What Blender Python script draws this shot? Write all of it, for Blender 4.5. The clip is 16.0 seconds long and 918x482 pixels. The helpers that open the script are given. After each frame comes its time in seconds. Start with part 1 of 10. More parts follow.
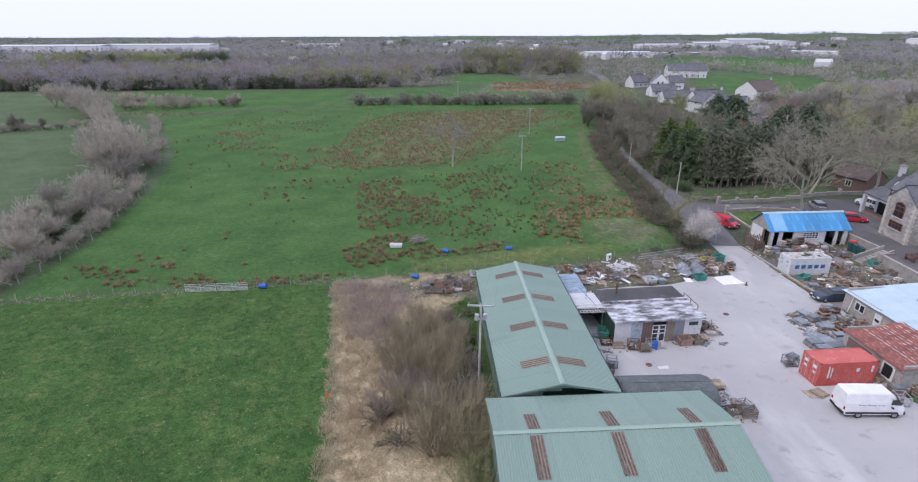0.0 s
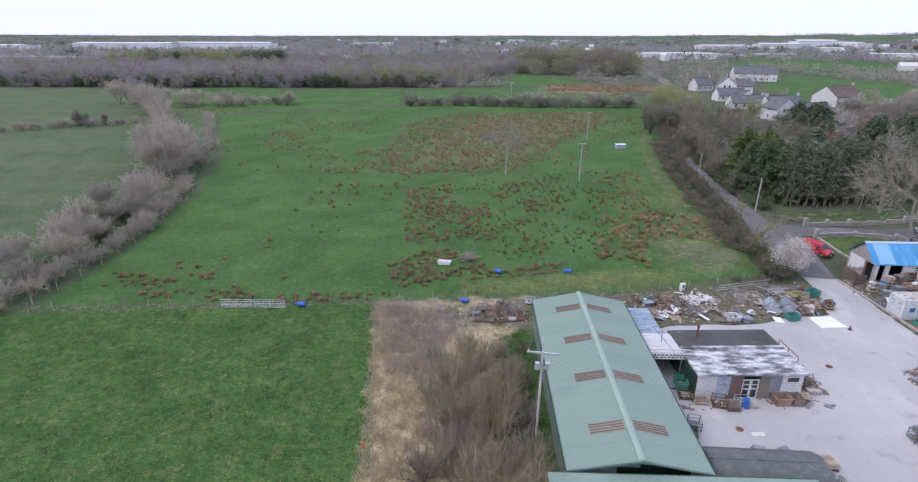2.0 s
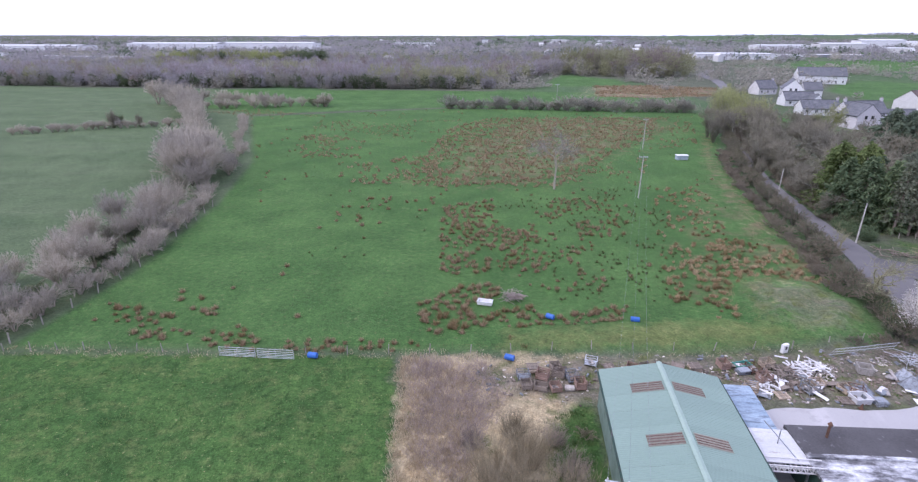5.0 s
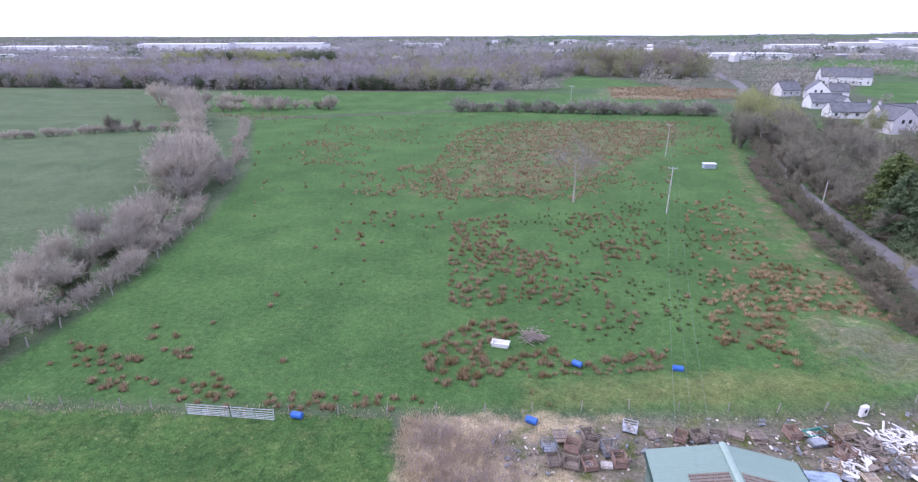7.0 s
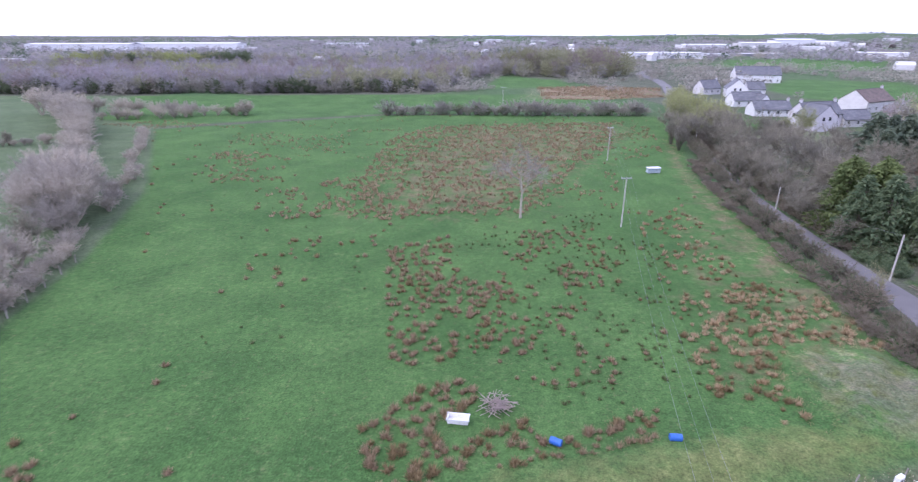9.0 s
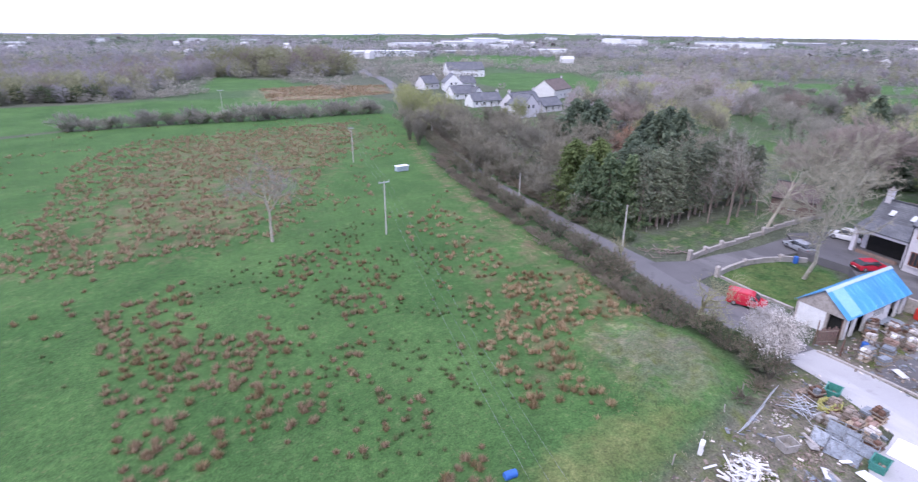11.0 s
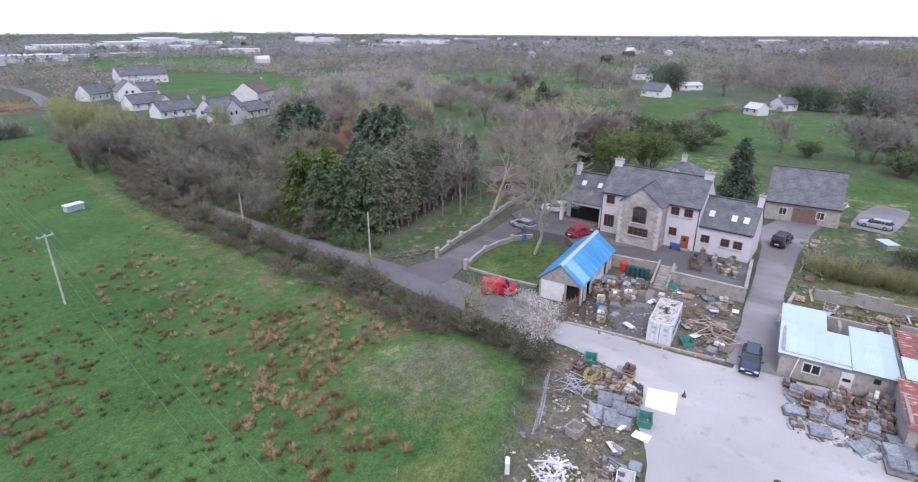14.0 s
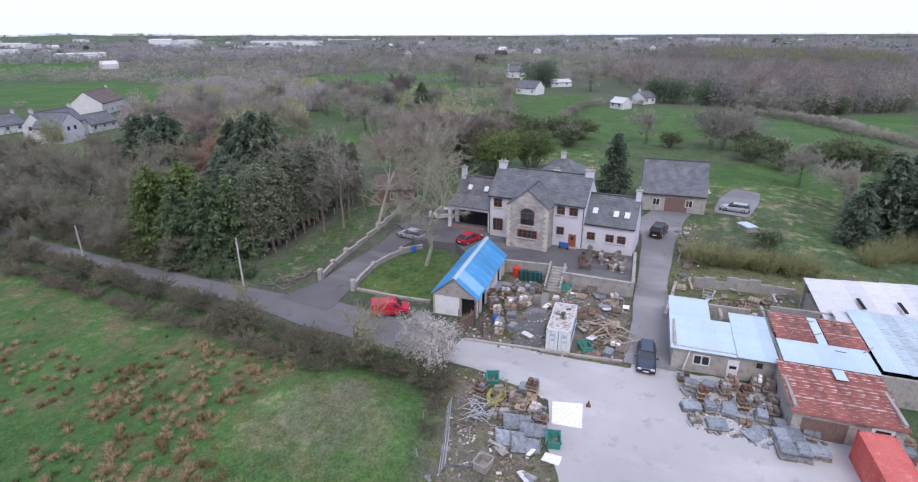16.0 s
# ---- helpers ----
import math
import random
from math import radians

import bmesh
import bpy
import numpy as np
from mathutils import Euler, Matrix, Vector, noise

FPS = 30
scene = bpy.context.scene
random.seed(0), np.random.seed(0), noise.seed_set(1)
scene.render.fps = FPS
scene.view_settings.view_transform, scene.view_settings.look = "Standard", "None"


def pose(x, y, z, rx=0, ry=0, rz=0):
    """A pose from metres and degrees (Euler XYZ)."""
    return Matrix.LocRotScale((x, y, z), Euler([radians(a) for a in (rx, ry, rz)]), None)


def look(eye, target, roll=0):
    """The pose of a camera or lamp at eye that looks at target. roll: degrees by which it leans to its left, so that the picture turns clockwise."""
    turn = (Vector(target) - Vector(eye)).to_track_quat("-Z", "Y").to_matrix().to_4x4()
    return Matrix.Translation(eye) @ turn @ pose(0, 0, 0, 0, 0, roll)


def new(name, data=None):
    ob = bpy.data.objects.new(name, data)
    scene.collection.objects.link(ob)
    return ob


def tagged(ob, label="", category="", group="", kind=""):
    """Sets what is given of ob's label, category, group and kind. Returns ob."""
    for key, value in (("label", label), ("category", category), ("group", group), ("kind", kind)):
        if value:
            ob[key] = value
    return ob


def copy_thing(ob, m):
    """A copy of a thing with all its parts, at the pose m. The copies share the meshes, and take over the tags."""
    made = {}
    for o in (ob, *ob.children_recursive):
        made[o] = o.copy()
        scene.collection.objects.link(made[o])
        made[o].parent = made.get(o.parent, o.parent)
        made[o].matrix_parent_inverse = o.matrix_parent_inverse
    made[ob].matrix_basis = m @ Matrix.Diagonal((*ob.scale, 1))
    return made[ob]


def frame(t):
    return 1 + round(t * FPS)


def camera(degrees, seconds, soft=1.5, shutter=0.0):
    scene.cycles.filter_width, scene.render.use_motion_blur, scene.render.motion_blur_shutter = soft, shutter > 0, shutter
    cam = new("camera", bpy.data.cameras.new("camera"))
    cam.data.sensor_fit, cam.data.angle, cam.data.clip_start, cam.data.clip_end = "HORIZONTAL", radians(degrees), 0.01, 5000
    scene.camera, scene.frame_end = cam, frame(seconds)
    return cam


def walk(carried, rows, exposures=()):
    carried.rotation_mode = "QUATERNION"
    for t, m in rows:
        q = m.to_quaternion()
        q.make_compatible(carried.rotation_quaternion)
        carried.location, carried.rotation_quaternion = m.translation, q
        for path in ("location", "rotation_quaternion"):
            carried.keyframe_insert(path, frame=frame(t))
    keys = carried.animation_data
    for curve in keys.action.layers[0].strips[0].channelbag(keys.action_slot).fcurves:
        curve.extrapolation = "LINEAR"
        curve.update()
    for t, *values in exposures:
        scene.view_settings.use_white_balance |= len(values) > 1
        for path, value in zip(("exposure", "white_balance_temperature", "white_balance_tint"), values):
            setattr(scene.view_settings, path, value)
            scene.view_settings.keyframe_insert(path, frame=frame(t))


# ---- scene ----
cam = camera(81.57, 16.0, 1.2, 0.4)
PATH = [
    (0, pose(0.00, 0.00, 32.47, 68.67, 0, -3.23) @ pose(0, 0, 0, 0, 0, -0.11)),
    (0.5, pose(-0.19, 1.53, 32.51, 68.65, 0, -2.53) @ pose(0, 0, 0, 0, 0, -0.08)),
    (1, pose(-0.39, 3.43, 32.52, 68.70, 0, -1.14) @ pose(0, 0, 0, 0, 0, -0.02)),
    (1.5, pose(-0.63, 5.27, 32.54, 68.67, 0, 0.26) @ pose(0, 0, 0, 0, 0, 0.03)),
    (2, pose(-0.95, 7.52, 32.56, 68.62, 0, 1.99) @ pose(0, 0, 0, 0, 0, 0.13)),
    (2.5, pose(-1.19, 9.64, 32.54, 68.55, 0, 2.98) @ pose(0, 0, 0, 0, 0, 0.18)),
    (3, pose(-1.50, 12.00, 32.44, 68.60, 0, 3.80) @ pose(0, 0, 0, 0, 0, 0.19)),
    (3.5, pose(-1.65, 14.09, 32.30, 68.60, 0, 4.48) @ pose(0, 0, 0, 0, 0, 0.14)),
    (4, pose(-1.92, 16.44, 32.28, 68.61, 0, 5.18) @ pose(0, 0, 0, 0, 0, 0.07)),
    (6.5, pose(-3.39, 27.70, 32.05, 68.64, 0, 7.10) @ pose(0, 0, 0, 0, 0, -0.07)),
    (7, pose(-3.85, 30.53, 32.05, 68.65, 0, 7.25) @ pose(0, 0, 0, 0, 0, -0.13)),
    (7.5, pose(-4.43, 33.37, 31.96, 68.64, 0, 7.18) @ pose(0, 0, 0, 0, 0, -0.11)),
    (8, pose(-5.09, 36.80, 31.95, 68.66, 0, 5.43) @ pose(0, 0, 0, 0, 0, -0.15)),
    (8.2, pose(-5.36, 38.17, 31.95, 68.64, 0, 4.52) @ pose(0, 0, 0, 0, 0, -0.15)),
    (10.3, pose(-6.10, 50.46, 30.97, 68.66, 0, -17.11) @ pose(0, 0, 0, 0, 0, 0.48)),
    (10.5, pose(-6.02, 51.42, 30.91, 68.64, 0, -20.90) @ pose(0, 0, 0, 0, 0, 0.53)),
    (11, pose(-5.73, 53.70, 30.78, 68.66, 0, -28.82) @ pose(0, 0, 0, 0, 0, 0.45)),
    (11.5, pose(-5.31, 55.37, 30.70, 68.64, 0, -34.60) @ pose(0, 0, 0, 0, 0, 0.40)),
    (12, pose(-4.63, 56.85, 30.60, 68.65, 0, -41.01) @ pose(0, 0, 0, 0, 0, 0.32)),
    (12.5, pose(-4.02, 58.01, 30.58, 68.63, 0, -46.14) @ pose(0, 0, 0, 0, 0, 0.29)),
    (13, pose(-3.12, 59.12, 30.60, 68.63, 0, -51.58) @ pose(0, 0, 0, 0, 0, 0.14)),
    (13.5, pose(-2.21, 59.90, 30.58, 68.62, 0, -55.55) @ pose(0, 0, 0, 0, 0, 0.06)),
    (14, pose(-1.21, 60.66, 30.62, 68.61, 0, -58.94) @ pose(0, 0, 0, 0, 0, 0.05)),
    (14.5, pose(-0.13, 61.17, 30.65, 68.60, 0, -61.59) @ pose(0, 0, 0, 0, 0, -0.04)),
    (15, pose(1.10, 61.58, 30.68, 68.61, 0, -65.19) @ pose(0, 0, 0, 0, 0, -0.11)),
    (15.5, pose(2.22, 61.80, 30.68, 68.62, 0, -68.80) @ pose(0, 0, 0, 0, 0, -0.29)),
    (16, pose(3.37, 62.13, 30.69, 68.61, 0, -71.30) @ pose(0, 0, 0, 0, 0, -0.34)),
]
EXPOSURES = [(0.0, -0.03, 6500, 10), (3.5, 0.12, 6350, 14), (6.5, 0.47, 6050, 20), (8.0, 0.55, 5950, 22), (11.0, 0.58, 6050, 18), (12.5, 0.36, 6250, 14), (14.0, 0.24, 6380, 12), (15.0, 0.18, 6400, 11), (16.0, 0.07, 6400, 11)]
walk(cam, PATH, EXPOSURES)

# ---- light: an overcast spring day ----
world = bpy.data.worlds.new("overcast_sky")
scene.world = world
world.use_nodes = True
wn, wl = world.node_tree.nodes, world.node_tree.links
wn.clear()
sky = wn.new("ShaderNodeTexSky")
sky.sky_type, sky.sun_disc = "NISHITA", False
sky.sun_elevation, sky.sun_rotation = radians(48), radians(250)
sky.air_density, sky.dust_density = 1.0, 4.0
cloud = wn.new("ShaderNodeMix")
cloud.data_type = "RGBA"
cloud.inputs["Factor"].default_value = 0.82
cloud.inputs["B"].default_value = (9.2, 9.7, 13.1, 1)
back = wn.new("ShaderNodeBackground")
back.inputs["Strength"].default_value = 0.12
wout = wn.new("ShaderNodeOutputWorld")
wl.new(sky.outputs["Color"], cloud.inputs["A"])
wl.new(cloud.outputs["Result"], back.inputs["Color"])
wl.new(back.outputs["Background"], wout.inputs["Surface"])

sun_data = bpy.data.lights.new("sun", "SUN")
sun_data.energy, sun_data.angle, sun_data.color = 1.3, radians(22), (1.0, 0.96, 0.9)
sun = new("sun", sun_data)
sun.matrix_world = look((-60, -25, 75), (0, 0, 0))

# ---- materials ----
def mix_color(nt, a, b, fac=None, value=0.5, blend="MIX"):
    n = nt.nodes.new("ShaderNodeMix")
    n.data_type, n.blend_type = "RGBA", blend
    n.inputs["Factor"].default_value = value
    for slot, v in (("A", a), ("B", b)):
        if isinstance(v, tuple):
            n.inputs[slot].default_value = (*v[:3], 1)
        else:
            nt.links.new(v, n.inputs[slot])
    if fac is not None:
        nt.links.new(fac, n.inputs["Factor"])
    return n.outputs["Result"]


def noise_fac(nt, coord, scale, detail=4, lo=0.35, hi=0.65, rough=0.55, stretch=None):
    if stretch:
        m = nt.nodes.new("ShaderNodeMapping")
        m.inputs["Scale"].default_value = stretch
        nt.links.new(coord, m.inputs["Vector"])
        coord = m.outputs["Vector"]
    n = nt.nodes.new("ShaderNodeTexNoise")
    n.inputs["Scale"].default_value, n.inputs["Detail"].default_value, n.inputs["Roughness"].default_value = scale, detail, rough
    nt.links.new(coord, n.inputs["Vector"])
    r = nt.nodes.new("ShaderNodeMapRange")
    r.inputs["From Min"].default_value, r.inputs["From Max"].default_value = lo, hi
    nt.links.new(n.outputs["Fac"], r.inputs["Value"])
    return r.outputs["Result"]


def base_material(name, rough=0.8, metal=0.0, spec=0.3):
    m = bpy.data.materials.new(name)
    m.use_nodes = True
    nt = m.node_tree
    p = nt.nodes["Principled BSDF"]
    p.inputs["Roughness"].default_value = rough
    p.inputs["Metallic"].default_value = metal
    p.inputs["Specular IOR Level"].default_value = spec
    return m, nt, p


def place_coord(nt):
    return nt.nodes.new("ShaderNodeNewGeometry").outputs["Position"]


def object_coord(nt):
    return nt.nodes.new("ShaderNodeTexCoord").outputs["Object"]


def add_bump(nt, p, height, strength=0.3, distance=0.05):
    b = nt.nodes.new("ShaderNodeBump")
    b.inputs["Strength"].default_value, b.inputs["Distance"].default_value = strength, distance
    nt.links.new(height, b.inputs["Height"])
    nt.links.new(b.outputs["Normal"], p.inputs["Normal"])


def mat(name, c1, c2, c3=None, big=0.4, fine=8.0, rough=0.8, metal=0.0, spec=0.3, bump=0.2, vary=0.0, island=0.0, stretch=None, world_space=False, stain=(0.48, 0.68), grit=0.6):
    """Two tones broken up at a large scale, a third as stains, with fine grain and relief; vary: spread of value from object to object."""
    m, nt, p = base_material(name, rough, metal, spec)
    co = place_coord(nt) if world_space else object_coord(nt)
    col = mix_color(nt, c1, c2, noise_fac(nt, co, big, 5, 0.3, 0.7, stretch=stretch))
    if c3:
        col = mix_color(nt, col, c3, noise_fac(nt, co, big * 2.7, 6, stain[0], stain[1], 0.65, stretch=stretch))
    grain = noise_fac(nt, co, fine, 3, 0.2, 0.8)
    col = mix_color(nt, col, mix_color(nt, (0.55, 0.55, 0.55), (1.35, 1.35, 1.35), grain), None, grit, "MULTIPLY")
    for amount, source in ((vary, "obj"), (island, "isl")):
        if amount:
            rnd = nt.nodes.new("ShaderNodeObjectInfo").outputs["Random"] if source == "obj" else nt.nodes.new("ShaderNodeNewGeometry").outputs["Random Per Island"]
            col = mix_color(nt, col, mix_color(nt, (1 - amount,) * 3, (1 + amount, 1 + amount * 0.9, 1 + amount * 0.8), rnd), None, 1.0, "MULTIPLY")
    nt.links.new(col, p.inputs["Base Color"])
    if bump:
        add_bump(nt, p, grain, bump, 0.02)
    return m


def twig_mat(name, c1, c2, rough=0.9):
    m, nt, p = base_material(name, rough, 0, 0.1)
    rnd = nt.nodes.new("ShaderNodeNewGeometry").outputs["Random Per Island"]
    col = mix_color(nt, c1, c2, rnd)
    orn = nt.nodes.new("ShaderNodeObjectInfo").outputs["Random"]
    col = mix_color(nt, col, mix_color(nt, (0.78, 0.78, 0.8), (1.2, 1.17, 1.12), orn), None, 1.0, "MULTIPLY")
    nt.links.new(col, p.inputs["Base Color"])
    # thin twigs and leaves let some light through
    thin = nt.nodes.new("ShaderNodeBsdfTranslucent")
    nt.links.new(col, thin.inputs["Color"])
    blend = nt.nodes.new("ShaderNodeMixShader")
    blend.inputs["Fac"].default_value = 0.4
    nt.links.new(p.outputs["BSDF"], blend.inputs[1])
    nt.links.new(thin.outputs["BSDF"], blend.inputs[2])
    nt.links.new(blend.outputs["Shader"], nt.nodes["Material Output"].inputs["Surface"])
    return m


def flat(name, c, rough=0.5, metal=0.0, spec=0.4):
    """For small things whose surface is that plain."""
    return mat(name, c, tuple(v * 0.85 for v in c), None, 1.5, 20, rough, metal, spec, 0.05)


def ground_material():
    m, nt, p = base_material("meadow", 0.95, 0, 0.1)
    co = place_coord(nt)

    def att(n):
        a = nt.nodes.new("ShaderNodeAttribute")
        a.attribute_name = n
        return a.outputs["Fac"]

    def edged(n, scale=0.35, soft=0.25):
        """A zone's weight, with its edge broken up by noise."""
        add = nt.nodes.new("ShaderNodeMath")
        add.operation = "ADD"
        nt.links.new(att(n), add.inputs[0])
        nt.links.new(noise_fac(nt, co, scale, 5, 0.15, 0.85, 0.65), add.inputs[1])
        r = nt.nodes.new("ShaderNodeMapRange")
        r.inputs["From Min"].default_value, r.inputs["From Max"].default_value = 1.0 - soft, 1.0 + soft
        nt.links.new(add.outputs[0], r.inputs["Value"])
        return r.outputs["Result"]

    lush = mix_color(nt, (0.051, 0.115, 0.037), (0.084, 0.163, 0.055), noise_fac(nt, co, 0.06, 5, 0.3, 0.7))
    lush = mix_color(nt, lush, (0.112, 0.175, 0.07), noise_fac(nt, co, 0.35, 6, 0.56, 0.78, 0.7))
    lush = mix_color(nt, lush, (0.15, 0.168, 0.085), noise_fac(nt, co, 1.7, 5, 0.57, 0.74, 0.7))
    dull = mix_color(nt, (0.085, 0.128, 0.068), (0.117, 0.156, 0.09), noise_fac(nt, co, 0.05, 5, 0.3, 0.7, stretch=(0.5, 1.6, 1)))
    dull = mix_color(nt, dull, (0.14, 0.165, 0.108), noise_fac(nt, co, 0.12, 4, 0.6, 0.8, stretch=(0.4, 2.2, 1)))
    rough = mix_color(nt, (0.042, 0.098, 0.03), (0.078, 0.148, 0.045), noise_fac(nt, co, 0.22, 6, 0.3, 0.7))
    rough = mix_color(nt, rough, (0.15, 0.18, 0.073), noise_fac(nt, co, 0.5, 5, 0.5, 0.8, 0.7))
    rough = mix_color(nt, rough, (0.032, 0.075, 0.024), noise_fac(nt, co, 1.1, 4, 0.52, 0.68, 0.7))
    rough = mix_color(nt, rough, (0.25, 0.235, 0.13), noise_fac(nt, co, 2.6, 4, 0.62, 0.72, 0.7))
    straw = mix_color(nt, (0.33, 0.265, 0.17), (0.54, 0.455, 0.315), noise_fac(nt, co, 0.8, 6, 0.3, 0.7, 0.7))
    straw = mix_color(nt, straw, (0.055, 0.085, 0.025), noise_fac(nt, co, 0.33, 5, 0.58, 0.72))
    rush = mix_color(nt, (0.16, 0.115, 0.08), (0.23, 0.165, 0.12), noise_fac(nt, co, 1.1, 5, 0.3, 0.7, 0.7))
    rush = mix_color(nt, rush, (0.085, 0.14, 0.052), noise_fac(nt, co, 0.25, 5, 0.53, 0.63))
    soil = mix_color(nt, (0.13, 0.115, 0.1), (0.23, 0.205, 0.18), noise_fac(nt, co, 0.7, 6, 0.3, 0.7, 0.7))
    soil = mix_color(nt, soil, (0.11, 0.13, 0.05), noise_fac(nt, co, 0.4, 5, 0.5, 0.65))
    moss = mix_color(nt, (0.1, 0.142, 0.05), (0.165, 0.182, 0.078), noise_fac(nt, co, 0.5, 6, 0.3, 0.7, 0.7))
    far = mix_color(nt, (0.085, 0.095, 0.072), (0.12, 0.125, 0.1), noise_fac(nt, co, 0.02, 6, 0.35, 0.65))
    far = mix_color(nt, far, mix_color(nt, (0.06, 0.115, 0.05), (0.09, 0.135, 0.07), noise_fac(nt, co, 0.03, 5, 0.35, 0.65)), att("field"))
    col = mix_color(nt, far, lush, att("lush"))
    for n, c, sc in (("dull", dull, 0.2), ("rough", rough, 0.4), ("moss", moss, 0.3), ("rush", rush, 0.3), ("straw", straw, 0.45), ("soil", soil, 0.4)):
        col = mix_color(nt, col, c, edged(n, sc))
    tuft = noise_fac(nt, co, 1.3, 5, 0.3, 0.7, 0.75)
    col = mix_color(nt, col, mix_color(nt, (0.66, 0.68, 0.66), (1.36, 1.33, 1.3), tuft), None, 0.9, "MULTIPLY")
    swathe = noise_fac(nt, co, 0.16, 4, 0.3, 0.7, 0.6)
    col = mix_color(nt, col, mix_color(nt, (0.84, 0.85, 0.86), (1.14, 1.13, 1.1), swathe), None, 1.0, "MULTIPLY")
    grain = noise_fac(nt, co, 5.0, 4, 0.25, 0.75, 0.7)
    col = mix_color(nt, col, mix_color(nt, (0.42, 0.44, 0.42), (1.62, 1.58, 1.52), grain), None, 0.9, "MULTIPLY")
    nt.links.new(col, p.inputs["Base Color"])
    lumps = nt.nodes.new("ShaderNodeMath")
    lumps.operation = "MULTIPLY_ADD"
    lumps.inputs[1].default_value = 2.2
    nt.links.new(tuft, lumps.inputs[0])
    nt.links.new(grain, lumps.inputs[2])
    add_bump(nt, p, lumps.outputs[0], 0.6, 0.13)
    return m


def paving_material(name, c1, c2, dark, pale, joint=0.0):
    """Trodden concrete or asphalt: broad cloudy tones, tyre-worn streaks, dark stains and grit."""
    m, nt, p = base_material(name, 0.85, 0, 0.25)
    co = place_coord(nt)
    col = mix_color(nt, c1, c2, noise_fac(nt, co, 0.09, 5, 0.35, 0.65))
    col = mix_color(nt, col, pale, noise_fac(nt, co, 0.22, 4, 0.52, 0.75, stretch=(1.0, 0.35, 1)))
    col = mix_color(nt, col, dark, noise_fac(nt, co, 0.5, 6, 0.58, 0.8, 0.65))
    col = mix_color(nt, col, dark, noise_fac(nt, co, 2.6, 3, 0.7, 0.8))
    grain = noise_fac(nt, co, 14, 3, 0.2, 0.8)
    col = mix_color(nt, col, mix_color(nt, (0.75, 0.75, 0.75), (1.2, 1.2, 1.2), grain), None, 0.5, "MULTIPLY")
    nt.links.new(col, p.inputs["Base Color"])
    add_bump(nt, p, grain, 0.15, 0.02)
    return m


def coursed_material(name, c1, c2, mortar, sx, sz, rough=0.85, gap=0.02, axis="wall"):
    """Courses of slate or stone of the given length and height, seen from far."""
    m, nt, p = base_material(name, rough, 0, 0.3)
    co = nt.nodes.new("ShaderNodeTexCoord").outputs["UV"]
    b = nt.nodes.new("ShaderNodeTexBrick")
    b.inputs["Scale"].default_value = 1.0
    b.inputs["Brick Width"].default_value, b.inputs["Row Height"].default_value = sx, sz
    b.inputs["Mortar Size"].default_value = gap
    b.inputs["Color1"].default_value, b.inputs["Color2"].default_value, b.inputs["Mortar"].default_value = (*c1, 1), (*c2, 1), (*mortar, 1)
    nt.links.new(co, b.inputs["Vector"])
    cloud_fac = noise_fac(nt, place_coord(nt), 0.7, 5, 0.3, 0.7)
    col = mix_color(nt, b.outputs["Color"], mix_color(nt, (0.72, 0.72, 0.74), (1.3, 1.28, 1.25), cloud_fac), None, 1.0, "MULTIPLY")
    nt.links.new(col, p.inputs["Base Color"])
    add_bump(nt, p, b.outputs["Fac"], -0.4, 0.03)
    return m


def glass_material():
    m, nt, p = base_material("window_glass", 0.06, 0, 0.6)
    p.inputs["Base Color"].default_value = (0.035, 0.04, 0.045, 1)
    return m


M = {}
M["ground"] = ground_material()
M["concrete_yard"] = paving_material("yard_concrete", (0.37, 0.36, 0.36), (0.435, 0.422, 0.42), (0.235, 0.226, 0.228), (0.525, 0.51, 0.508))
M["asphalt"] = paving_material("worn_asphalt", (0.13, 0.125, 0.128), (0.175, 0.168, 0.171), (0.08, 0.076, 0.076), (0.24, 0.23, 0.235))
M["lane"] = paving_material("worn_lane_concrete", (0.16, 0.155, 0.16), (0.24, 0.232, 0.237), (0.085, 0.082, 0.083), (0.31, 0.298, 0.302))
M["gravel"] = paving_material("dark_gravel", (0.105, 0.1, 0.102), (0.15, 0.143, 0.145), (0.065, 0.062, 0.062), (0.215, 0.205, 0.205))
M["roof_green"] = mat("green_roof_sheet", (0.2, 0.285, 0.24), (0.225, 0.31, 0.262), (0.175, 0.24, 0.2), 0.12, 12, 0.45, 0, 0.4, 0.02, 0.04, stretch=(2.2, 0.35, 1), stain=(0.5, 0.8), grit=0.16)
M["clad_green"] = mat("green_wall_cladding", (0.15, 0.215, 0.185), (0.185, 0.255, 0.22), (0.1, 0.14, 0.12), 0.4, 6, 0.5, 0, 0.4, 0.08, grit=0.22)
M["clad_dark"] = mat("dark_green_cladding", (0.022, 0.055, 0.042), (0.035, 0.075, 0.058), (0.05, 0.05, 0.04), 0.5, 6, 0.5)
M["skylight_rib"] = mat("rusty_rooflight_rib", (0.1, 0.058, 0.048), (0.15, 0.09, 0.075), (0.22, 0.17, 0.14), 1.5, 9, 0.7)
M["skylight"] = mat("weathered_rooflight", (0.185, 0.175, 0.14), (0.235, 0.21, 0.17), (0.25, 0.27, 0.22), 1.2, 9, 0.6, stretch=(3, 0.6, 1), vary=0.18)
M["ridge"] = mat("ridge_capping", (0.26, 0.35, 0.295), (0.31, 0.395, 0.335), None, 0.5, 6, 0.45, grit=0.22)
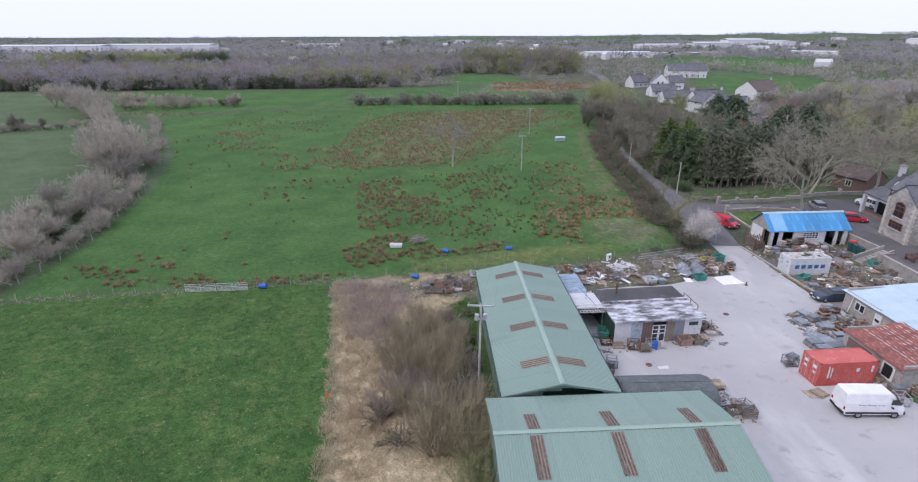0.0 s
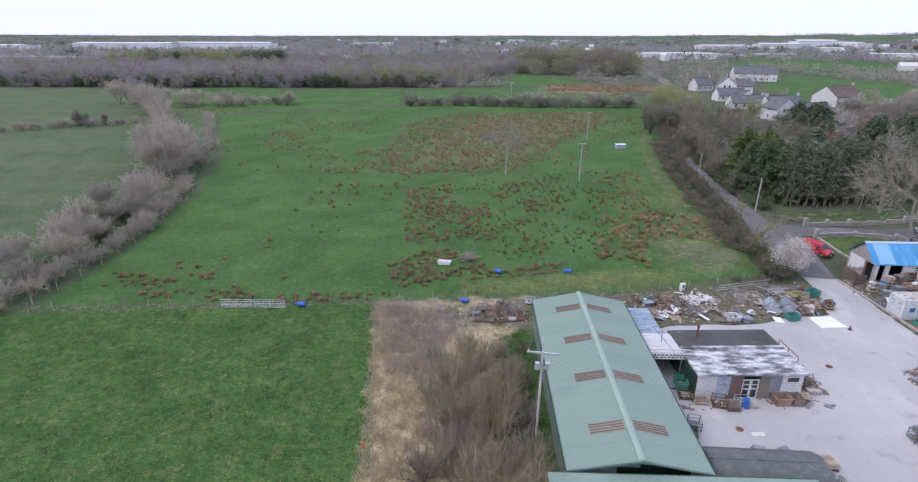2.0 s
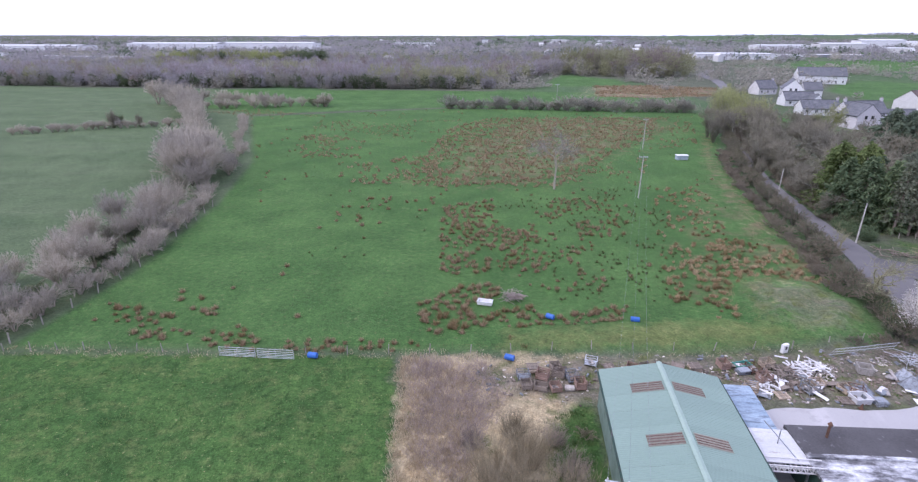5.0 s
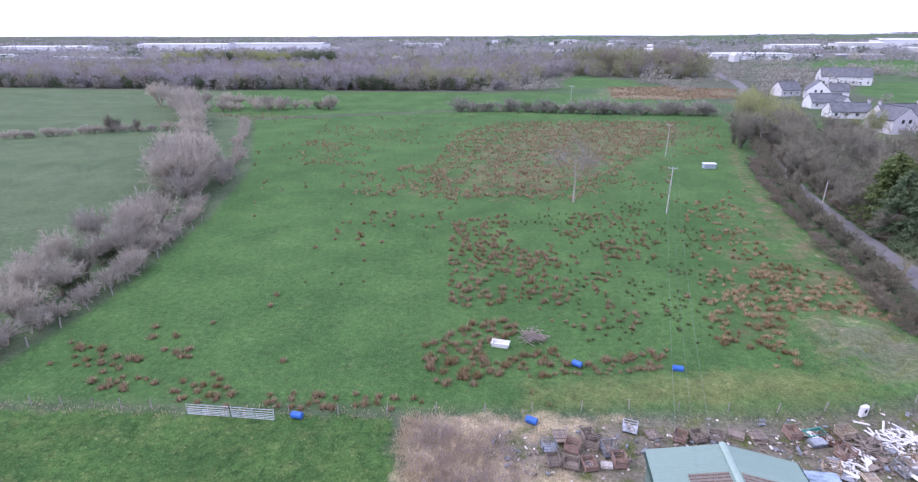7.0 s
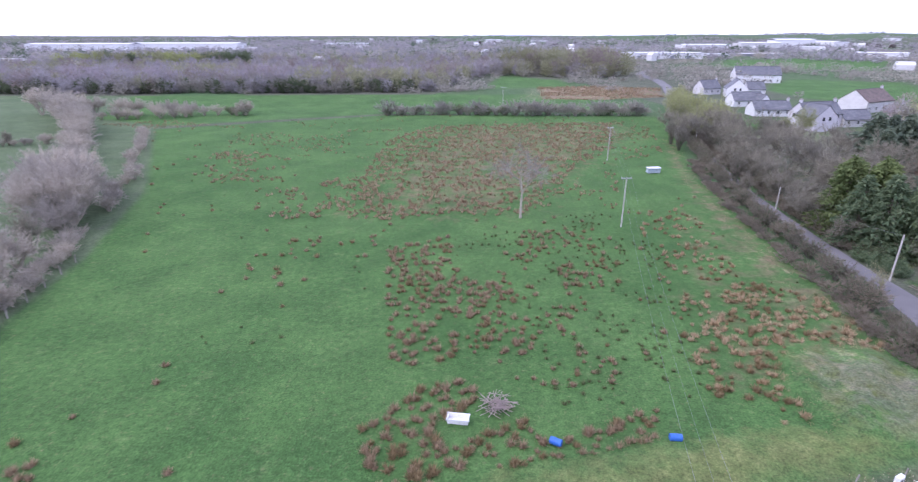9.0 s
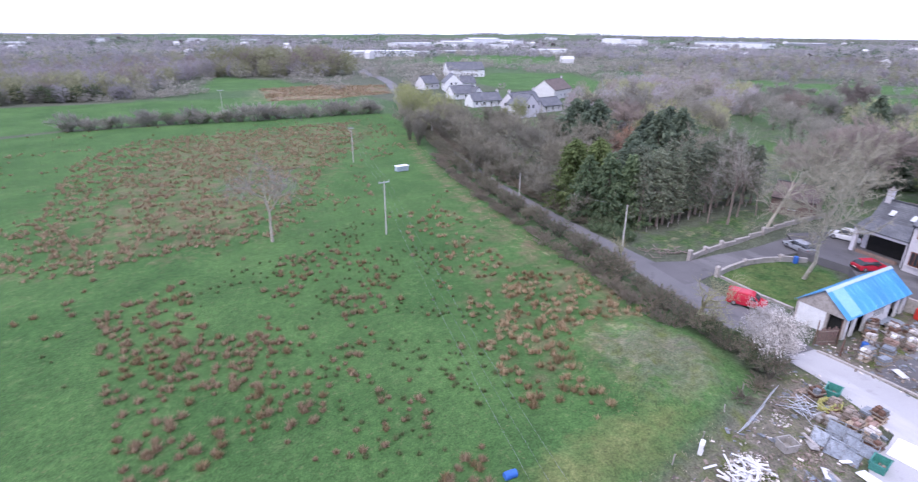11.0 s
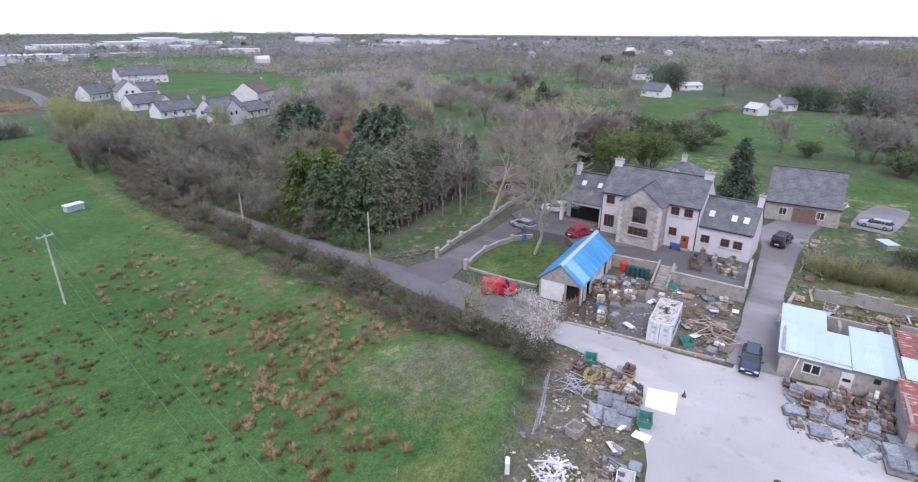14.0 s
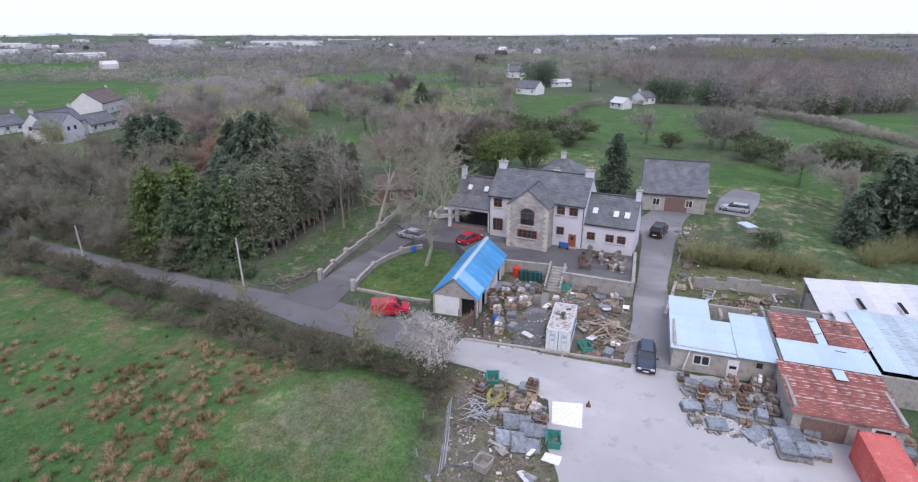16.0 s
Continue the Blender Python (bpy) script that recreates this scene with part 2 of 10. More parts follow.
# near-black colour that stands in for the shade inside openings
M["dark"] = mat("painted_interior_shade", (0.012, 0.012, 0.013), (0.02, 0.019, 0.018), None, 1, 6, 0.9)
M["felt"] = mat("roofing_felt", (0.085, 0.085, 0.09), (0.13, 0.13, 0.138), (0.62, 0.63, 0.66), 0.34, 8, 0.75, stretch=(0.6, 1.5, 1), stain=(0.4, 0.62))
M["felt_dark"] = mat("dark_roofing_felt", (0.065, 0.062, 0.064), (0.1, 0.097, 0.1), (0.3, 0.3, 0.31), 0.3, 8, 0.8, stain=(0.62, 0.72))
M["render_white"] = mat("weathered_white_render", (0.55, 0.54, 0.54), (0.66, 0.65, 0.65), (0.33, 0.31, 0.28), 0.6, 7, 0.85, stain=(0.6, 0.8))
M["render_lilac"] = mat("pale_house_render", (0.55, 0.53, 0.56), (0.61, 0.59, 0.62), (0.44, 0.42, 0.43), 0.4, 7, 0.85, stain=(0.6, 0.85))
M["render_grey"] = mat("stained_grey_render", (0.34, 0.31, 0.285), (0.42, 0.385, 0.355), (0.2, 0.175, 0.155), 0.6, 7, 0.9, stain=(0.5, 0.75))
M["block"] = mat("concrete_block", (0.29, 0.275, 0.255), (0.37, 0.35, 0.325), (0.17, 0.16, 0.13), 0.5, 7, 0.9, stain=(0.52, 0.75), vary=0.1)
M["stone_wall"] = coursed_material("coursed_bay_stone", (0.28, 0.265, 0.25), (0.4, 0.37, 0.345), (0.33, 0.315, 0.3), 0.55, 0.28)
M["slate"] = coursed_material("roof_slate", (0.115, 0.12, 0.132), (0.155, 0.16, 0.175), (0.075, 0.078, 0.086), 0.5, 0.28, 0.6)
M["slate_brown"] = coursed_material("brown_roof_tile", (0.125, 0.095, 0.085), (0.16, 0.125, 0.11), (0.06, 0.05, 0.045), 0.4, 0.3, 0.75)
M["quoin"] = mat("sandstone_quoin", (0.47, 0.43, 0.375), (0.56, 0.52, 0.455), None, 1, 8, 0.85, vary=0.12)
M["blue_sheet"] = mat("blue_roof_sheet", (0.05, 0.235, 0.48), (0.075, 0.29, 0.55), (0.14, 0.4, 0.64), 0.35, 6, 0.45, stretch=(1.2, 0.3, 1), vary=0.14, grit=0.22)
M["blue_pale"] = mat("pale_blue_sheet", (0.2, 0.42, 0.62), (0.26, 0.48, 0.67), None, 0.5, 6, 0.45)
M["sky_sheet"] = mat("faded_pale_blue_sheet", (0.4, 0.52, 0.59), (0.5, 0.6, 0.655), (0.3, 0.35, 0.38), 0.3, 7, 0.5, stretch=(0.6, 1.8, 1), vary=0.07, stain=(0.6, 0.72), grit=0.25)
M["annex_blue"] = mat("weathered_blue_annex_sheet", (0.2, 0.28, 0.36), (0.34, 0.42, 0.5), (0.1, 0.13, 0.17), 0.6, 7, 0.5, stretch=(0.5, 2, 1))
M["annex_pale"] = mat("weathered_pale_blue_sheet", (0.36, 0.46, 0.52), (0.5, 0.58, 0.62), (0.22, 0.2, 0.19), 0.5, 9, 0.6, stretch=(0.6, 2.4, 1), vary=0.15, stain=(0.54, 0.7), grit=0.4)
M["rust_red"] = mat("rusty_red_sheet", (0.2, 0.065, 0.055), (0.27, 0.1, 0.08), (0.55, 0.46, 0.42), 0.42, 9, 0.75, stretch=(0.5, 3.2, 1), vary=0.2, stain=(0.55, 0.63), grit=0.4)
M["white_sheet"] = mat("white_metal_sheet", (0.5, 0.51, 0.525), (0.6, 0.6, 0.61), (0.34, 0.3, 0.27), 0.5, 7, 0.5, stretch=(0.5, 2.4, 1), stain=(0.58, 0.74), vary=0.08, grit=0.3)
M["asbestos"] = mat("grey_cement_sheet", (0.4, 0.41, 0.42), (0.5, 0.51, 0.52), (0.3, 0.29, 0.27), 0.5, 7, 0.85, stretch=(1.6, 0.4, 1), stain=(0.52, 0.72), vary=0.1)
M["hut_grey"] = mat("dark_hut_sheet", (0.085, 0.1, 0.1), (0.105, 0.12, 0.12), (0.14, 0.15, 0.145), 0.5, 6, 0.5)
M["maroon"] = mat("maroon_end_panel", (0.14, 0.035, 0.04), (0.18, 0.05, 0.055), None, 0.8, 6, 0.6)
M["container_red"] = mat("faded_red_container_paint", (0.5, 0.1, 0.085), (0.58, 0.15, 0.125), (0.62, 0.25, 0.21), 0.45, 7, 0.5, stain=(0.55, 0.75))
M["container_white"] = mat("worn_white_container_paint", (0.56, 0.58, 0.6), (0.66, 0.67, 0.68), (0.36, 0.29, 0.22), 0.6, 7, 0.55, stain=(0.6, 0.72))
M["container_roof"] = mat("rust_stained_container_roof", (0.44, 0.42, 0.4), (0.58, 0.56, 0.54), (0.2, 0.15, 0.11), 0.9, 7, 0.7, stain=(0.48, 0.62))
M["mark_blue"] = flat("faded_blue_mark", (0.05, 0.15, 0.36), 0.6)
M["paint_white"] = flat("white_paint", (0.78, 0.78, 0.79), 0.3, 0, 0.5)
M["paint_red"] = flat("red_car_paint", (0.5, 0.02, 0.045), 0.25, 0, 0.5)
M["paint_navy"] = flat("dark_blue_car_paint", (0.035, 0.055, 0.088), 0.22, 0, 0.5)
M["paint_black"] = flat("black_car_paint", (0.016, 0.017, 0.02), 0.22, 0, 0.5)
M["paint_silver"] = flat("silver_car_paint", (0.45, 0.47, 0.5), 0.3, 0.4, 0.5)
M["tyre"] = flat("tyre_rubber", (0.02, 0.02, 0.021), 0.85)
M["rim"] = flat("wheel_rim", (0.4, 0.4, 0.42), 0.35, 0.7)
M["plastic_black"] = flat("black_plastic", (0.025, 0.025, 0.027), 0.6)
M["lamp_clear"] = flat("headlight_lens", (0.7, 0.72, 0.74), 0.15, 0, 0.6)
M["lamp_red"] = flat("tail_light_lens", (0.35, 0.02, 0.02), 0.2, 0, 0.6)
M["glass"] = glass_material()
M["frame_brown"] = flat("brown_window_frame", (0.2, 0.07, 0.035), 0.5)
M["frame_white"] = flat("white_window_frame", (0.75, 0.75, 0.75), 0.4)
M["door_red"] = flat("reddish_brown_door", (0.3, 0.09, 0.045), 0.5)
M["panel_blue"] = mat("faded_blue_panel", (0.34, 0.42, 0.48), (0.42, 0.49, 0.54), (0.25, 0.27, 0.28), 1, 8, 0.7)
M["panel_grey"] = mat("grey_panel", (0.2, 0.22, 0.245), (0.25, 0.27, 0.3), None, 1, 8, 0.7)
M["panel_brown"] = mat("brown_timber_panel", (0.17, 0.11, 0.095), (0.23, 0.15, 0.13), (0.1, 0.07, 0.06), 1.5, 9, 0.8, stretch=(6, 6, 0.5))
M["timber"] = mat("weathered_timber", (0.19, 0.16, 0.135), (0.28, 0.24, 0.205), (0.11, 0.09, 0.075), 1.2, 10, 0.9, stretch=(1, 5, 5), vary=0.25)
M["timber_pale"] = mat("pale_pallet_timber", (0.36, 0.29, 0.22), (0.46, 0.385, 0.3), (0.22, 0.18, 0.14), 1.2, 10, 0.9, vary=0.25)
M["timber_red"] = mat("reddish_timber", (0.23, 0.155, 0.125), (0.32, 0.225, 0.185), None, 1.2, 10, 0.9, vary=0.2)
M["pole_wood"] = mat("grey_pole_timber", (0.46, 0.445, 0.415), (0.56, 0.54, 0.51), (0.25, 0.22, 0.19), 0.8, 10, 0.9, stretch=(6, 6, 0.4))
M["post_wood"] = mat("weathered_post_timber", (0.26, 0.24, 0.21), (0.36, 0.335, 0.3), (0.18, 0.16, 0.13), 0.8, 10, 0.9)
M["galv"] = mat("galvanised_steel", (0.5, 0.52, 0.55), (0.6, 0.62, 0.65), None, 1, 10, 0.45, 0.6)
M["rust"] = mat("rusty_steel", (0.12, 0.065, 0.045), (0.19, 0.11, 0.075), (0.07, 0.045, 0.035), 2, 10, 0.9, vary=0.2)
M["steel_grey"] = mat("dull_grey_steel", (0.18, 0.2, 0.225), (0.27, 0.3, 0.33), (0.12, 0.11, 0.1), 1, 9, 0.6, 0.2, vary=0.25)
M["slab_blue"] = mat("blue_grey_slab_stack", (0.2, 0.228, 0.262), (0.3, 0.33, 0.365), (0.13, 0.135, 0.145), 1.1, 9, 0.75, vary=0.3)
M["stone_pale"] = mat("pale_rubble_stone", (0.36, 0.345, 0.33), (0.53, 0.515, 0.5), (0.18, 0.16, 0.145), 1.5, 8, 0.9, vary=0.25, island=0.6)
M["stone_brown"] = mat("brown_rubble_stone", (0.2, 0.165, 0.14), (0.3, 0.25, 0.215), (0.1, 0.09, 0.07), 1.5, 8, 0.9, vary=0.25, island=0.4)
M["tarp_white"] = mat("white_sheeting", (0.74, 0.73, 0.7), (0.8, 0.79, 0.77), None, 0.6, 6, 0.7)
M["plastic_green"] = mat("green_plastic", (0.05, 0.22, 0.18), (0.085, 0.3, 0.245), (0.045, 0.2, 0.165), 1, 7, 0.5, vary=0.2)
M["plastic_teal_dark"] = mat("dark_teal_tank", (0.02, 0.07, 0.07), (0.035, 0.095, 0.095), None, 1, 7, 0.5)
M["plastic_blue"] = mat("blue_plastic", (0.03, 0.11, 0.4), (0.05, 0.16, 0.48), None, 1, 7, 0.45, vary=0.15)
M["plastic_red"] = mat("red_plastic", (0.6, 0.04, 0.03), (0.66, 0.06, 0.045), None, 1, 7, 0.45)
M["orange"] = flat("orange_plastic", (0.75, 0.12, 0.04), 0.5)
M["yellow_twig"] = flat("yellow_hose", (0.42, 0.4, 0.13), 0.6)
M["twig_hedge"] = twig_mat("grey_hawthorn_twigs", (0.33, 0.305, 0.26), (0.54, 0.5, 0.43))
M["twig_ash"] = twig_mat("olive_grey_twigs", (0.29, 0.28, 0.21), (0.45, 0.43, 0.33))
M["twig_willow"] = twig_mat("olive_brown_willow_twigs", (0.27, 0.235, 0.16), (0.44, 0.385, 0.275))
M["bark"] = mat("grey_brown_bark", (0.13, 0.115, 0.095), (0.2, 0.18, 0.15), (0.085, 0.1, 0.055), 1.5, 8, 0.95, stretch=(3, 3, 0.6), vary=0.15)
M["bark_pale"] = mat("pale_lichened_bark", (0.36, 0.33, 0.27), (0.46, 0.425, 0.355), (0.22, 0.22, 0.13), 1.5, 8, 0.95, vary=0.15)
M["bark_moss"] = mat("mossy_bark", (0.22, 0.21, 0.12), (0.31, 0.3, 0.18), (0.14, 0.125, 0.09), 1.5, 8, 0.95, vary=0.1)
M["bark_red"] = mat("reddish_pine_bark", (0.19, 0.155, 0.13), (0.27, 0.22, 0.185), None, 1.5, 8, 0.95, stretch=(3, 3, 0.6), vary=0.15)
M["twig"] = twig_mat("bare_twigs", (0.265, 0.255, 0.218), (0.415, 0.4, 0.348))
M["twig_pale"] = twig_mat("pale_bare_twigs", (0.3, 0.285, 0.25), (0.45, 0.425, 0.375))
M["twig_copper"] = twig_mat("coppery_twigs", (0.33, 0.21, 0.15), (0.48, 0.33, 0.245))
M["twig_red"] = twig_mat("reddish_bare_twigs", (0.265, 0.222, 0.197), (0.375, 0.325, 0.288))
M["twig_olive"] = twig_mat("budding_olive_twigs", (0.29, 0.295, 0.175), (0.43, 0.435, 0.27))
# far twigs paled and greyed, so distance haze is put into their colour
M["twig_hazed"] = twig_mat("distant_twigs_hazed", (0.32, 0.305, 0.31), (0.44, 0.42, 0.425))
M["twig_road"] = twig_mat("olive_brown_bare_twigs", (0.19, 0.18, 0.14), (0.32, 0.305, 0.245))
M["twig_far"] = twig_mat("dull_brown_far_twigs", (0.215, 0.203, 0.195), (0.31, 0.293, 0.28))
# purplish winter twigs, with some haze of the distance mixed into the colour
M["twig_mauve"] = twig_mat("purplish_twigs_hazed", (0.325, 0.29, 0.3), (0.44, 0.395, 0.405))
M["twig_bud"] = twig_mat("yellow_green_budding_twigs", (0.235, 0.24, 0.135), (0.34, 0.345, 0.2))
M["leaf_dark"] = twig_mat("dark_conifer_foliage", (0.09, 0.125, 0.092), (0.19, 0.235, 0.165))
M["leaf_pine"] = twig_mat("grey_green_pine_foliage", (0.145, 0.175, 0.125), (0.27, 0.3, 0.21))
M["leaf_mid"] = twig_mat("green_evergreen_foliage", (0.1, 0.155, 0.088), (0.21, 0.27, 0.15))
M["leaf_olive"] = twig_mat("olive_evergreen_foliage", (0.105, 0.15, 0.058), (0.23, 0.285, 0.118))
M["leaf_gold"] = twig_mat("golden_olive_leaves", (0.19, 0.19, 0.07), (0.33, 0.32, 0.13))
M["leaf_ivy"] = twig_mat("ivy_leaves", (0.09, 0.125, 0.07), (0.17, 0.205, 0.115))
M["leaf_bright"] = twig_mat("young_spring_leaves", (0.28, 0.32, 0.13), (0.43, 0.46, 0.2))
M["blossom"] = twig_mat("white_blossom", (0.6, 0.57, 0.56), (0.8, 0.78, 0.77))
M["rush"] = twig_mat("russet_rush_blades", (0.215, 0.165, 0.1), (0.45, 0.345, 0.22))
M["rush_tan"] = twig_mat("tan_rush_blades", (0.3, 0.235, 0.14), (0.56, 0.45, 0.29))
M["rush_dark"] = twig_mat("dark_brown_rush_blades", (0.165, 0.13, 0.068), (0.34, 0.26, 0.145))
M["rush_green"] = twig_mat("dark_green_rush_blades", (0.1, 0.14, 0.058), (0.21, 0.24, 0.11))
M["straw"] = twig_mat("dry_straw_blades", (0.42, 0.345, 0.23), (0.68, 0.58, 0.42))
M["grass_blade"] = twig_mat("green_grass_blades", (0.07, 0.135, 0.045), (0.16, 0.22, 0.09))
M["bramble"] = twig_mat("brown_bramble_stems", (0.17, 0.15, 0.115), (0.3, 0.268, 0.21))
M["reed"] = twig_mat("pale_dead_stems", (0.32, 0.27, 0.25), (0.5, 0.43, 0.4))

# ---- building helpers ----
class MeshKit:
    """Collects vertices and faces of one mesh."""

    def __init__(self):
        self.v, self.f, self.uv = [], [], {}

    def add(self, verts, faces):
        n = len(self.v)
        self.v.extend(verts)
        self.f.extend(tuple(i + n for i in f) for f in faces)

    def box(self, cx, cy, z0, sx, sy, sz, rz=0.0, taper=1.0, tilt=None):
        c, s = math.cos(radians(rz)), math.sin(radians(rz))
        out = []
        for z, k in ((0, 1.0), (sz, taper)):
            for x, y in ((-1, -1), (1, -1), (1, 1), (-1, 1)):
                a, b = x * sx / 2 * k, y * sy / 2 * k
                p = Vector((a, b, z))
                if tilt:
                    p.rotate(tilt)
                out.append((cx + p.x * c - p.y * s, cy + p.x * s + p.y * c, z0 + p.z))
        self.add(out, [(3, 2, 1, 0), (4, 5, 6, 7), (0, 1, 5, 4), (1, 2, 6, 5), (2, 3, 7, 6), (3, 0, 4, 7)])

    def tube(self, p0, p1, r0, r1=None, n=6, caps=True):
        r1 = r0 if r1 is None else r1
        p0, p1 = Vector(p0), Vector(p1)
        d = (p1 - p0).normalized()
        a = d.cross(Vector((0, 0, 1)) if abs(d.z) < 0.9 else Vector((1, 0, 0))).normalized()
        b = d.cross(a)
        out = []
        for p, r in ((p0, r0), (p1, r1)):
            for i in range(n):
                w = 2 * math.pi * i / n
                out.append(tuple(p + (a * math.cos(w) + b * math.sin(w)) * r))
        faces = [(i, (i + 1) % n, n + (i + 1) % n, n + i) for i in range(n)]
        if caps:
            faces += [tuple(range(n - 1, -1, -1)), tuple(range(n, 2 * n))]
        self.add(out, faces)

    def path(self, pts, r, n=4):
        """One unbroken tube through the points."""
        rings = []
        for i, p in enumerate(pts):
            d = (Vector(pts[min(i + 1, len(pts) - 1)]) - Vector(pts[max(i - 1, 0)])).normalized()
            a = d.cross(Vector((0.13, 0.2, 1))).normalized()
            b = d.cross(a)
            rings.append([tuple(Vector(p) + (a * math.cos(2 * math.pi * j / n) + b * math.sin(2 * math.pi * j / n)) * r) for j in range(n)])
        self.loft(rings)

    def prism(self, outline, depth, origin, ax, ay, az):
        """An outline in the plane of ax and ay, pushed along az by depth."""
        o, ax, ay, az = Vector(origin), Vector(ax), Vector(ay), Vector(az)
        n = len(outline)
        pts = [tuple(o + ax * a + ay * b + az * d) for d in (0, depth) for a, b in outline]
        self.add(pts, [tuple(range(n - 1, -1, -1)), tuple(range(n, 2 * n))] + [(i, (i + 1) % n, n + (i + 1) % n, n + i) for i in range(n)])

    def loft(self, sections, close_ends=True):
        n = len(sections[0])
        base = []
        for s in sections:
            base.extend(s)
        faces = []
        for k in range(len(sections) - 1):
            for i in range(n):
                faces.append((k * n + i, k * n + (i + 1) % n, (k + 1) * n + (i + 1) % n, (k + 1) * n + i))
        if close_ends:
            faces += [tuple(range(n - 1, -1, -1)), tuple(range((len(sections) - 1) * n, len(sections) * n))]
        self.add(base, faces)

    def mesh(self, name, smooth=False, box_uv=False):
        me = bpy.data.meshes.new(name)
        me.from_pydata(self.v, [], self.f)
        bm = bmesh.new()
        bm.from_mesh(me)
        bmesh.ops.recalc_face_normals(bm, faces=bm.faces)
        if box_uv:
            lay = bm.loops.layers.uv.new("UVMap")
            for f in bm.faces:
                nrm = f.normal
                t = Vector((-nrm.y, nrm.x, 0))
                t = t.normalized() if t.length > 0.05 else Vector((1, 0, 0))
                w = nrm.cross(t)
                for lo in f.loops:
                    lo[lay].uv = (lo.vert.co.dot(t), lo.vert.co.dot(w))
        bm.to_mesh(me)
        bm.free()
        if smooth:
            me.shade_smooth()
        return me


def raw_mesh(name, verts, faces):
    me = bpy.data.meshes.new(name)
    me.from_pydata(verts, [], faces)
    return me


def thing(name, label, category, at=(0, 0, 0), rz=0.0, group="", kind=""):
    ob = new(name)
    ob.empty_display_size = 0.3
    ob.matrix_basis = pose(at[0], at[1], at[2], 0, 0, rz)
    return tagged(ob, label, category, group, kind)


def part(name, kit, material, parent, label="", smooth=False, box_uv=False):
    me = kit.mesh(name, smooth, box_uv) if isinstance(kit, MeshKit) else kit
    if not me.materials:
        me.materials.append(material)
    ob = new(name, me)
    ob.parent = parent
    return tagged(ob, label)


def solo(name, kit, material, label, category, at=(0, 0, 0), rz=0.0, group="", kind="", smooth=False, box_uv=False):
    """A thing that is one mesh."""
    ob = part(name, kit, material, None, "", smooth, box_uv)
    ob.matrix_basis = pose(at[0], at[1], at[2], 0, 0, rz)
    return tagged(ob, label, category, group, kind)


def one_box(sx, sy, sz, z0=0.0, cx=0.0, cy=0.0, taper=1.0):
    k = MeshKit()
    k.box(cx, cy, z0, sx, sy, sz, 0, taper)
    return k


def smooth_step(a, b, v):
    t = np.clip((v - a) / (b - a), 0, 1)
    return t * t * (3 - 2 * t)


def rise(x, y):
    """The lie of the land: level, but for the ground that climbs to the house, and low hills far off."""
    x, y = np.asarray(x, float), np.asarray(y, float)
    up = 1.6 * smooth_step(66, 84, x) * (1 - smooth_step(150, 230, x)) * smooth_step(15, 45, y) * (1 - smooth_step(105, 140, y))
    d, az = np.hypot(x, y), np.degrees(np.arctan2(x, y))
    hills = smooth_step(1900, 4000, d) * (6 + 3 * np.sin(x * 0.0011 + 1.0) * np.cos(y * 0.0013) + 2 * np.sin(x * 0.0041 - y * 0.0026) + 20 * np.exp(-((az - 36) / 15) ** 2) * (1 + 0.15 * np.sin(az * 0.9)))
    return up + hills


def ground_z(x, y):
    return float(rise(x, y))


def inside(px, py, poly):
    """Which of the points lie in the polygon."""
    res = np.zeros(np.shape(px), bool)
    n = len(poly)
    for i in range(n):
        (x0, y0), (x1, y1) = poly[i], poly[(i + 1) % n]
        if y0 == y1:
            continue
        hit = ((y0 > py) != (y1 > py)) & (px < (x1 - x0) * (py - y0) / (y1 - y0) + x0)
        res ^= hit
    return res


def edge_distance(px, py, poly, closed=True):
    best = np.full(np.shape(px), 1e9)
    n = len(poly)
    for i in range(n if closed else n - 1):
        a, b = np.array(poly[i], float), np.array(poly[(i + 1) % n], float)
        d = b - a
        t = np.clip(((px - a[0]) * d[0] + (py - a[1]) * d[1]) / (d @ d), 0, 1)
        best = np.minimum(best, np.hypot(px - a[0] - t * d[0], py - a[1] - t * d[1]))
    return best


def zone(px, py, poly, soft):
    d = edge_distance(px, py, poly)
    d = np.where(inside(px, py, poly), d, -d)
    return np.clip(0.5 + d / (2 * soft), 0, 1)


def along(points, step):
    """Points and directions every step metres along a line."""
    out = []
    carry = 0.0
    for (x0, y0), (x1, y1) in zip(points[:-1], points[1:]):
        L = math.hypot(x1 - x0, y1 - y0)
        s = carry
        while s < L:
            out.append((x0 + (x1 - x0) * s / L, y0 + (y1 - y0) * s / L, math.atan2(y1 - y0, x1 - x0)))
            s += step
        carry = s - L
    return out


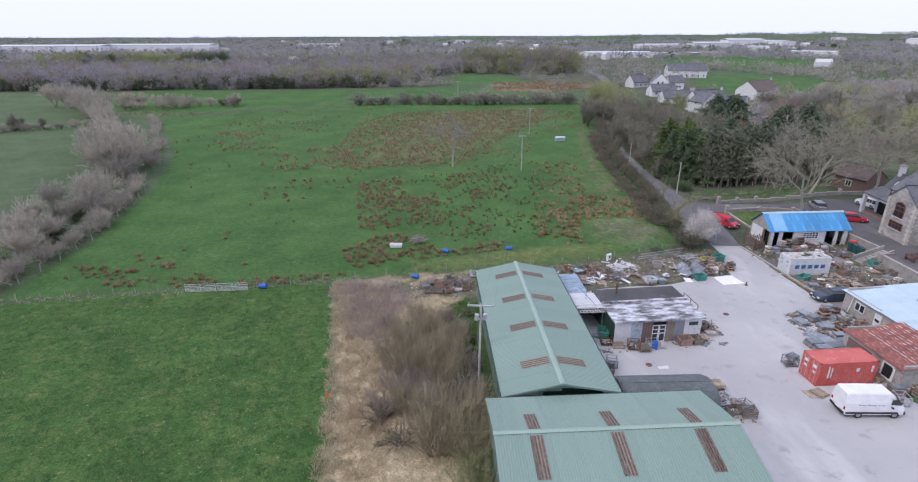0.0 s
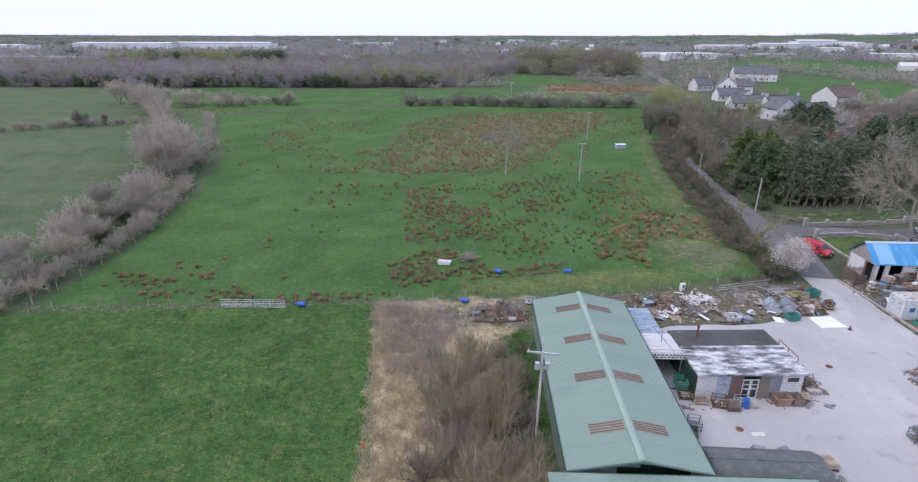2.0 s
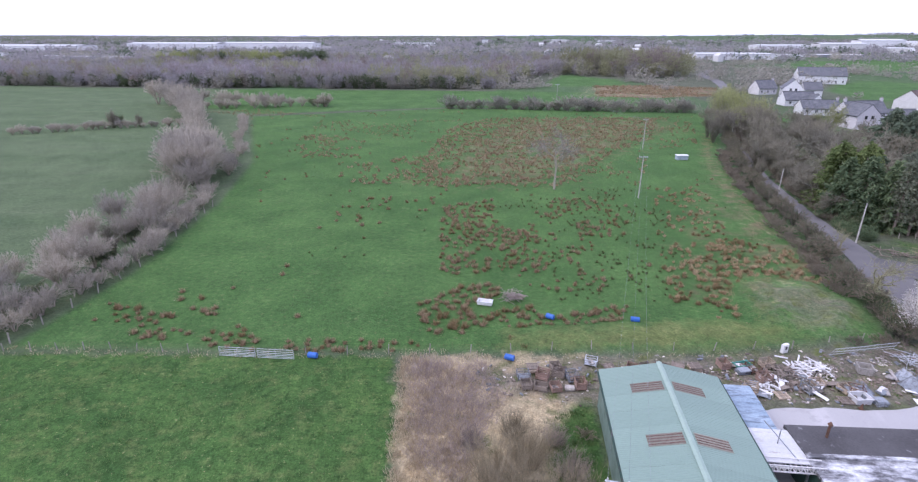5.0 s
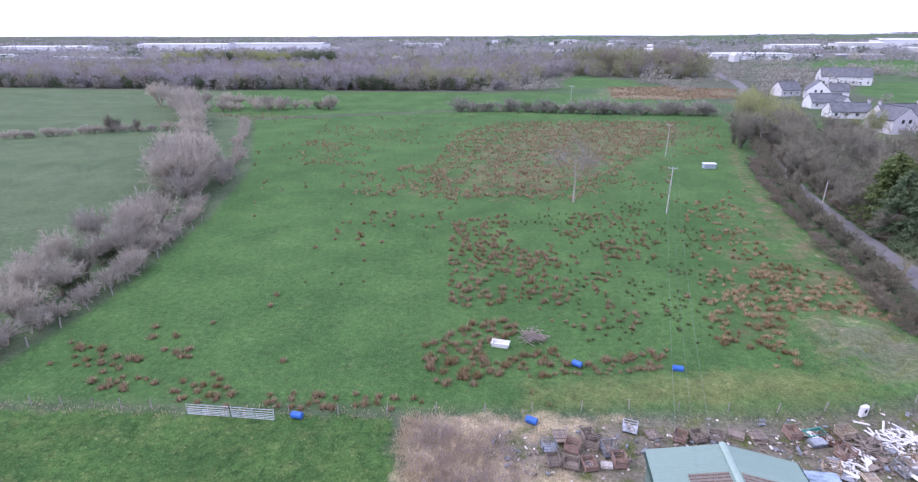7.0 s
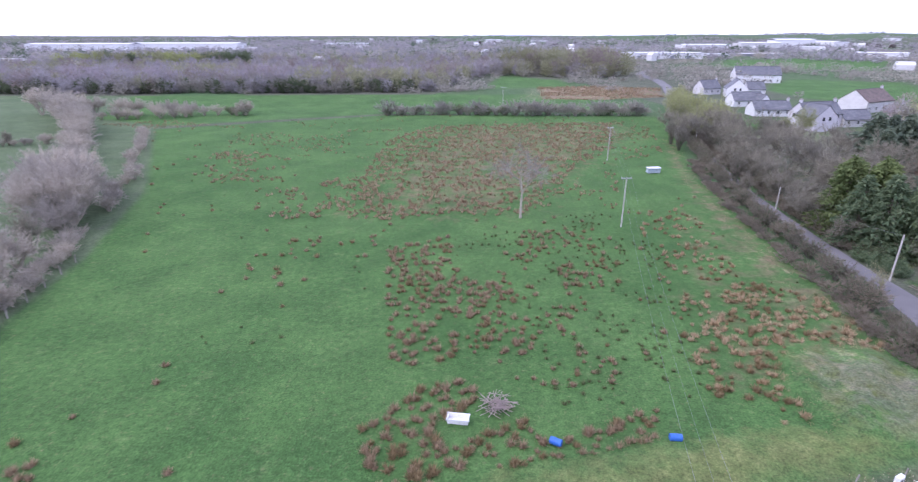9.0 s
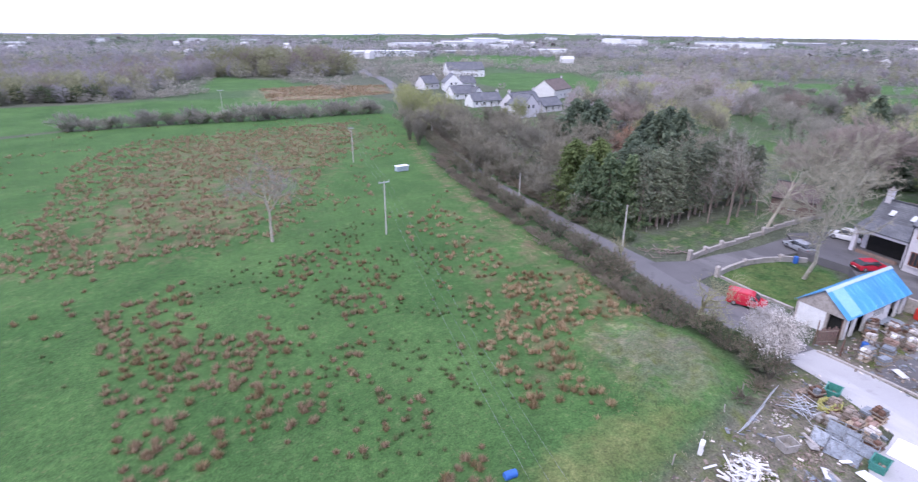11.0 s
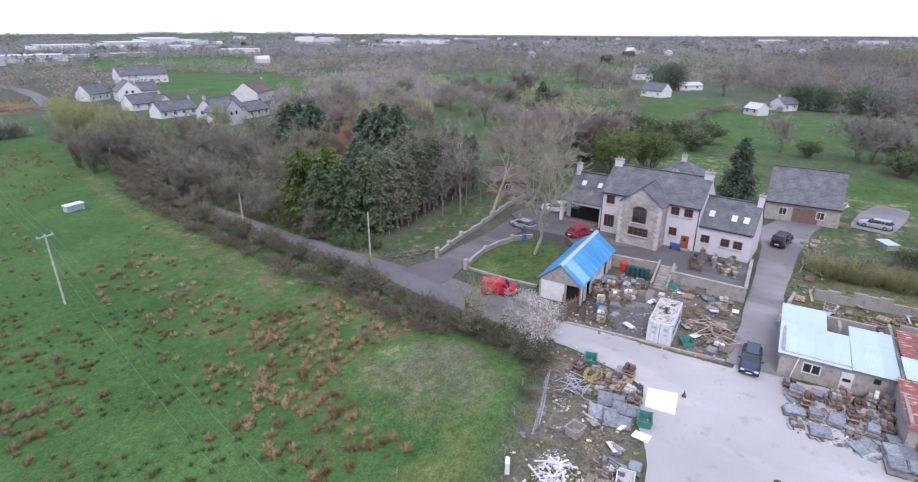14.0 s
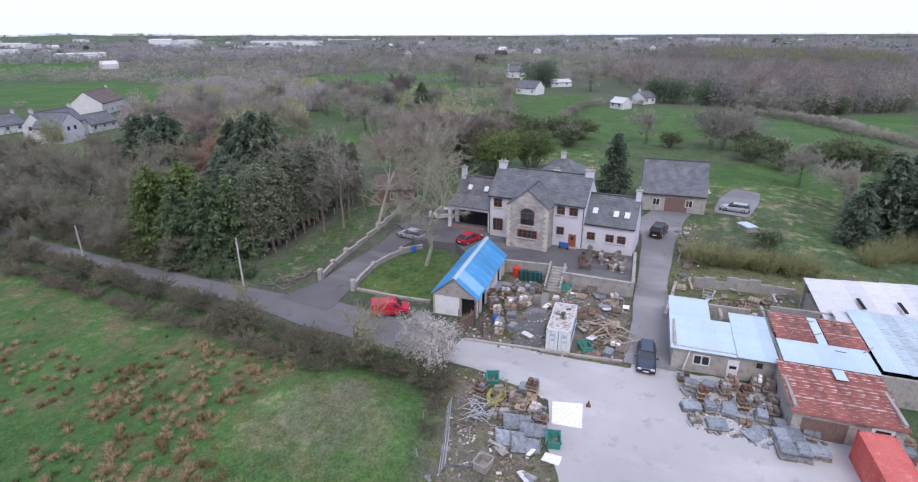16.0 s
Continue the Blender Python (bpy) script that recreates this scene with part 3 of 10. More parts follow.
def strip(name, centre, widths, material, label, category, lift, thick=0.25):
    """A road along a line, with a width at each of its points, laid on the land as a slab."""
    pts = []
    n = len(centre)
    for i in range(n - 1):
        a, b = np.array(centre[i], float), np.array(centre[i + 1], float)
        m = max(2, int(np.linalg.norm(b - a) / 3))
        for j in range(m):
            f = j / m
            pts.append((*(a + (b - a) * f), widths[i] + (widths[i + 1] - widths[i]) * f))
    pts.append((*centre[-1], widths[-1]))
    k = MeshKit()
    cols = 5
    ring = []
    for i, (x, y, w) in enumerate(pts):
        x0, y0, _ = pts[max(0, i - 1)]
        x1, y1, _ = pts[min(len(pts) - 1, i + 1)]
        d = np.array((x1 - x0, y1 - y0)) / max(1e-6, math.hypot(x1 - x0, y1 - y0))
        w = w * (1 + 0.05 * math.sin(i * 1.7) + 0.04 * math.sin(i * 0.61))
        row = []
        for c in range(cols):
            o = (c / (cols - 1) - 0.5) * w
            xx, yy = x - d[1] * o, y + d[0] * o
            row.append((xx, yy, ground_z(xx, yy) + lift))
        ring.append(row)
    nv = len(ring) * cols
    for row in ring:
        k.v.extend(row)
    for row in ring:
        k.v.extend((x, y, z - thick) for x, y, z in row)
    for i in range(len(ring) - 1):
        for c in range(cols - 1):
            q = (i * cols + c, i * cols + c + 1, (i + 1) * cols + c + 1, (i + 1) * cols + c)
            k.f.append(q)
        for c in (0, cols - 1):
            a, b = i * cols + c, (i + 1) * cols + c
            k.f.append((a, b, b + nv, a + nv))
    return solo(name, k, material, label, category, kind="structure")


def slab(name, poly, material, label, category, top, thick=0.3, wobble=0.25, level=None):
    """A level paved area with a slightly uneven outline."""
    rnd = random.Random(len(poly) * 7 + 3)
    pts = []
    n = len(poly)
    for i in range(n):
        (x0, y0), (x1, y1) = poly[i], poly[(i + 1) % n]
        m = max(1, int(math.hypot(x1 - x0, y1 - y0) / 1.5))
        for j in range(m):
            w = wobble if j else 0
            pts.append((x0 + (x1 - x0) * j / m + rnd.uniform(-w, w), y0 + (y1 - y0) * j / m + rnd.uniform(-w, w)))
    k = MeshKit()
    k.prism(pts, thick, (0, 0, top - thick), (1, 0, 0), (0, 1, 0), (0, 0, 1))
    return solo(name, k, material, label, category, kind="structure")

# ---- ground, roads and paved areas ----
MAIN_FIELD = [(-57.5, 65), (-46, 66), (-26, 68), (-3, 70), (19, 72.5), (40, 77.5), (42, 92), (46, 124), (51.5, 167), (66, 215), (76, 262), (20, 267), (-35, 267), (-112, 233), (-73, 154), (-62.6, 118), (-57, 85)]
SOUTH_FIELD = [(-300, -200), (-7.5, -200), (-8.5, 32), (-10, 45), (-12.4, 60), (-14.5, 68), (-26, 67.5), (-57, 64), (-300, 58)]
WEST_FIELD = [(-400, 62), (-57.6, 65), (-57.2, 85), (-62.8, 118), (-73.2, 154), (-112, 233), (-145, 222), (-150, 200), (-400, 150)]
WEST_FIELD_FAR = [(-420, 150), (-152, 198), (-142, 220), (-111, 232), (-112, 240), (-150, 258), (-180, 340), (-420, 340)]
NORTH_FIELD = [(-112, 240), (-35, 271), (72, 269), (80, 300), (60, 345), (-18, 347), (-180, 340), (-150, 258)]
SCRUB = [(-13.5, 68.5), (-10.2, 45), (-8.5, 30), (-8, -60), (4.5, -60), (4.5, 30), (1.2, 38), (1.0, 56), (4.0, 64), (5, 70)]
BARN_SIDE = [(1.0, 34), (6, 30), (6, 66), (3.4, 64), (0.8, 56)]
RUSH_BLOCK = [(-24, 137), (-26, 181), (-13, 228), (10, 246), (61, 247), (56, 215), (40, 196), (26, 166), (10, 142), (-3, 134)]
RUSH_EAST = [(21, 79), (19, 88), (24, 112), (30, 132), (39, 150), (44, 146), (40, 112), (38, 92), (32, 84)]
MOSS_SOUTH = [(-4, 71), (19, 73), (32, 77), (24, 80), (8, 77), (-3, 74)]
SPOIL_BANK = [(27.5, 80), (28, 88), (33, 91.5), (39, 90), (40.5, 82), (36, 76.5), (31, 77)]
SALVAGE_GROUND = [(16.5, 61), (4, 62), (-4, 63), (-6, 67), (6, 70.5), (19, 72), (38, 76), (44, 77), (46, 75), (44, 68), (33, 65), (22, 64)]
EAST_YARD = [(50, 79), (50, 60.6), (53, 60.3), (66.5, 61), (69, 77.5), (55, 77)]
RUIN_GROUND = [(54, 30), (51, 46), (60, 57), (80, 56), (82, 44), (78, 20), (60, 20)]
LANE_SIDE = [(53, 55.5), (53, 57), (70, 56.6), (92, 54.6), (92, 50), (74, 52.5), (64, 55.6)]
LAWN = [(56.5, 95), (57, 85), (58, 83.5), (69, 84.5), (72, 88), (69.5, 94), (65, 95.8)]
PADDOCK = [(53, 109), (59, 102), (72, 102.5), (90, 101.5), (88, 109), (60, 111.5)]
EAST_FIELDS = [[(179.1, 369.9), (210.5, 418.7), (243.6, 447.9), (301.7, 418.4), (262.8, 336.7), (212.9, 289.2), (175.4, 324.5)], [(258.1, 598.1), (332.7, 749.3), (471.9, 787.6), (504.2, 706.2), (377.6, 530.7), (317.3, 567.8)], [(151.5, 172.9), (161.4, 145.1), (143.9, 134.2), (130.1, 159.6)], [(130, 93), (150, 93), (151, 72), (132, 70)], [(112, 50), (132, 52), (146, 30), (142, 6), (124, 14), (112, 34)], [(341, 321), (388, 301), (302, 216), (283, 257)], [(378, 290), (414, 247), (313, 202), (298, 230)], [(414, 247), (451, 213), (376, 188), (352, 220)],
               [(336, 212), (353, 180), (308, 165), (300, 196)], [(209, 111), (268, 116), (303, 89), (250, 81), (200, 89)], [(200, 89), (250, 81), (253, 31), (181, 37), (158, 67), (158, 80)], [(229, 16), (238, 10), (190, -9), (151, 20), (174, 29)], [(244, -11), (261, -40), (209, -21), (195, -11)],
               [(404, 189), (410, 164), (515, 190), (507, 222)], [(272, 148), (279, 122), (333, 130), (323, 164)], [(92, 205), (118, 200), (126, 250), (104, 268), (84, 262)], [(9, 379), (32, 480), (70, 440), (67, 385)]]
DUN_FIELDS = [[(200, 89), (250, 81), (253, 31), (181, 37), (158, 67), (158, 80)], [(150, 173), (164, 146), (143, 131), (128, 150)], [(26, 323), (38, 382), (100, 388), (79, 324)], [(120, -10), (150, 15), (185, -15), (200, -60), (130, -60)]]
GOLDEN_ROUGH = [[(142, 92), (148, 66), (121, 65), (115, 84)], [(86, 52), (118, 56), (128, 30), (112, 6), (88, 18), (80, 30)], [(26, 323), (38, 382), (100, 388), (79, 324)]]
# the patchwork of far fields: a seed point and a tone for each
far_rnd = np.random.default_rng(404)
far_ang, far_dist = np.radians(far_rnd.uniform(-55, 135, 620)), 330 * (2600 / 330) ** far_rnd.uniform(0, 1, 620)
FAR_SEEDS = np.stack([40 + np.sin(far_ang) * far_dist, 60 + np.cos(far_ang) * far_dist], 1)
FAR_TONE = np.where(far_rnd.random(620) < 0.3, far_rnd.uniform(0.7, 1.0, 620), far_rnd.uniform(0.0, 0.25, 620))


def far_cell(px, py):
    """The nearest field's number, and how much nearer it is than the next."""
    best, gap = np.zeros(len(px), int), np.zeros(len(px))
    for a in range(0, len(px), 20000):
        d = np.hypot(px[a:a + 20000, None] - FAR_SEEDS[:, 0], py[a:a + 20000, None] - FAR_SEEDS[:, 1])
        best[a:a + 20000] = d.argmin(1)
        two = np.partition(d, 1, axis=1)
        gap[a:a + 20000] = two[:, 1] - two[:, 0]
    return best, gap


def build_ground():
    fine_x = np.arange(-150, 170.1, 1.25)
    fine_y = np.arange(-30, 290.1, 1.25)
    grow = np.cumsum(1.25 * 1.075 ** np.arange(1, 85))
    grow = grow[grow < 4700]
    xs = np.concatenate([-150 - grow[::-1], fine_x, 170 + grow])
    ys = np.concatenate([-30 - grow[::-1], fine_y, 290 + grow])
    X, Y = np.meshgrid(xs, ys)
    px, py = X.ravel(), Y.ravel()
    pz = rise(px, py)
    near = (np.abs(px) < 300) & (py > -60) & (py < 320)
    wob = np.array([0.09 * noise.noise((x * 0.35, y * 0.35, 0)) + 0.05 * noise.noise((x * 1.1, y * 1.1, 3)) if k else 0.0 for x, y, k in zip(px, py, near)])
    pz = pz + np.minimum(wob, 0.02)
    # the mound of tipped soil in the field's corner
    mound = zone(px, py, SPOIL_BANK, 3.0)
    pz += mound * (1.1 + 0.6 * np.sin(px * 0.9) * np.cos(py * 0.7))
    bank = zone(px, py, MOSS_SOUTH, 2.0)
    pz += bank * 0.35
    nx, ny = len(xs), len(ys)
    idx = np.arange(nx * ny).reshape(ny, nx)
    quads = np.stack([idx[:-1, :-1], idx[:-1, 1:], idx[1:, 1:], idx[1:, :-1]], -1).reshape(-1, 4)
    me = bpy.data.meshes.new("ground")
    me.vertices.add(nx * ny)
    me.vertices.foreach_set("co", np.stack([px, py, pz], 1).ravel())
    me.loops.add(quads.size)
    me.loops.foreach_set("vertex_index", quads.ravel().astype(np.int32))
    me.polygons.add(len(quads))
    me.polygons.foreach_set("loop_start", np.arange(0, quads.size, 4, dtype=np.int32))
    me.update(calc_edges=True)
    me.validate()
    me.shade_smooth()
    z = {}
    z["lush"] = np.maximum.reduce([zone(px, py, MAIN_FIELD, 1.0), zone(px, py, NORTH_FIELD, 2.0), zone(px, py, LAWN, 0.6)] + [zone(px, py, p, 3.0) for p in EAST_FIELDS])
    z["dull"] = np.maximum.reduce([zone(px, py, WEST_FIELD, 2.0), zone(px, py, WEST_FIELD_FAR, 2.0)] + [zone(px, py, p, 3.0) * 0.2 for p in EAST_FIELDS] + [zone(px, py, [(92, 112), (100, 170), (150, 330), (330, 300), (330, 120), (210, -60), (130, -60), (84, 10), (90, 100)], 6) * 0.4] + [zone(px, py, p, 4.0) * 0.45 for p in DUN_FIELDS])
    z["field"] = FAR_TONE[far_cell(px, py)[0]]
    z["rough"] = np.maximum.reduce([zone(px, py, SOUTH_FIELD, 0.8), zone(px, py, PADDOCK, 1.5) * 0.5, zone(px, py, LAWN, 0.6) * 0.75, zone(px, py, BARN_SIDE, 0.8) * 0.9, zone(px, py, [(52, 112), (60, 170), (90, 290), (150, 330), (330, 300), (330, 120), (130, -10), (84, 20), (84, 120)], 6) * 0.45])
    z["moss"] = np.maximum.reduce([zone(px, py, MOSS_SOUTH, 2.5) * 0.8, zone(px, py, SPOIL_BANK, 2.0) * 0.45, zone(px, py, EAST_YARD, 1.0) * 0.5, zone(px, py, SALVAGE_GROUND, 2.0) * 0.65, zone(px, py, RUIN_GROUND, 2) * 0.85, zone(px, py, LANE_SIDE, 1) * 0.6, zone(px, py, LAWN, 1) * 0.45])
    z["rush"] = np.maximum.reduce([zone(px, py, RUSH_BLOCK, 14.0) * 0.47, zone(px, py, RUSH_EAST, 5) * 0.3, zone(px, py, [(44.7, 386.1), (82.6, 396.4), (119.8, 380.2), (105.7, 333.0), (67.6, 319.9), (39.1, 322.9)], 3) * 0.75, zone(px, py, [(33, 88), (36, 112), (40, 135), (46, 168), (60, 212), (64, 212), (51, 166), (45.5, 124), (41.5, 92)], 2.5) * 0.42])
    z["straw"] = np.maximum.reduce([zone(px, py, SCRUB, 1.6) * 0.9, zone(px, py, PADDOCK, 2) * 0.18] + [zone(px, py, p, 5) * 0.27 for p in GOLDEN_ROUGH] + [zone(px, py, [(33, 88), (36, 112), (40, 135), (46, 168), (60, 212), (64, 212), (51, 166), (45.5, 124), (41.5, 92)], 2.5) * 0.16, zone(px, py, SPOIL_BANK, 2) * 0.12, zone(px, py, [(30.8, 91.1), (35.9, 90.7), (34.6, 85.5), (31.2, 82.9), (29.1, 85.9), (28.4, 88.3)], 1.5) * 0.34])
    z["soil"] = np.maximum.reduce([zone(px, py, SALVAGE_GROUND, 1.5) * 0.72, zone(px, py, EAST_YARD, 1.0) * 0.9, zone(px, py, RUIN_GROUND, 2) * 0.5, zone(px, py, LANE_SIDE, 1) * 0.5, zone(px, py, SPOIL_BANK, 3) * 0.5, zone(px, py, [(36.6, 86.9), (39.4, 85.7), (39.7, 82.5), (37.1, 81.1), (34.7, 84.6)], 1.2) * 0.66, zone(px, py, [(30.8, 91.1), (35.9, 90.7), (34.6, 85.5), (31.2, 82.9), (29.1, 85.9), (28.4, 88.3)], 1.5) * 0.45, zone(px, py, [(56, 112), (62, 170), (80, 222), (112, 240), (145, 205), (145, 130), (95, 112)], 4) * 0.5])
    for n, w in z.items():
        at = me.attributes.new(n, "FLOAT", "POINT")
        at.data.foreach_set("value", w.astype(np.float32))
    me.materials.append(M["ground"])
    return tagged(new("ground", me), "open farmland of green pasture, rough grass and trampled soil", "ground", kind="structure")


build_ground()

YARD = [(16.3, 24), (16.3, 61), (22, 63.6), (33, 64.6), (37.5, 66.5), (43, 67.2), (44.4, 71.5), (45.6, 75.5), (46.2, 80), (50.2, 79), (50.4, 72), (50.2, 60.4), (53, 60), (52.6, 56.8), (51.2, 56), (51, 48), (45, 47), (46, -30), (22.5, -30), (22.5, 24)]
slab("yard", YARD, M["concrete_yard"], "pale worn concrete yard between the sheds", "yard", 0.06)
strip("lane", [(51, 58.6), (60, 58.6), (70, 58.4), (80, 57.8), (92, 57.2), (108, 52)], [5.0, 3.8, 3.9, 4.4, 6.5, 5.0], M["lane"], "cracked grey lane rising past the house", "lane", 0.09)
strip("road", [(48.2, 78), (49.2, 86), (50.5, 96), (51.4, 107), (52.6, 122), (56, 151), (63, 185), (71.5, 218), (86, 270), (108, 330), (128, 391), (138, 434), (146, 500), (175, 560)], [4.0, 5.6, 6.0, 4.0, 2.8, 2.5, 2.6, 3.2, 4.5, 5, 6, 7, 7, 7], M["asphalt"], "narrow grey country road between hedges", "road", 0.10)
slab("dark_apron", [(50.9, 72.4), (50.9, 69.5), (57.5, 69.9), (58.5, 71.0), (56.5, 72.6)], M["gravel"], "patch of dark worn asphalt beside the white container", "apron", 0.05, 0.3, 0.15)
slab("pale_apron", [(57.6, 72.6), (58.6, 70.2), (63.8, 70.6), (64.2, 72.6)], M["lane"], "strip of worn concrete below the terrace steps", "apron", 0.045, 0.3, 0.15)
strip("driveway", [(51.5, 98.5), (57, 97.6), (63, 97.4), (72, 96.2), (80, 94), (84, 92)], [7.5, 5.0, 4.4, 4.2, 6.0, 6.5], M["gravel"], "dark gravel driveway curving to the house", "driveway", 0.12)
strip("back_yard", [(99, 46), (108, 43.5), (116, 41)], [5, 6.5, 4.5], M["lane"], "grey gravel parking yard behind the ruins", "yard", 0.10)


def strew(name, points, material, blades, height, spread, width, label, category, seed, lean=0.5, zfun=ground_z):
    """Tufts of thin blades at the given points, all one mesh."""
    rnd = np.random.default_rng(seed)
    pts = np.asarray(points, float)
    n = len(pts)
    base = np.repeat(pts[:, :2], blades, 0)
    size = np.repeat(pts[:, 2], blades)
    ang = rnd.uniform(0, 2 * np.pi, n * blades)
    rad = np.sqrt(rnd.uniform(0, 1, n * blades)) * spread * size
    bx, by = base[:, 0] + np.cos(ang) * rad, base[:, 1] + np.sin(ang) * rad
    bz = np.array([zfun(x, y) for x, y in pts[:, :2]]).repeat(blades) - 0.03
    h = height * size * rnd.uniform(0.55, 1.1, n * blades)
    out = lean * h * rnd.uniform(0.2, 1, n * blades)
    tx, ty = bx + np.cos(ang) * out, by + np.sin(ang) * out
    side = rnd.uniform(0, 2 * np.pi, n * blades)
    wx, wy = np.cos(side) * width * size / 2, np.sin(side) * width * size / 2
    v = np.stack([np.stack([bx - wx, by - wy, bz], 1), np.stack([bx + wx, by + wy, bz], 1), np.stack([tx, ty, bz + h], 1)], 1).reshape(-1, 3)
    me = raw_mesh(name, v.tolist(), np.arange(len(v)).reshape(-1, 3).tolist())
    me.materials.append(material)
    return tagged(new(name, me), label, category, kind="stuff")


def scatter(poly, count, seed, lo=0.7, hi=1.3, clump=None, gap=0.0):
    """Random places in a polygon; clump: (scale, threshold) keeps those where the noise is high; gap: the least room between them."""
    taken = set()
    rnd = np.random.default_rng(seed)
    p = np.array(poly)
    out = []
    tries = 0
    while len(out) < count and tries < 60:
        tries += 1
        q = rnd.uniform(p.min(0), p.max(0), (count * 2, 2))
        q = q[inside(q[:, 0], q[:, 1], poly)]
        for x, y in q:
            if clump and noise.noise((x * clump[0], y * clump[0], seed)) < clump[1]:
                continue
            if gap:
                cell = (int(x // gap), int(y // gap))
                if cell in taken:
                    continue
                taken.add(cell)
            out.append((x, y, rnd.uniform(lo, hi)))
            if len(out) >= count:
                break
    return out


def tussocks(name, places, material, blades, width, label, seed):
    """Rounded rush tussocks: a low core and blades that spread out of it into a dome; all one mesh."""
    rnd = np.random.default_rng(seed)
    pts = np.asarray(places, float)
    n = len(pts)
    gz = np.array([ground_z(x, y) for x, y in pts[:, :2]])
    c, z0, size = np.repeat(pts[:, :2], blades, 0), np.repeat(gz, blades) - 0.04, np.repeat(pts[:, 2], blades)
    ang, tilt = rnd.uniform(0, 2 * np.pi, n * blades), np.arccos(rnd.uniform(0.1, 1, n * blades))
    L = size * rnd.uniform(0.5, 0.85, n * blades)
    foot = rnd.uniform(0.05, 0.3, n * blades) * size
    bx, by = c[:, 0] + np.cos(ang) * foot, c[:, 1] + np.sin(ang) * foot
    tx, ty, tz = bx + np.cos(ang) * np.sin(tilt) * L * 0.8, by + np.sin(ang) * np.sin(tilt) * L * 0.8, z0 + np.cos(tilt) * L + 0.1
    wx, wy = -np.sin(ang) * width * size / 2, np.cos(ang) * width * size / 2
    v = [np.stack([np.stack([bx - wx, by - wy, z0 + 0.05], 1), np.stack([bx + wx, by + wy, z0 + 0.05], 1), np.stack([tx, ty, tz], 1)], 1).reshape(-1, 3)]
    turn = rnd.uniform(0, 6.28, n)
    for j in range(6):
        a, b = turn + j * 1.047, turn + (j + 1) * 1.047
        r, h = pts[:, 2] * 0.34, pts[:, 2] * 0.4
        lo_a, lo_b = [np.stack([pts[:, 0] + np.cos(q) * r, pts[:, 1] + np.sin(q) * r, gz - 0.05], 1) for q in (a, b)]
        top = np.stack([pts[:, 0], pts[:, 1], gz + h], 1)
        v.append(np.stack([lo_a, lo_b, top], 1).reshape(-1, 3))
    v = np.concatenate(v)
    me = raw_mesh(name, v.tolist(), np.arange(len(v)).reshape(-1, 3).tolist())
    me.materials.append(material)
    return tagged(new(name, me), label, "rushes", kind="stuff")


# dense beds of rushes, then the looser ones round them, then single tussocks
far_rush = scatter([(-25.6, 143.1), (-28.4, 181.1), (-26.5, 213.8), (-14.0, 239.4), (23.5, 245.1), (54.4, 247.5), (39.5, 197.1), (23.4, 173.6), (10.7, 142.0), (4.4, 136.9), (-5.8, 137.9), (-19.4, 134.8)], 2500, 1, 0.6, 1.15, (0.22, -0.22), 0.95)
far_rush += scatter([(-31.3, 135.7), (-36.0, 160.7), (-30.5, 170.4), (-23.8, 160.6), (-21.8, 135.3)], 110, 2, 0.6, 1.15, (0.12, -0.2), 1.2) + scatter([(-42.9, 134.7), (-48.8, 159.6), (-36.4, 156.7), (-30.3, 136.5)], 46, 3, 0.6, 1.15, (0.2, 0.0), 1.3) + scatter([(-71.4, 180.6), (-76.0, 196.6), (-60.5, 195.0), (-49.1, 184.0), (-45.5, 163.5), (-60.4, 159.2)], 130, 4, 0.6, 1.15, (0.12, -0.1), 1.3)
far_rush += scatter([(-102.5, 242.7), (-55.9, 236.1), (-11.5, 229.0), (-29.9, 185.6), (-52.3, 198.5), (-76.2, 206.6)], 170, 5, 0.5, 0.9, (0.05, 0.0), 1.3) + scatter([(55.2, 250.5), (68.5, 251.5), (52.4, 190.0), (35.6, 181.3)], 130, 6, 0.5, 0.95, (0.08, 0.0), 1.1) + scatter([(10.7, 142.0), (21.9, 173.5), (35.6, 181.3), (27.2, 143.5)], 60, 7, 0.5, 0.9, (0.1, 0.0), 1.2) + scatter([(-139.3, 242.9), (-115.5, 254.6), (-94.9, 241.7), (-109.1, 231.9)], 120, 56, 0.5, 0.9, None, 1.0)
far_rush += scatter([(44.7, 386.1), (82.6, 396.4), (119.8, 380.2), (105.7, 333.0), (67.6, 319.9), (39.1, 322.9)], 900, 57, 0.8, 1.5, (0.05, -0.2), 1.3)
near_rush = scatter([(-16.7, 122.2), (-6.7, 126.4), (-5.4, 111.8), (-8.8, 101.4), (-3.4, 93.2), (-6.7, 89.6), (-12.7, 89.0), (-14.5, 102.8)], 165, 8, 0.5, 1.05, (0.25, -0.3), 1.2) + scatter([(-11.2, 106.0), (0.8, 112.4), (2.9, 100.7), (-5.9, 98.6)], 70, 9, 0.5, 1.0, (0.25, -0.25), 1.2) + scatter([(1.2, 128.6), (16.3, 129.3), (16.4, 108.4), (9.2, 104.9), (1.9, 116.0)], 100, 10, 0.45, 1.0, (0.2, -0.15), 1.2) + scatter([(-4.4, 100.1), (3.2, 100.8), (2.7, 91.7), (-3.0, 91.2)], 30, 11, 0.5, 1.0, (0.3, -0.2), 1.2)
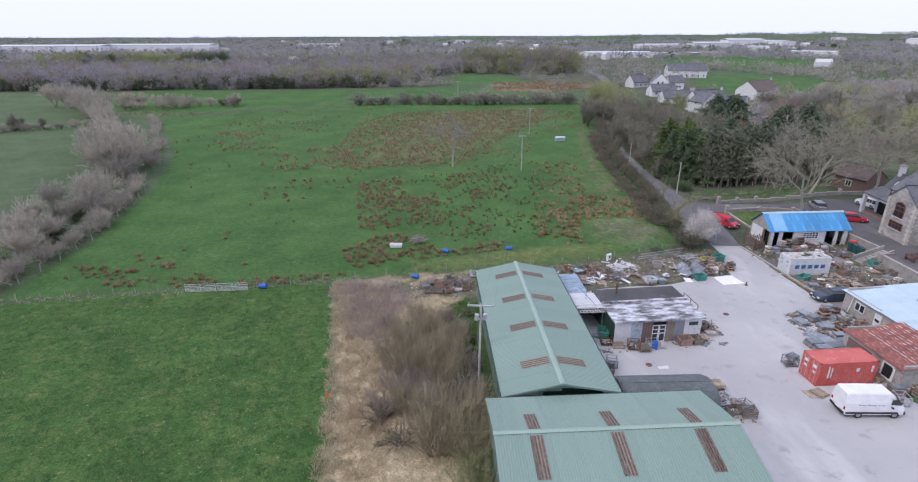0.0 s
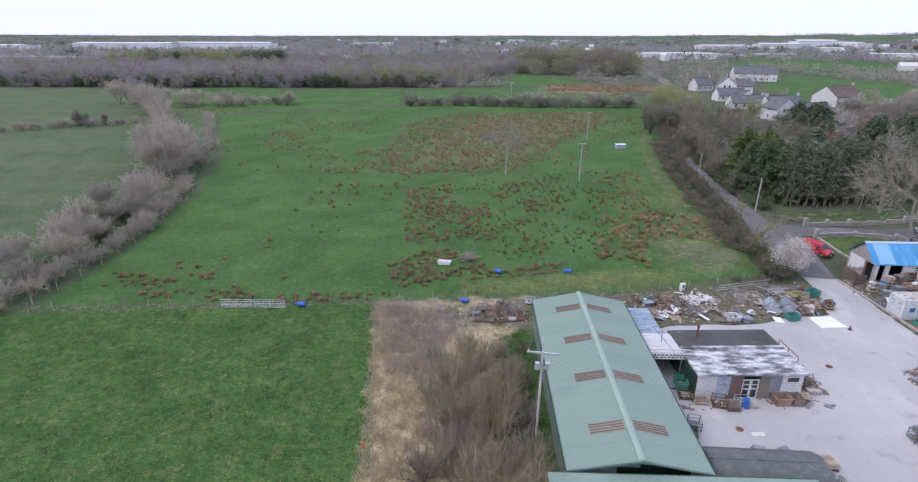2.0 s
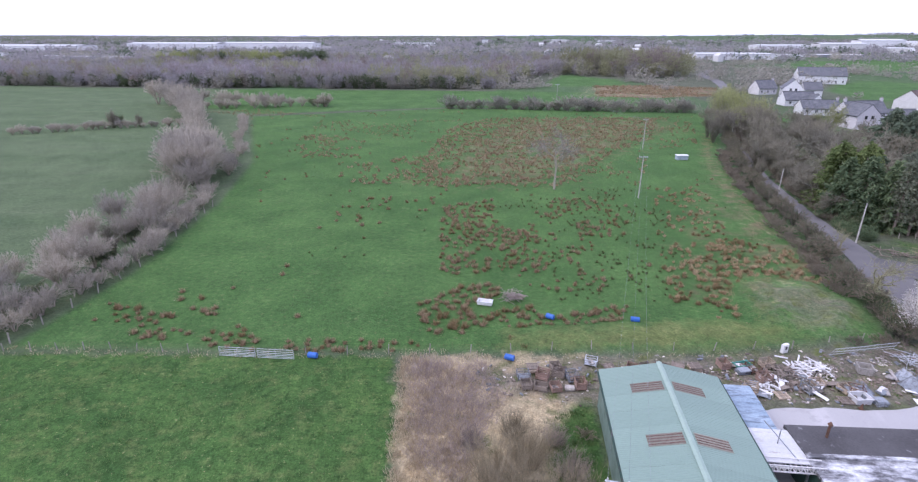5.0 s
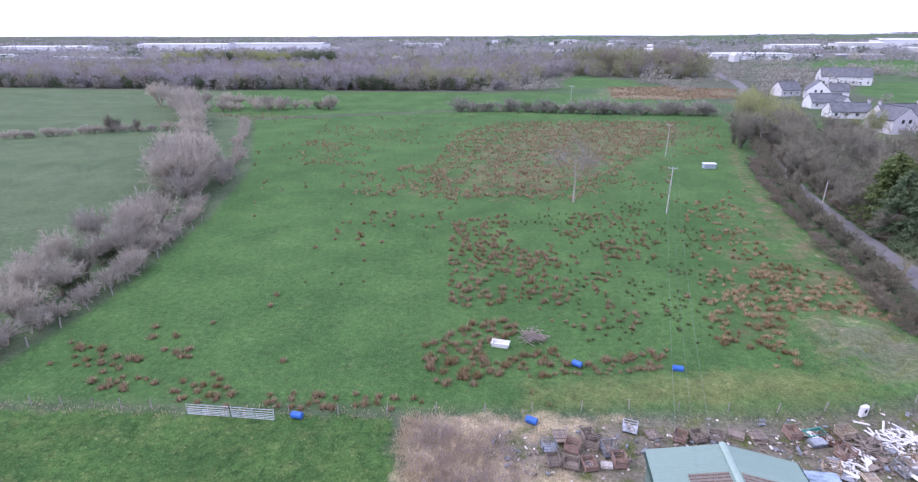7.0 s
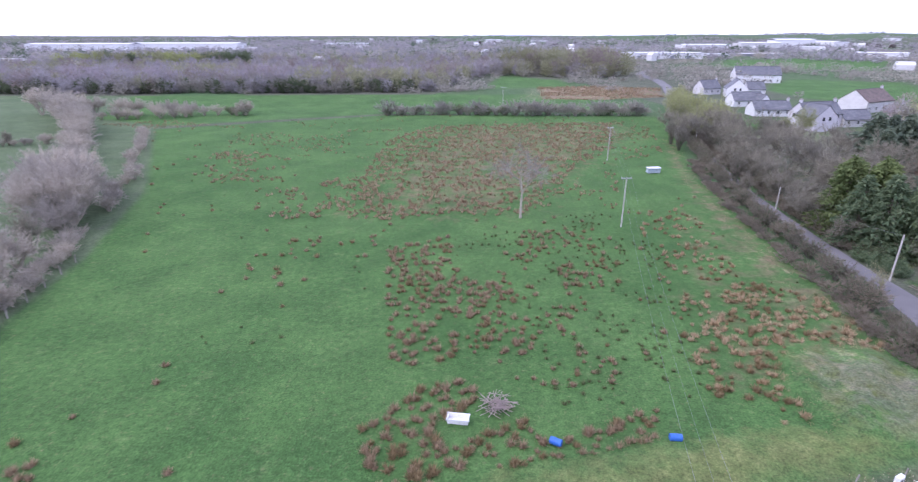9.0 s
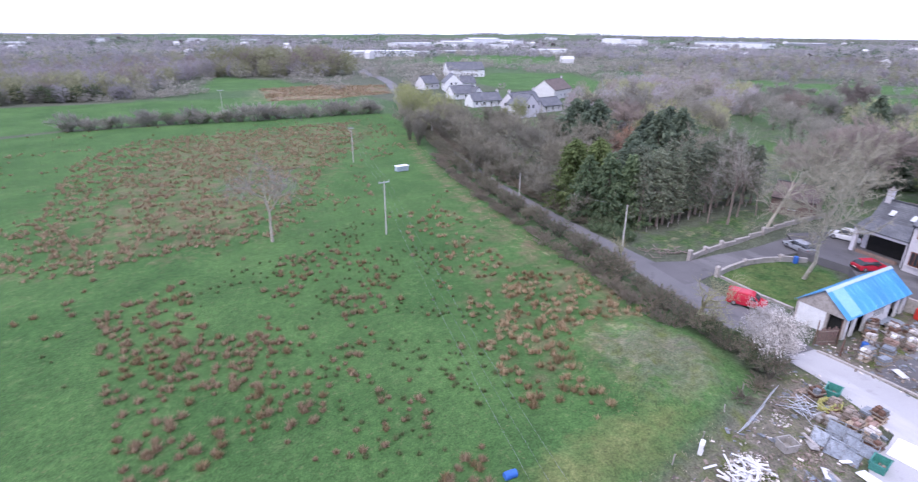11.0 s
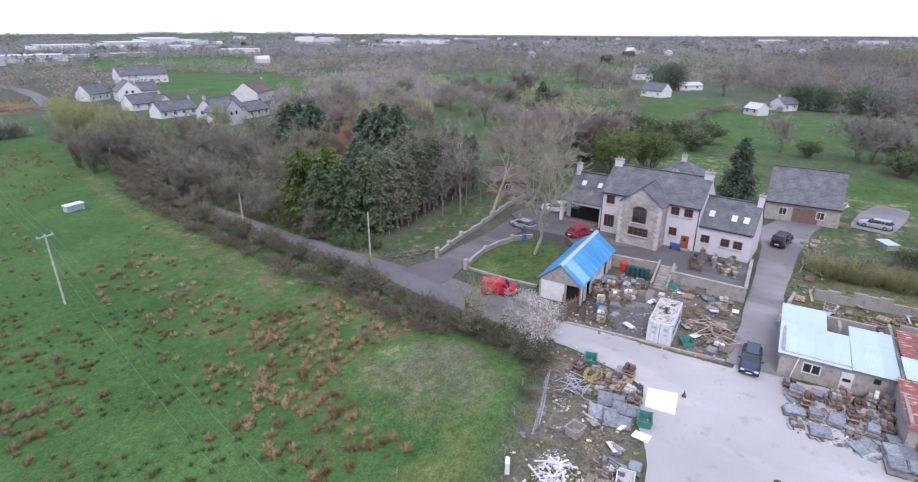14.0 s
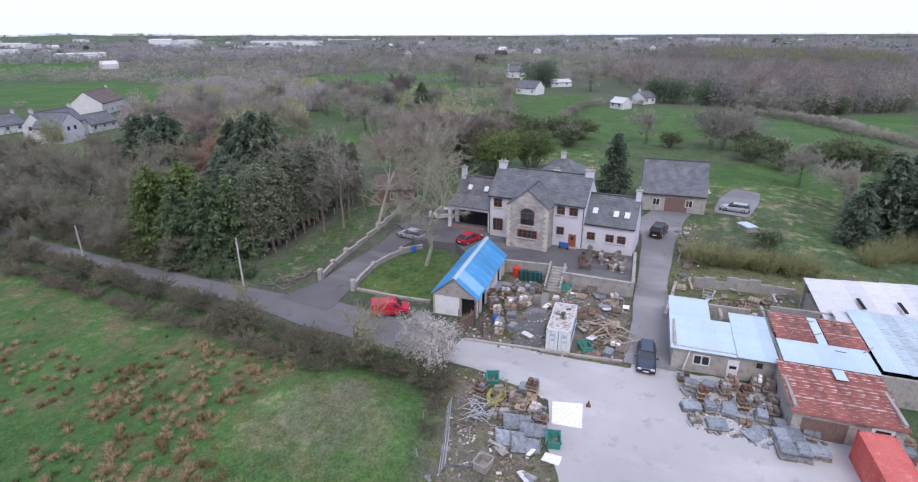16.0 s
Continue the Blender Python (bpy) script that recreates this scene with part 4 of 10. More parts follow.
near_rush += scatter([(-14.6, 79.5), (-8.8, 85.8), (-4.4, 86.7), (-4.2, 83.4), (-8.3, 80.1), (-5.3, 75.3), (-11.6, 73.6)], 95, 12, 0.55, 1.1, (0.4, -0.4), 1.15) + scatter([(-6.2, 78.1), (0.2, 80.9), (1.6, 77.9), (12.3, 82.5), (10.6, 78.3), (2.5, 76.2), (-4.3, 75.3)], 62, 13, 0.5, 1.0, (0.4, -0.35), 1.15)
near_rush += scatter([(-54.0, 76.4), (-43.2, 73.8), (-38.6, 70.0), (-42.6, 67.3), (-48.4, 71.0)], 32, 14, 0.55, 1.05, (0.3, -0.3), 1.5) + scatter([(-47.7, 81.1), (-38.9, 76.9), (-36.7, 73.6), (-44.0, 76.4)], 8, 58, 0.6, 1.0, None, 1.6) + scatter([(-38.3, 70.4), (-34.2, 72.3), (-29.8, 69.8), (-29.3, 67.6), (-34.6, 67.1)], 18, 15, 0.55, 1.05, (0.3, -0.35), 1.4) + scatter([(-27.9, 69.6), (-19.6, 71.4), (-11.5, 70.8), (-11.2, 68.9), (-26.8, 67.5)], 26, 16, 0.45, 0.95, (0.3, -0.2), 1.4)
near_rush += scatter(MAIN_FIELD, 210, 17, 0.5, 0.95, (0.08, 0.05), 2.2) + scatter([(-34.7, 127.2), (-18.3, 126.9), (-18.8, 116.8), (-30.5, 116.5)], 22, 18, 0.5, 0.95, None, 1.4) + scatter([(-39.9, 117.6), (-32.5, 119.7), (-28.2, 102.5), (-33.0, 104.0)], 11, 19, 0.6, 1.0, None, 1.4) + scatter([(-4.5, 111.9), (10.8, 105.0), (10.8, 85.3), (-3.7, 85.1)], 80, 20, 0.4, 0.85, (0.2, -0.1), 1.4)
east_rush = scatter([(29.9, 109.4), (41.8, 104.7), (40.1, 89.5), (30.7, 83.8), (24.1, 79.2), (17.2, 84.3), (19.7, 95.1)], 170, 21, 0.45, 1.0, (0.2, -0.25), 1.2) + scatter([(26.8, 137.7), (39.4, 142.5), (34.9, 107.2), (25.9, 96.5), (19.3, 93.2), (23.0, 114.3)], 120, 22, 0.45, 0.95, (0.18, -0.15), 1.2) + scatter([(20.6, 93.3), (30.1, 106.7), (33.7, 107.0), (41.6, 101.7), (38.5, 92.4), (29.8, 88.7), (24.0, 79.1), (23.6, 83.0), (17.1, 83.4)], 120, 59, 0.5, 1.05, (0.2, -0.2), 1.25) + scatter([(25, 78), (25, 92), (30, 96), (40, 95), (41, 91), (33, 92), (28, 88), (27.5, 80)], 30, 23, 0.5, 1.0, None, 1.3)
small_rush = scatter([(12.8, 126.5), (26.1, 124.8), (25.5, 102.7), (16.7, 83.8), (3.3, 82.6), (2.8, 104.3)], 170, 24, 0.35, 0.65, (0.14, -0.1), 1.1) + scatter([(-5.6, 122.0), (9.9, 136.2), (31.3, 141.8), (12.8, 126.5), (-1.8, 114.5)], 60, 25, 0.35, 0.65, (0.14, 0.0), 1.1) + scatter(MAIN_FIELD, 160, 26, 0.3, 0.6, (0.07, 0.08), 1.0)
tone = lambda pts, lo, hi: [(x, y, s) for x, y, s in pts if lo <= noise.noise((x * 0.23, y * 0.23, 40)) + noise.noise((x * 1.9, y * 1.9, 41)) * 0.9 < hi]
tussocks("rushes", tone(far_rush, -0.12, 9), M["rush"], 26, 0.15, "russet winter rushes crowding the wet pasture", 21)
tussocks("rushes", tone(far_rush, -0.55, -0.12), M["rush_tan"], 26, 0.15, "faded tan rushes crowding the wet pasture", 22)
tussocks("rushes", tone(far_rush, -9, -0.55), M["rush_dark"], 26, 0.15, "dark brown rushes crowding the wet pasture", 23)
tussocks("rushes", tone(near_rush, -0.2, 9), M["rush"], 95, 0.07, "rounded russet rush tussocks in the pasture", 46)
tussocks("rushes", tone(near_rush, -9, -0.2) + tone(east_rush, 0.15, 9), M["rush_dark"], 95, 0.07, "rounded dark brown rush tussocks in the pasture", 47)
tussocks("rushes", tone(east_rush, -0.25, 0.15), M["rush"], 90, 0.07, "russet rush tussocks near the hedge", 50)
tussocks("rushes", tone(east_rush, -9, -0.25), M["rush_tan"], 80, 0.07, "faded tan rush tussocks near the hedge", 48)
tussocks("green_rushes", small_rush, M["rush_green"], 60, 0.08, "small dark green rush tussocks in the pasture", 49)
sole = [p for p in near_rush + east_rush if noise.noise((p[0] * 0.5, p[1] * 0.5, 7)) > 0.1]
strew("rush_thatch", sole, M["straw"], 9, 0.25, 0.7, 0.07, "pale dead blades at the foot of the rushes", "grass", 23, 0.8)
strew("dry_grass", scatter([(-14, 68.5), (-10.5, 45), (-9, 22), (-4.5, 22), (-4, 45), (-6, 66)], 1700, 31, 0.6, 1.2), M["straw"], 18, 0.5, 0.4, 0.05, "tall straw-coloured dead grass beside the field", "grass", 24, 0.8)
strew("scrub_grass", scatter(SCRUB, 1500, 32, 0.5, 1.1, (0.2, -0.15)), M["straw"], 12, 0.5, 0.45, 0.05, "dry grass among the scrub bushes", "grass", 25, 0.8)
strew("scrub_green_grass", scatter([(1.2, 40), (1.2, 60), (5, 62), (5, 40)], 420, 33, 0.6, 1.1), M["grass_blade"], 16, 0.4, 0.4, 0.06, "fresh green grass patch beside the barn", "grass", 26, 0.7)
strew("field_grass", scatter(SOUTH_FIELD[1:7] + [(-60, 64), (-60, 20)], 8000, 34, 0.5, 1.3, (0.3, -0.15)), M["grass_blade"], 7, 0.24, 0.35, 0.06, "short tussocky grass in the rough field", "grass", 27, 0.9)
strew("fence_grass", [(x + random.uniform(-0.8, 0.8), y + random.uniform(-0.8, 0.8), random.uniform(0.6, 1.2)) for x, y, a in along([(-57.5, 64.6), (-33, 66.6), (-3, 69.8), (19, 72.3), (38, 77)], 0.3)], M["straw"], 9, 0.3, 0.35, 0.05, "dead grass along the field fence", "grass", 28, 0.7)
strew("verge_grass", [(x + random.uniform(0, 4.5), y + random.uniform(-1, 1), random.uniform(0.5, 1.1)) for x, y, a in along([(34.5, 90), (38, 110), (42, 135), (47, 165), (60, 212)], 0.45)], M["rush"], 12, 0.24, 0.55, 0.045, "dry tan grass along the hedge foot", "grass", 29, 0.8)
strew("yard_weed", scatter(SALVAGE_GROUND, 420, 35, 0.5, 1.0) + scatter(EAST_YARD, 300, 36, 0.5, 1.0) + scatter(RUIN_GROUND, 500, 37, 0.5, 1.2), M["grass_blade"], 10, 0.3, 0.4, 0.06, "weeds and moss between the salvage heaps", "weeds", 30, 0.8)


def litter(name, poly, count, size, material, label, seed):
    """Small broken pieces strewn over the ground, all one mesh."""
    rnd = random.Random(seed)
    k = MeshKit()
    for x, y, s in scatter(poly, count, seed, 0.5, 1.6, (0.25, -0.25)):
        w = size * s
        k.box(x, y, ground_z(x, y) + 0.03, w * rnd.uniform(0.6, 2.2), w * rnd.uniform(0.4, 1.1), w * rnd.uniform(0.15, 0.6), rnd.uniform(0, 180), rnd.uniform(0.75, 1), Euler((rnd.uniform(-0.3, 0.3), rnd.uniform(-0.3, 0.3), 0)))
    return solo(name, k, material, label, "debris", kind="stuff")


for i, (poly, n1, n2, n3) in enumerate(((SALVAGE_GROUND, 330, 260, 120), (EAST_YARD, 260, 240, 110), (RUIN_GROUND, 220, 220, 90), ([(18, 48.4), (33, 49.4), (34, 56), (31, 56), (30.5, 50.8), (18.6, 50)], 60, 70, 30), ([(25.8, 36.8), (29, 36.8), (28.6, 43), (26, 43)], 40, 50, 10), ([(42, 45), (50.5, 46.4), (50.8, 56), (43, 55.6)], 210, 240, 130), ([(72, 52), (92, 51), (92, 55), (72, 56)], 60, 90, 20))):
    litter("stone_litter", poly, n1, 0.16, M["stone_pale"], "broken pale stone and plaster strewn on the ground", 200 + i)
    litter("brown_litter", poly, n2, 0.2, M["stone_brown"], "brown scrap and broken timber strewn on the ground", 220 + i)
    litter("grey_litter", poly, n3, 0.26, M["steel_grey"], "grey metal and slate scraps strewn on the ground", 240 + i)
litter("white_litter", SPOIL_BANK, 36, 0.16, M["tarp_white"], "white scraps of rubbish on the spoil mound", 260)

# ---- trees and bushes ----
def twig_soup(rnd, tips, count, length, width, up=0.3):
    """Thin triangles round the branch tips."""
    tips = np.asarray(tips, float)
    pick = tips[rnd.integers(0, len(tips), count)]
    p0, d0 = pick[:, :3], pick[:, 3:6]
    d = d0 + rnd.normal(0, 0.55, (count, 3))
    d[:, 2] += up * rnd.uniform(0, 1, count)
    d /= np.linalg.norm(d, axis=1)[:, None] + 1e-6
    L = length * rnd.uniform(0.4, 1.1, count)[:, None]
    start = p0 + d0 * rnd.uniform(-1.0, 0.2, count)[:, None] * length * 0.5
    side = np.cross(d, rnd.normal(0, 1, (count, 3)))
    side /= np.linalg.norm(side, axis=1)[:, None] + 1e-6
    w = (width * rnd.uniform(0.5, 1.2, count))[:, None]
    v = np.stack([start - side * w / 2, start + side * w / 2, start + d * L], 1).reshape(-1, 3)
    return v


def leaf_soup(rnd, centres, count, size, squash=1.0):
    """Small bent leaf sprays round the given centres (x, y, z, radius)."""
    c = np.asarray(centres, float)
    pick = c[rnd.integers(0, len(c), count)]
    d = rnd.normal(0, 1, (count, 3))
    d /= np.linalg.norm(d, axis=1)[:, None]
    p = pick[:, :3] + d * (pick[:, 3] * rnd.uniform(0.35, 1, count) ** 0.5)[:, None] * np.array((1, 1, squash))
    a = rnd.normal(0, 1, (count, 3))
    a /= np.linalg.norm(a, axis=1)[:, None]
    b = np.cross(a, d)
    b /= np.linalg.norm(b, axis=1)[:, None] + 1e-6
    s = (size * rnd.uniform(0.5, 1.2, count))[:, None]
    v = np.stack([p - a * s * 0.5, p + b * s * 0.35, p + a * s * 0.6], 1).reshape(-1, 3)
    return v


def tri_mesh(name, v, material):
    me = raw_mesh(name, v.tolist(), np.arange(len(v)).reshape(-1, 3).tolist())
    me.materials.append(material)
    return me


def grow_limbs(kit, rnd, p, d, length, radius, level, tips, spread, droop=0.0, keep=3):
    """A limb of a few bent segments, with side branches."""
    segs = 3 if level < 2 else 2
    sides = 7 if level == 0 else (5 if level == 1 else 3)
    pos, dire = Vector(p), Vector(d).normalized()
    r = radius
    for s in range(segs):
        bend = Vector((rnd.normal(0, 0.16), rnd.normal(0, 0.16), rnd.normal(0, 0.1) + (0.06 if level else 0) - droop))
        dire = (dire + bend).normalized()
        nxt = pos + dire * (length / segs)
        r2 = r * 0.76
        kit.tube(pos, nxt, r, r2, sides, False)
        if level < keep and (s > 0 or level > 0):
            for _ in range(2 if level else 3):
                w = rnd.uniform(0, 2 * math.pi)
                side = dire.orthogonal().normalized()
                side.rotate(Matrix.Rotation(w, 3, dire))
                nd = (dire * rnd.uniform(0.45, 0.9) + side * spread * rnd.uniform(0.6, 1.1)).normalized()
                grow_limbs(kit, rnd, nxt, nd, length * rnd.uniform(0.5, 0.72), r2 * 0.62, level + 1, tips, spread, droop, keep)
        pos, r = nxt, r2
    if level >= 2 or level == keep:
        tips.append((*pos, *dire))
        tips.append((*(pos - dire * length * 0.4), *dire))
    else:
        tips.append((*pos, *dire))


def bare_tree(name, label, seed, height, spread, bark, twig, twigs=1700, ivy=0, droop=0.0, trunk=0.16, width=0.08, twig_len=1.3, leaf=None):
    rnd = np.random.default_rng(seed)
    tree = thing(name, label, "tree")
    k, tips = MeshKit(), []
    grow_limbs(k, rnd, (0, 0, -0.1), (rnd.normal(0, 0.05), rnd.normal(0, 0.05), 1), height * 0.52, height * trunk * 0.13, 0, tips, spread, droop)
    top = max(t[2] for t in tips) + twig_len * 0.6
    f = height / top
    k.v = [(x * f, y * f, z * f) for x, y, z in k.v]
    tips = [(x * f, y * f, z * f, a, b, c) for x, y, z, a, b, c in tips]
    part("trunk", k, bark, tree, smooth=True)
    part("crown", tri_mesh("crown", twig_soup(rnd, tips, twigs, twig_len, width), twig), twig, tree)
    if ivy:
        centres = [(rnd.normal(0, 0.15), rnd.normal(0, 0.15), z, 0.45 + 0.3 * math.sin(z)) for z in np.linspace(0.3, height * 0.55, 14)]
        part("ivy", tri_mesh("ivy", leaf_soup(rnd, centres, ivy, 0.32), M["leaf_ivy"]), M["leaf_ivy"], tree, "dark green ivy climbing the trunk")
    if leaf:
        cs = [(x, y, z, 0.7) for x, y, z, *_ in tips]
        part("foliage", tri_mesh("foliage", leaf_soup(rnd, cs, leaf[1], leaf[2] if len(leaf) > 2 else 0.3), leaf[0]), leaf[0], tree)
    return tree


def bush(name, label, seed, height, radius, twig, stems=70, twigs=1100, leaf=None, width=0.05, category="bush"):
    rnd = np.random.default_rng(seed)
    ob = thing(name, label, category)
    k, tips = MeshKit(), []
    for _ in range(stems):
        a, r = rnd.uniform(0, 2 * math.pi), radius * math.sqrt(rnd.uniform(0, 1)) * 0.6
        lean = rnd.uniform(0.1, 0.75)
        p = Vector((math.cos(a) * r, math.sin(a) * r, -0.05))
        d = Vector((math.cos(a) * lean, math.sin(a) * lean, 1)).normalized()
        L = height * rnd.uniform(0.45, 0.85)
        q = p + d * L
        k.tube(p, q, 0.014 + 0.006 * height, 0.008, 3, False)
        tips += [(*q, *d), (*(p + d * L * 0.6), *d), (*(p + d * L * 0.35), *d)]
    tagged(part("stem", k, twig, ob), kind="stuff")
    part("twig_crown", tri_mesh("twig_crown", twig_soup(rnd, tips, twigs, height * 0.36, width), twig), twig, ob)
    if leaf:
        cs = [(x, y, z * 0.95, height * 0.18) for x, y, z, *_ in tips]
        part("foliage", tri_mesh("foliage", leaf_soup(rnd, cs, leaf[1], leaf[2]), leaf[0]), leaf[0], ob)
    return ob


def evergreen(name, label, seed, height, radius, leaf, count=2600, size=0.55, skirt=0.12, shape=1.0, bark="bark_red", ragged=0.25):
    """A conifer: a straight trunk, tiers of drooping boughs and foliage sprays with gaps."""
    rnd = np.random.default_rng(seed)
    tree = thing(name, label, "tree")
    k = MeshKit()
    k.tube((0, 0, -0.1), (0, 0, height * 0.96), height * 0.018 + 0.05, 0.03, 7, False)
    part("trunk", k, M[bark], tree)
    boughs, v = MeshKit(), []
    tiers = int(height * 2.4)
    per = max(6, count // (tiers * 7))
    for i in range(tiers):
        f = i / (tiers - 1)
        z = height * (skirt + (1 - skirt) * f)
        R = radius * ((1 - f) ** (0.75 * shape)) * (1 + rnd.normal(0, ragged)) + 0.15
        for j in range(7):
            a = rnd.uniform(0, 2 * math.pi)
            R2 = R * rnd.uniform(0.7, 1.1)
            end = Vector((math.cos(a) * R2, math.sin(a) * R2, z - R2 * 0.28 + rnd.normal(0, 0.15)))
            boughs.tube((0, 0, z), end, 0.035, 0.012, 3, False)
            t = rnd.uniform(0.25, 1.05, per)
            p = np.outer(1 - t, (0, 0, z)) + np.outer(t, end) + rnd.normal(0, 0.22, (per, 3))
            d = rnd.normal(0, 0.5, (per, 3)) + np.array((math.cos(a), math.sin(a), -0.35))
            d /= np.linalg.norm(d, axis=1)[:, None]
            s = np.cross(d, rnd.normal(0, 1, (per, 3)))
            s /= np.linalg.norm(s, axis=1)[:, None] + 1e-6
            L = size * rnd.uniform(0.6, 1.3, per)[:, None]
            v.append(np.stack([p - s * L * 0.32, p + s * L * 0.32, p + d * L], 1).reshape(-1, 3))
    tagged(part("bough_whorl", boughs, M[bark], tree), kind="stuff")
    part("crown", tri_mesh("crown", np.concatenate(v), M[leaf]), M[leaf], tree)
    return tree


def set_out(proto, places, first=True):
    """Puts the prototype at the first place and copies at the rest: (x, y, scale, turn)."""
    for i, (x, y, s, rz) in enumerate(places):
        m = pose(x, y, ground_z(x, y), 0, 0, rz)
        ob = proto
        if i:
            ob = copy_thing(proto, m)
        ob.matrix_basis = m
        ob.scale = (s * (0.92 + 0.16 * ((i * 37) % 10) / 10), s * (0.92 + 0.16 * ((i * 53) % 10) / 10), s)


def turns(places, seed=0):
    rnd = random.Random(seed)
    return [(x, y, s, rnd.uniform(0, 360)) for x, y, s in places]


def line_places(points, step, jitter, lo, hi, seed):
    rnd = random.Random(seed)
    return [(x + rnd.uniform(-jitter, jitter), y + rnd.uniform(-jitter, jitter), rnd.uniform(lo, hi), rnd.uniform(0, 360)) for x, y, a in along(points, step)]


def dome_tree(name, label, seed, height, radius, twig, bark, stems=8, twigs=4200, width=0.05, twig_len=1.0, leaf=None, low=0.12, category="tree", ivy=0, limbs=16):
    """A many-stemmed rounded tree or bush: stems part into a lumpy dome of fine twigs. One with few limbs is a single tangle."""
    rnd = np.random.default_rng(seed)
    ob = None if limbs <= 6 else thing(name, label, category)
    k, tips = MeshKit(), []
    for i in range(stems):
        a = 2 * math.pi * (i + rnd.uniform(-0.3, 0.3)) / max(1, stems - 1)
        out = 0.0 if i == 0 else rnd.uniform(0.4, 0.66)
        lobe = Vector((math.cos(a) * out * radius, math.sin(a) * out * radius, height * rnd.uniform(0.5, 0.66) * (1 - 0.3 * out)))
        lr = radius * rnd.uniform(0.42, 0.55)
        foot = Vector((lobe.x * 0.12, lobe.y * 0.12, -0.1))
        knee = foot.lerp(lobe, 0.5) + Vector((rnd.normal(0, 0.06), rnd.normal(0, 0.06), 0.05)) * height
        r = 0.02 * height / math.sqrt(stems) + 0.025
        k.tube(foot, knee, r * 1.5, r, 5, False)
        k.tube(knee, lobe, r, r * 0.6, 5, False)
        for j in range(limbs):
            d = Vector(rnd.normal(0, 1, 3))
            d.z = abs(d.z) * 0.9 - 0.35
            d.normalize()
            tip = lobe + Vector((d.x * lr, d.y * lr, d.z * height * 0.36)) * rnd.uniform(0.65, 1.0)
            tip.z = max(tip.z, height * low)
            root = foot.lerp(knee, rnd.uniform(0.5, 1.0)) if j % 3 == 0 else knee.lerp(lobe, rnd.uniform(0.0, 1.0))
            k.tube(root, tip, r * 0.42, 0.012, 3, False)
            n = (tip - root).normalized()
            tips += [(*tip, *n), (*root.lerp(tip, 0.75), *n), (*root.lerp(tip, 0.5), *n)]
    crown = twig_soup(rnd, tips, twigs, twig_len, width, 0.25)
    if ob is None:
        k.add([tuple(p) for p in crown.tolist()], [(i, i + 1, i + 2) for i in range(0, len(crown), 3)])
        me = raw_mesh(name, k.v, k.f)
        me.materials.append(twig)
        return tagged(new(name, me), label, category)
    part("trunk", k, bark, ob)
    part("crown", tri_mesh("crown", crown, twig), twig, ob)
    if ivy:
        centres = [(rnd.normal(0, 0.3), rnd.normal(0, 0.3), z, 0.5 + 0.35 * math.sin(z * 1.3)) for z in np.linspace(0.3, height * 0.6, 14)]
        part("ivy", tri_mesh("ivy", leaf_soup(rnd, centres, ivy, 0.32), M["leaf_ivy"]), M["leaf_ivy"], ob, "dark green ivy climbing the stems")
    if leaf:
        part("foliage", tri_mesh("foliage", leaf_soup(rnd, [(*t[:3], radius * 0.16) for t in tips], leaf[1], leaf[2]), leaf[0]), leaf[0], ob)
    return ob


# trees of the west hedge
hedge_tree = dome_tree("hedge_tree", "bushy leafless hawthorn tree in the field hedge", 3, 11.5, 5.2, M["twig_hedge"], M["bark_pale"], 10, 5600, 0.075, 1.25)
set_out(hedge_tree, turns([(-65.5, 83, 0.66), (-67, 74, 0.55), (-67, 105, 0.75), (-70, 112, 0.7), (-73.5, 133, 1.05), (-77, 139, 1.15), (-81, 146, 1.12), (-80, 132, 0.9), (-84, 139, 1.0), (-89, 148, 1.0), (-72, 102, 0.7), (-70.5, 94, 0.6), (-96, 158, 0.9), (-88.5, 159, 0.9), (-97, 168, 0.85), (-105, 182, 0.85), (-114, 198, 0.9), (-125, 214, 1.1), (-133, 225, 1.2), (-142, 235, 1.3), (-149, 243, 1.2), (-120, 206, 0.9), (-72, 66, 0.5), (-66, 96, 0.45), (-157, 255, 1.1), (-166, 262, 1.2), (-176, 268, 1.2)], 1))
hawthorn = dome_tree("hawthorn_clump", "rounded many-stemmed leafless hawthorn in the hedge", 4, 8.0, 5.0, M["twig_hedge"], M["twig_hedge"], 12, 5200, 0.065, 1.0, None, 0.06)
set_out(hawthorn, turns([(-62.5, 79, 0.78), (-63.5, 86, 0.76), (-64.5, 99, 0.85), (-66.5, 106, 0.92), (-69, 114, 0.78), (-71.5, 127, 1.0), (-74.5, 135, 1.3), (-78.5, 143, 1.25), (-84, 152, 1.1), (-70.5, 90, 0.7), (-71, 80, 0.6), (-90, 156, 1.0), (-100, 174, 0.85), (-109, 190, 0.85), (-129, 220, 1.2), (-138, 231, 1.3), (-146, 240, 1.3), (-143, 268, 1.0), (-136, 266, 1.0), (-128, 266, 0.85), (-121, 265, 0.95), (-114, 266, 0.85), (-92, 267, 0.9), (-164, 272, 1.3), (-154, 268, 1.1), (-62.5, 71, 0.6)], 44))
ivy_tree = dome_tree("ivy_tree", "leafless hedge tree with ivy-covered stems", 8, 10.0, 3.4, M["twig_road"], M["bark"], 6, 3000, 0.07, 1.3, None, 0.2, "tree", 1500)
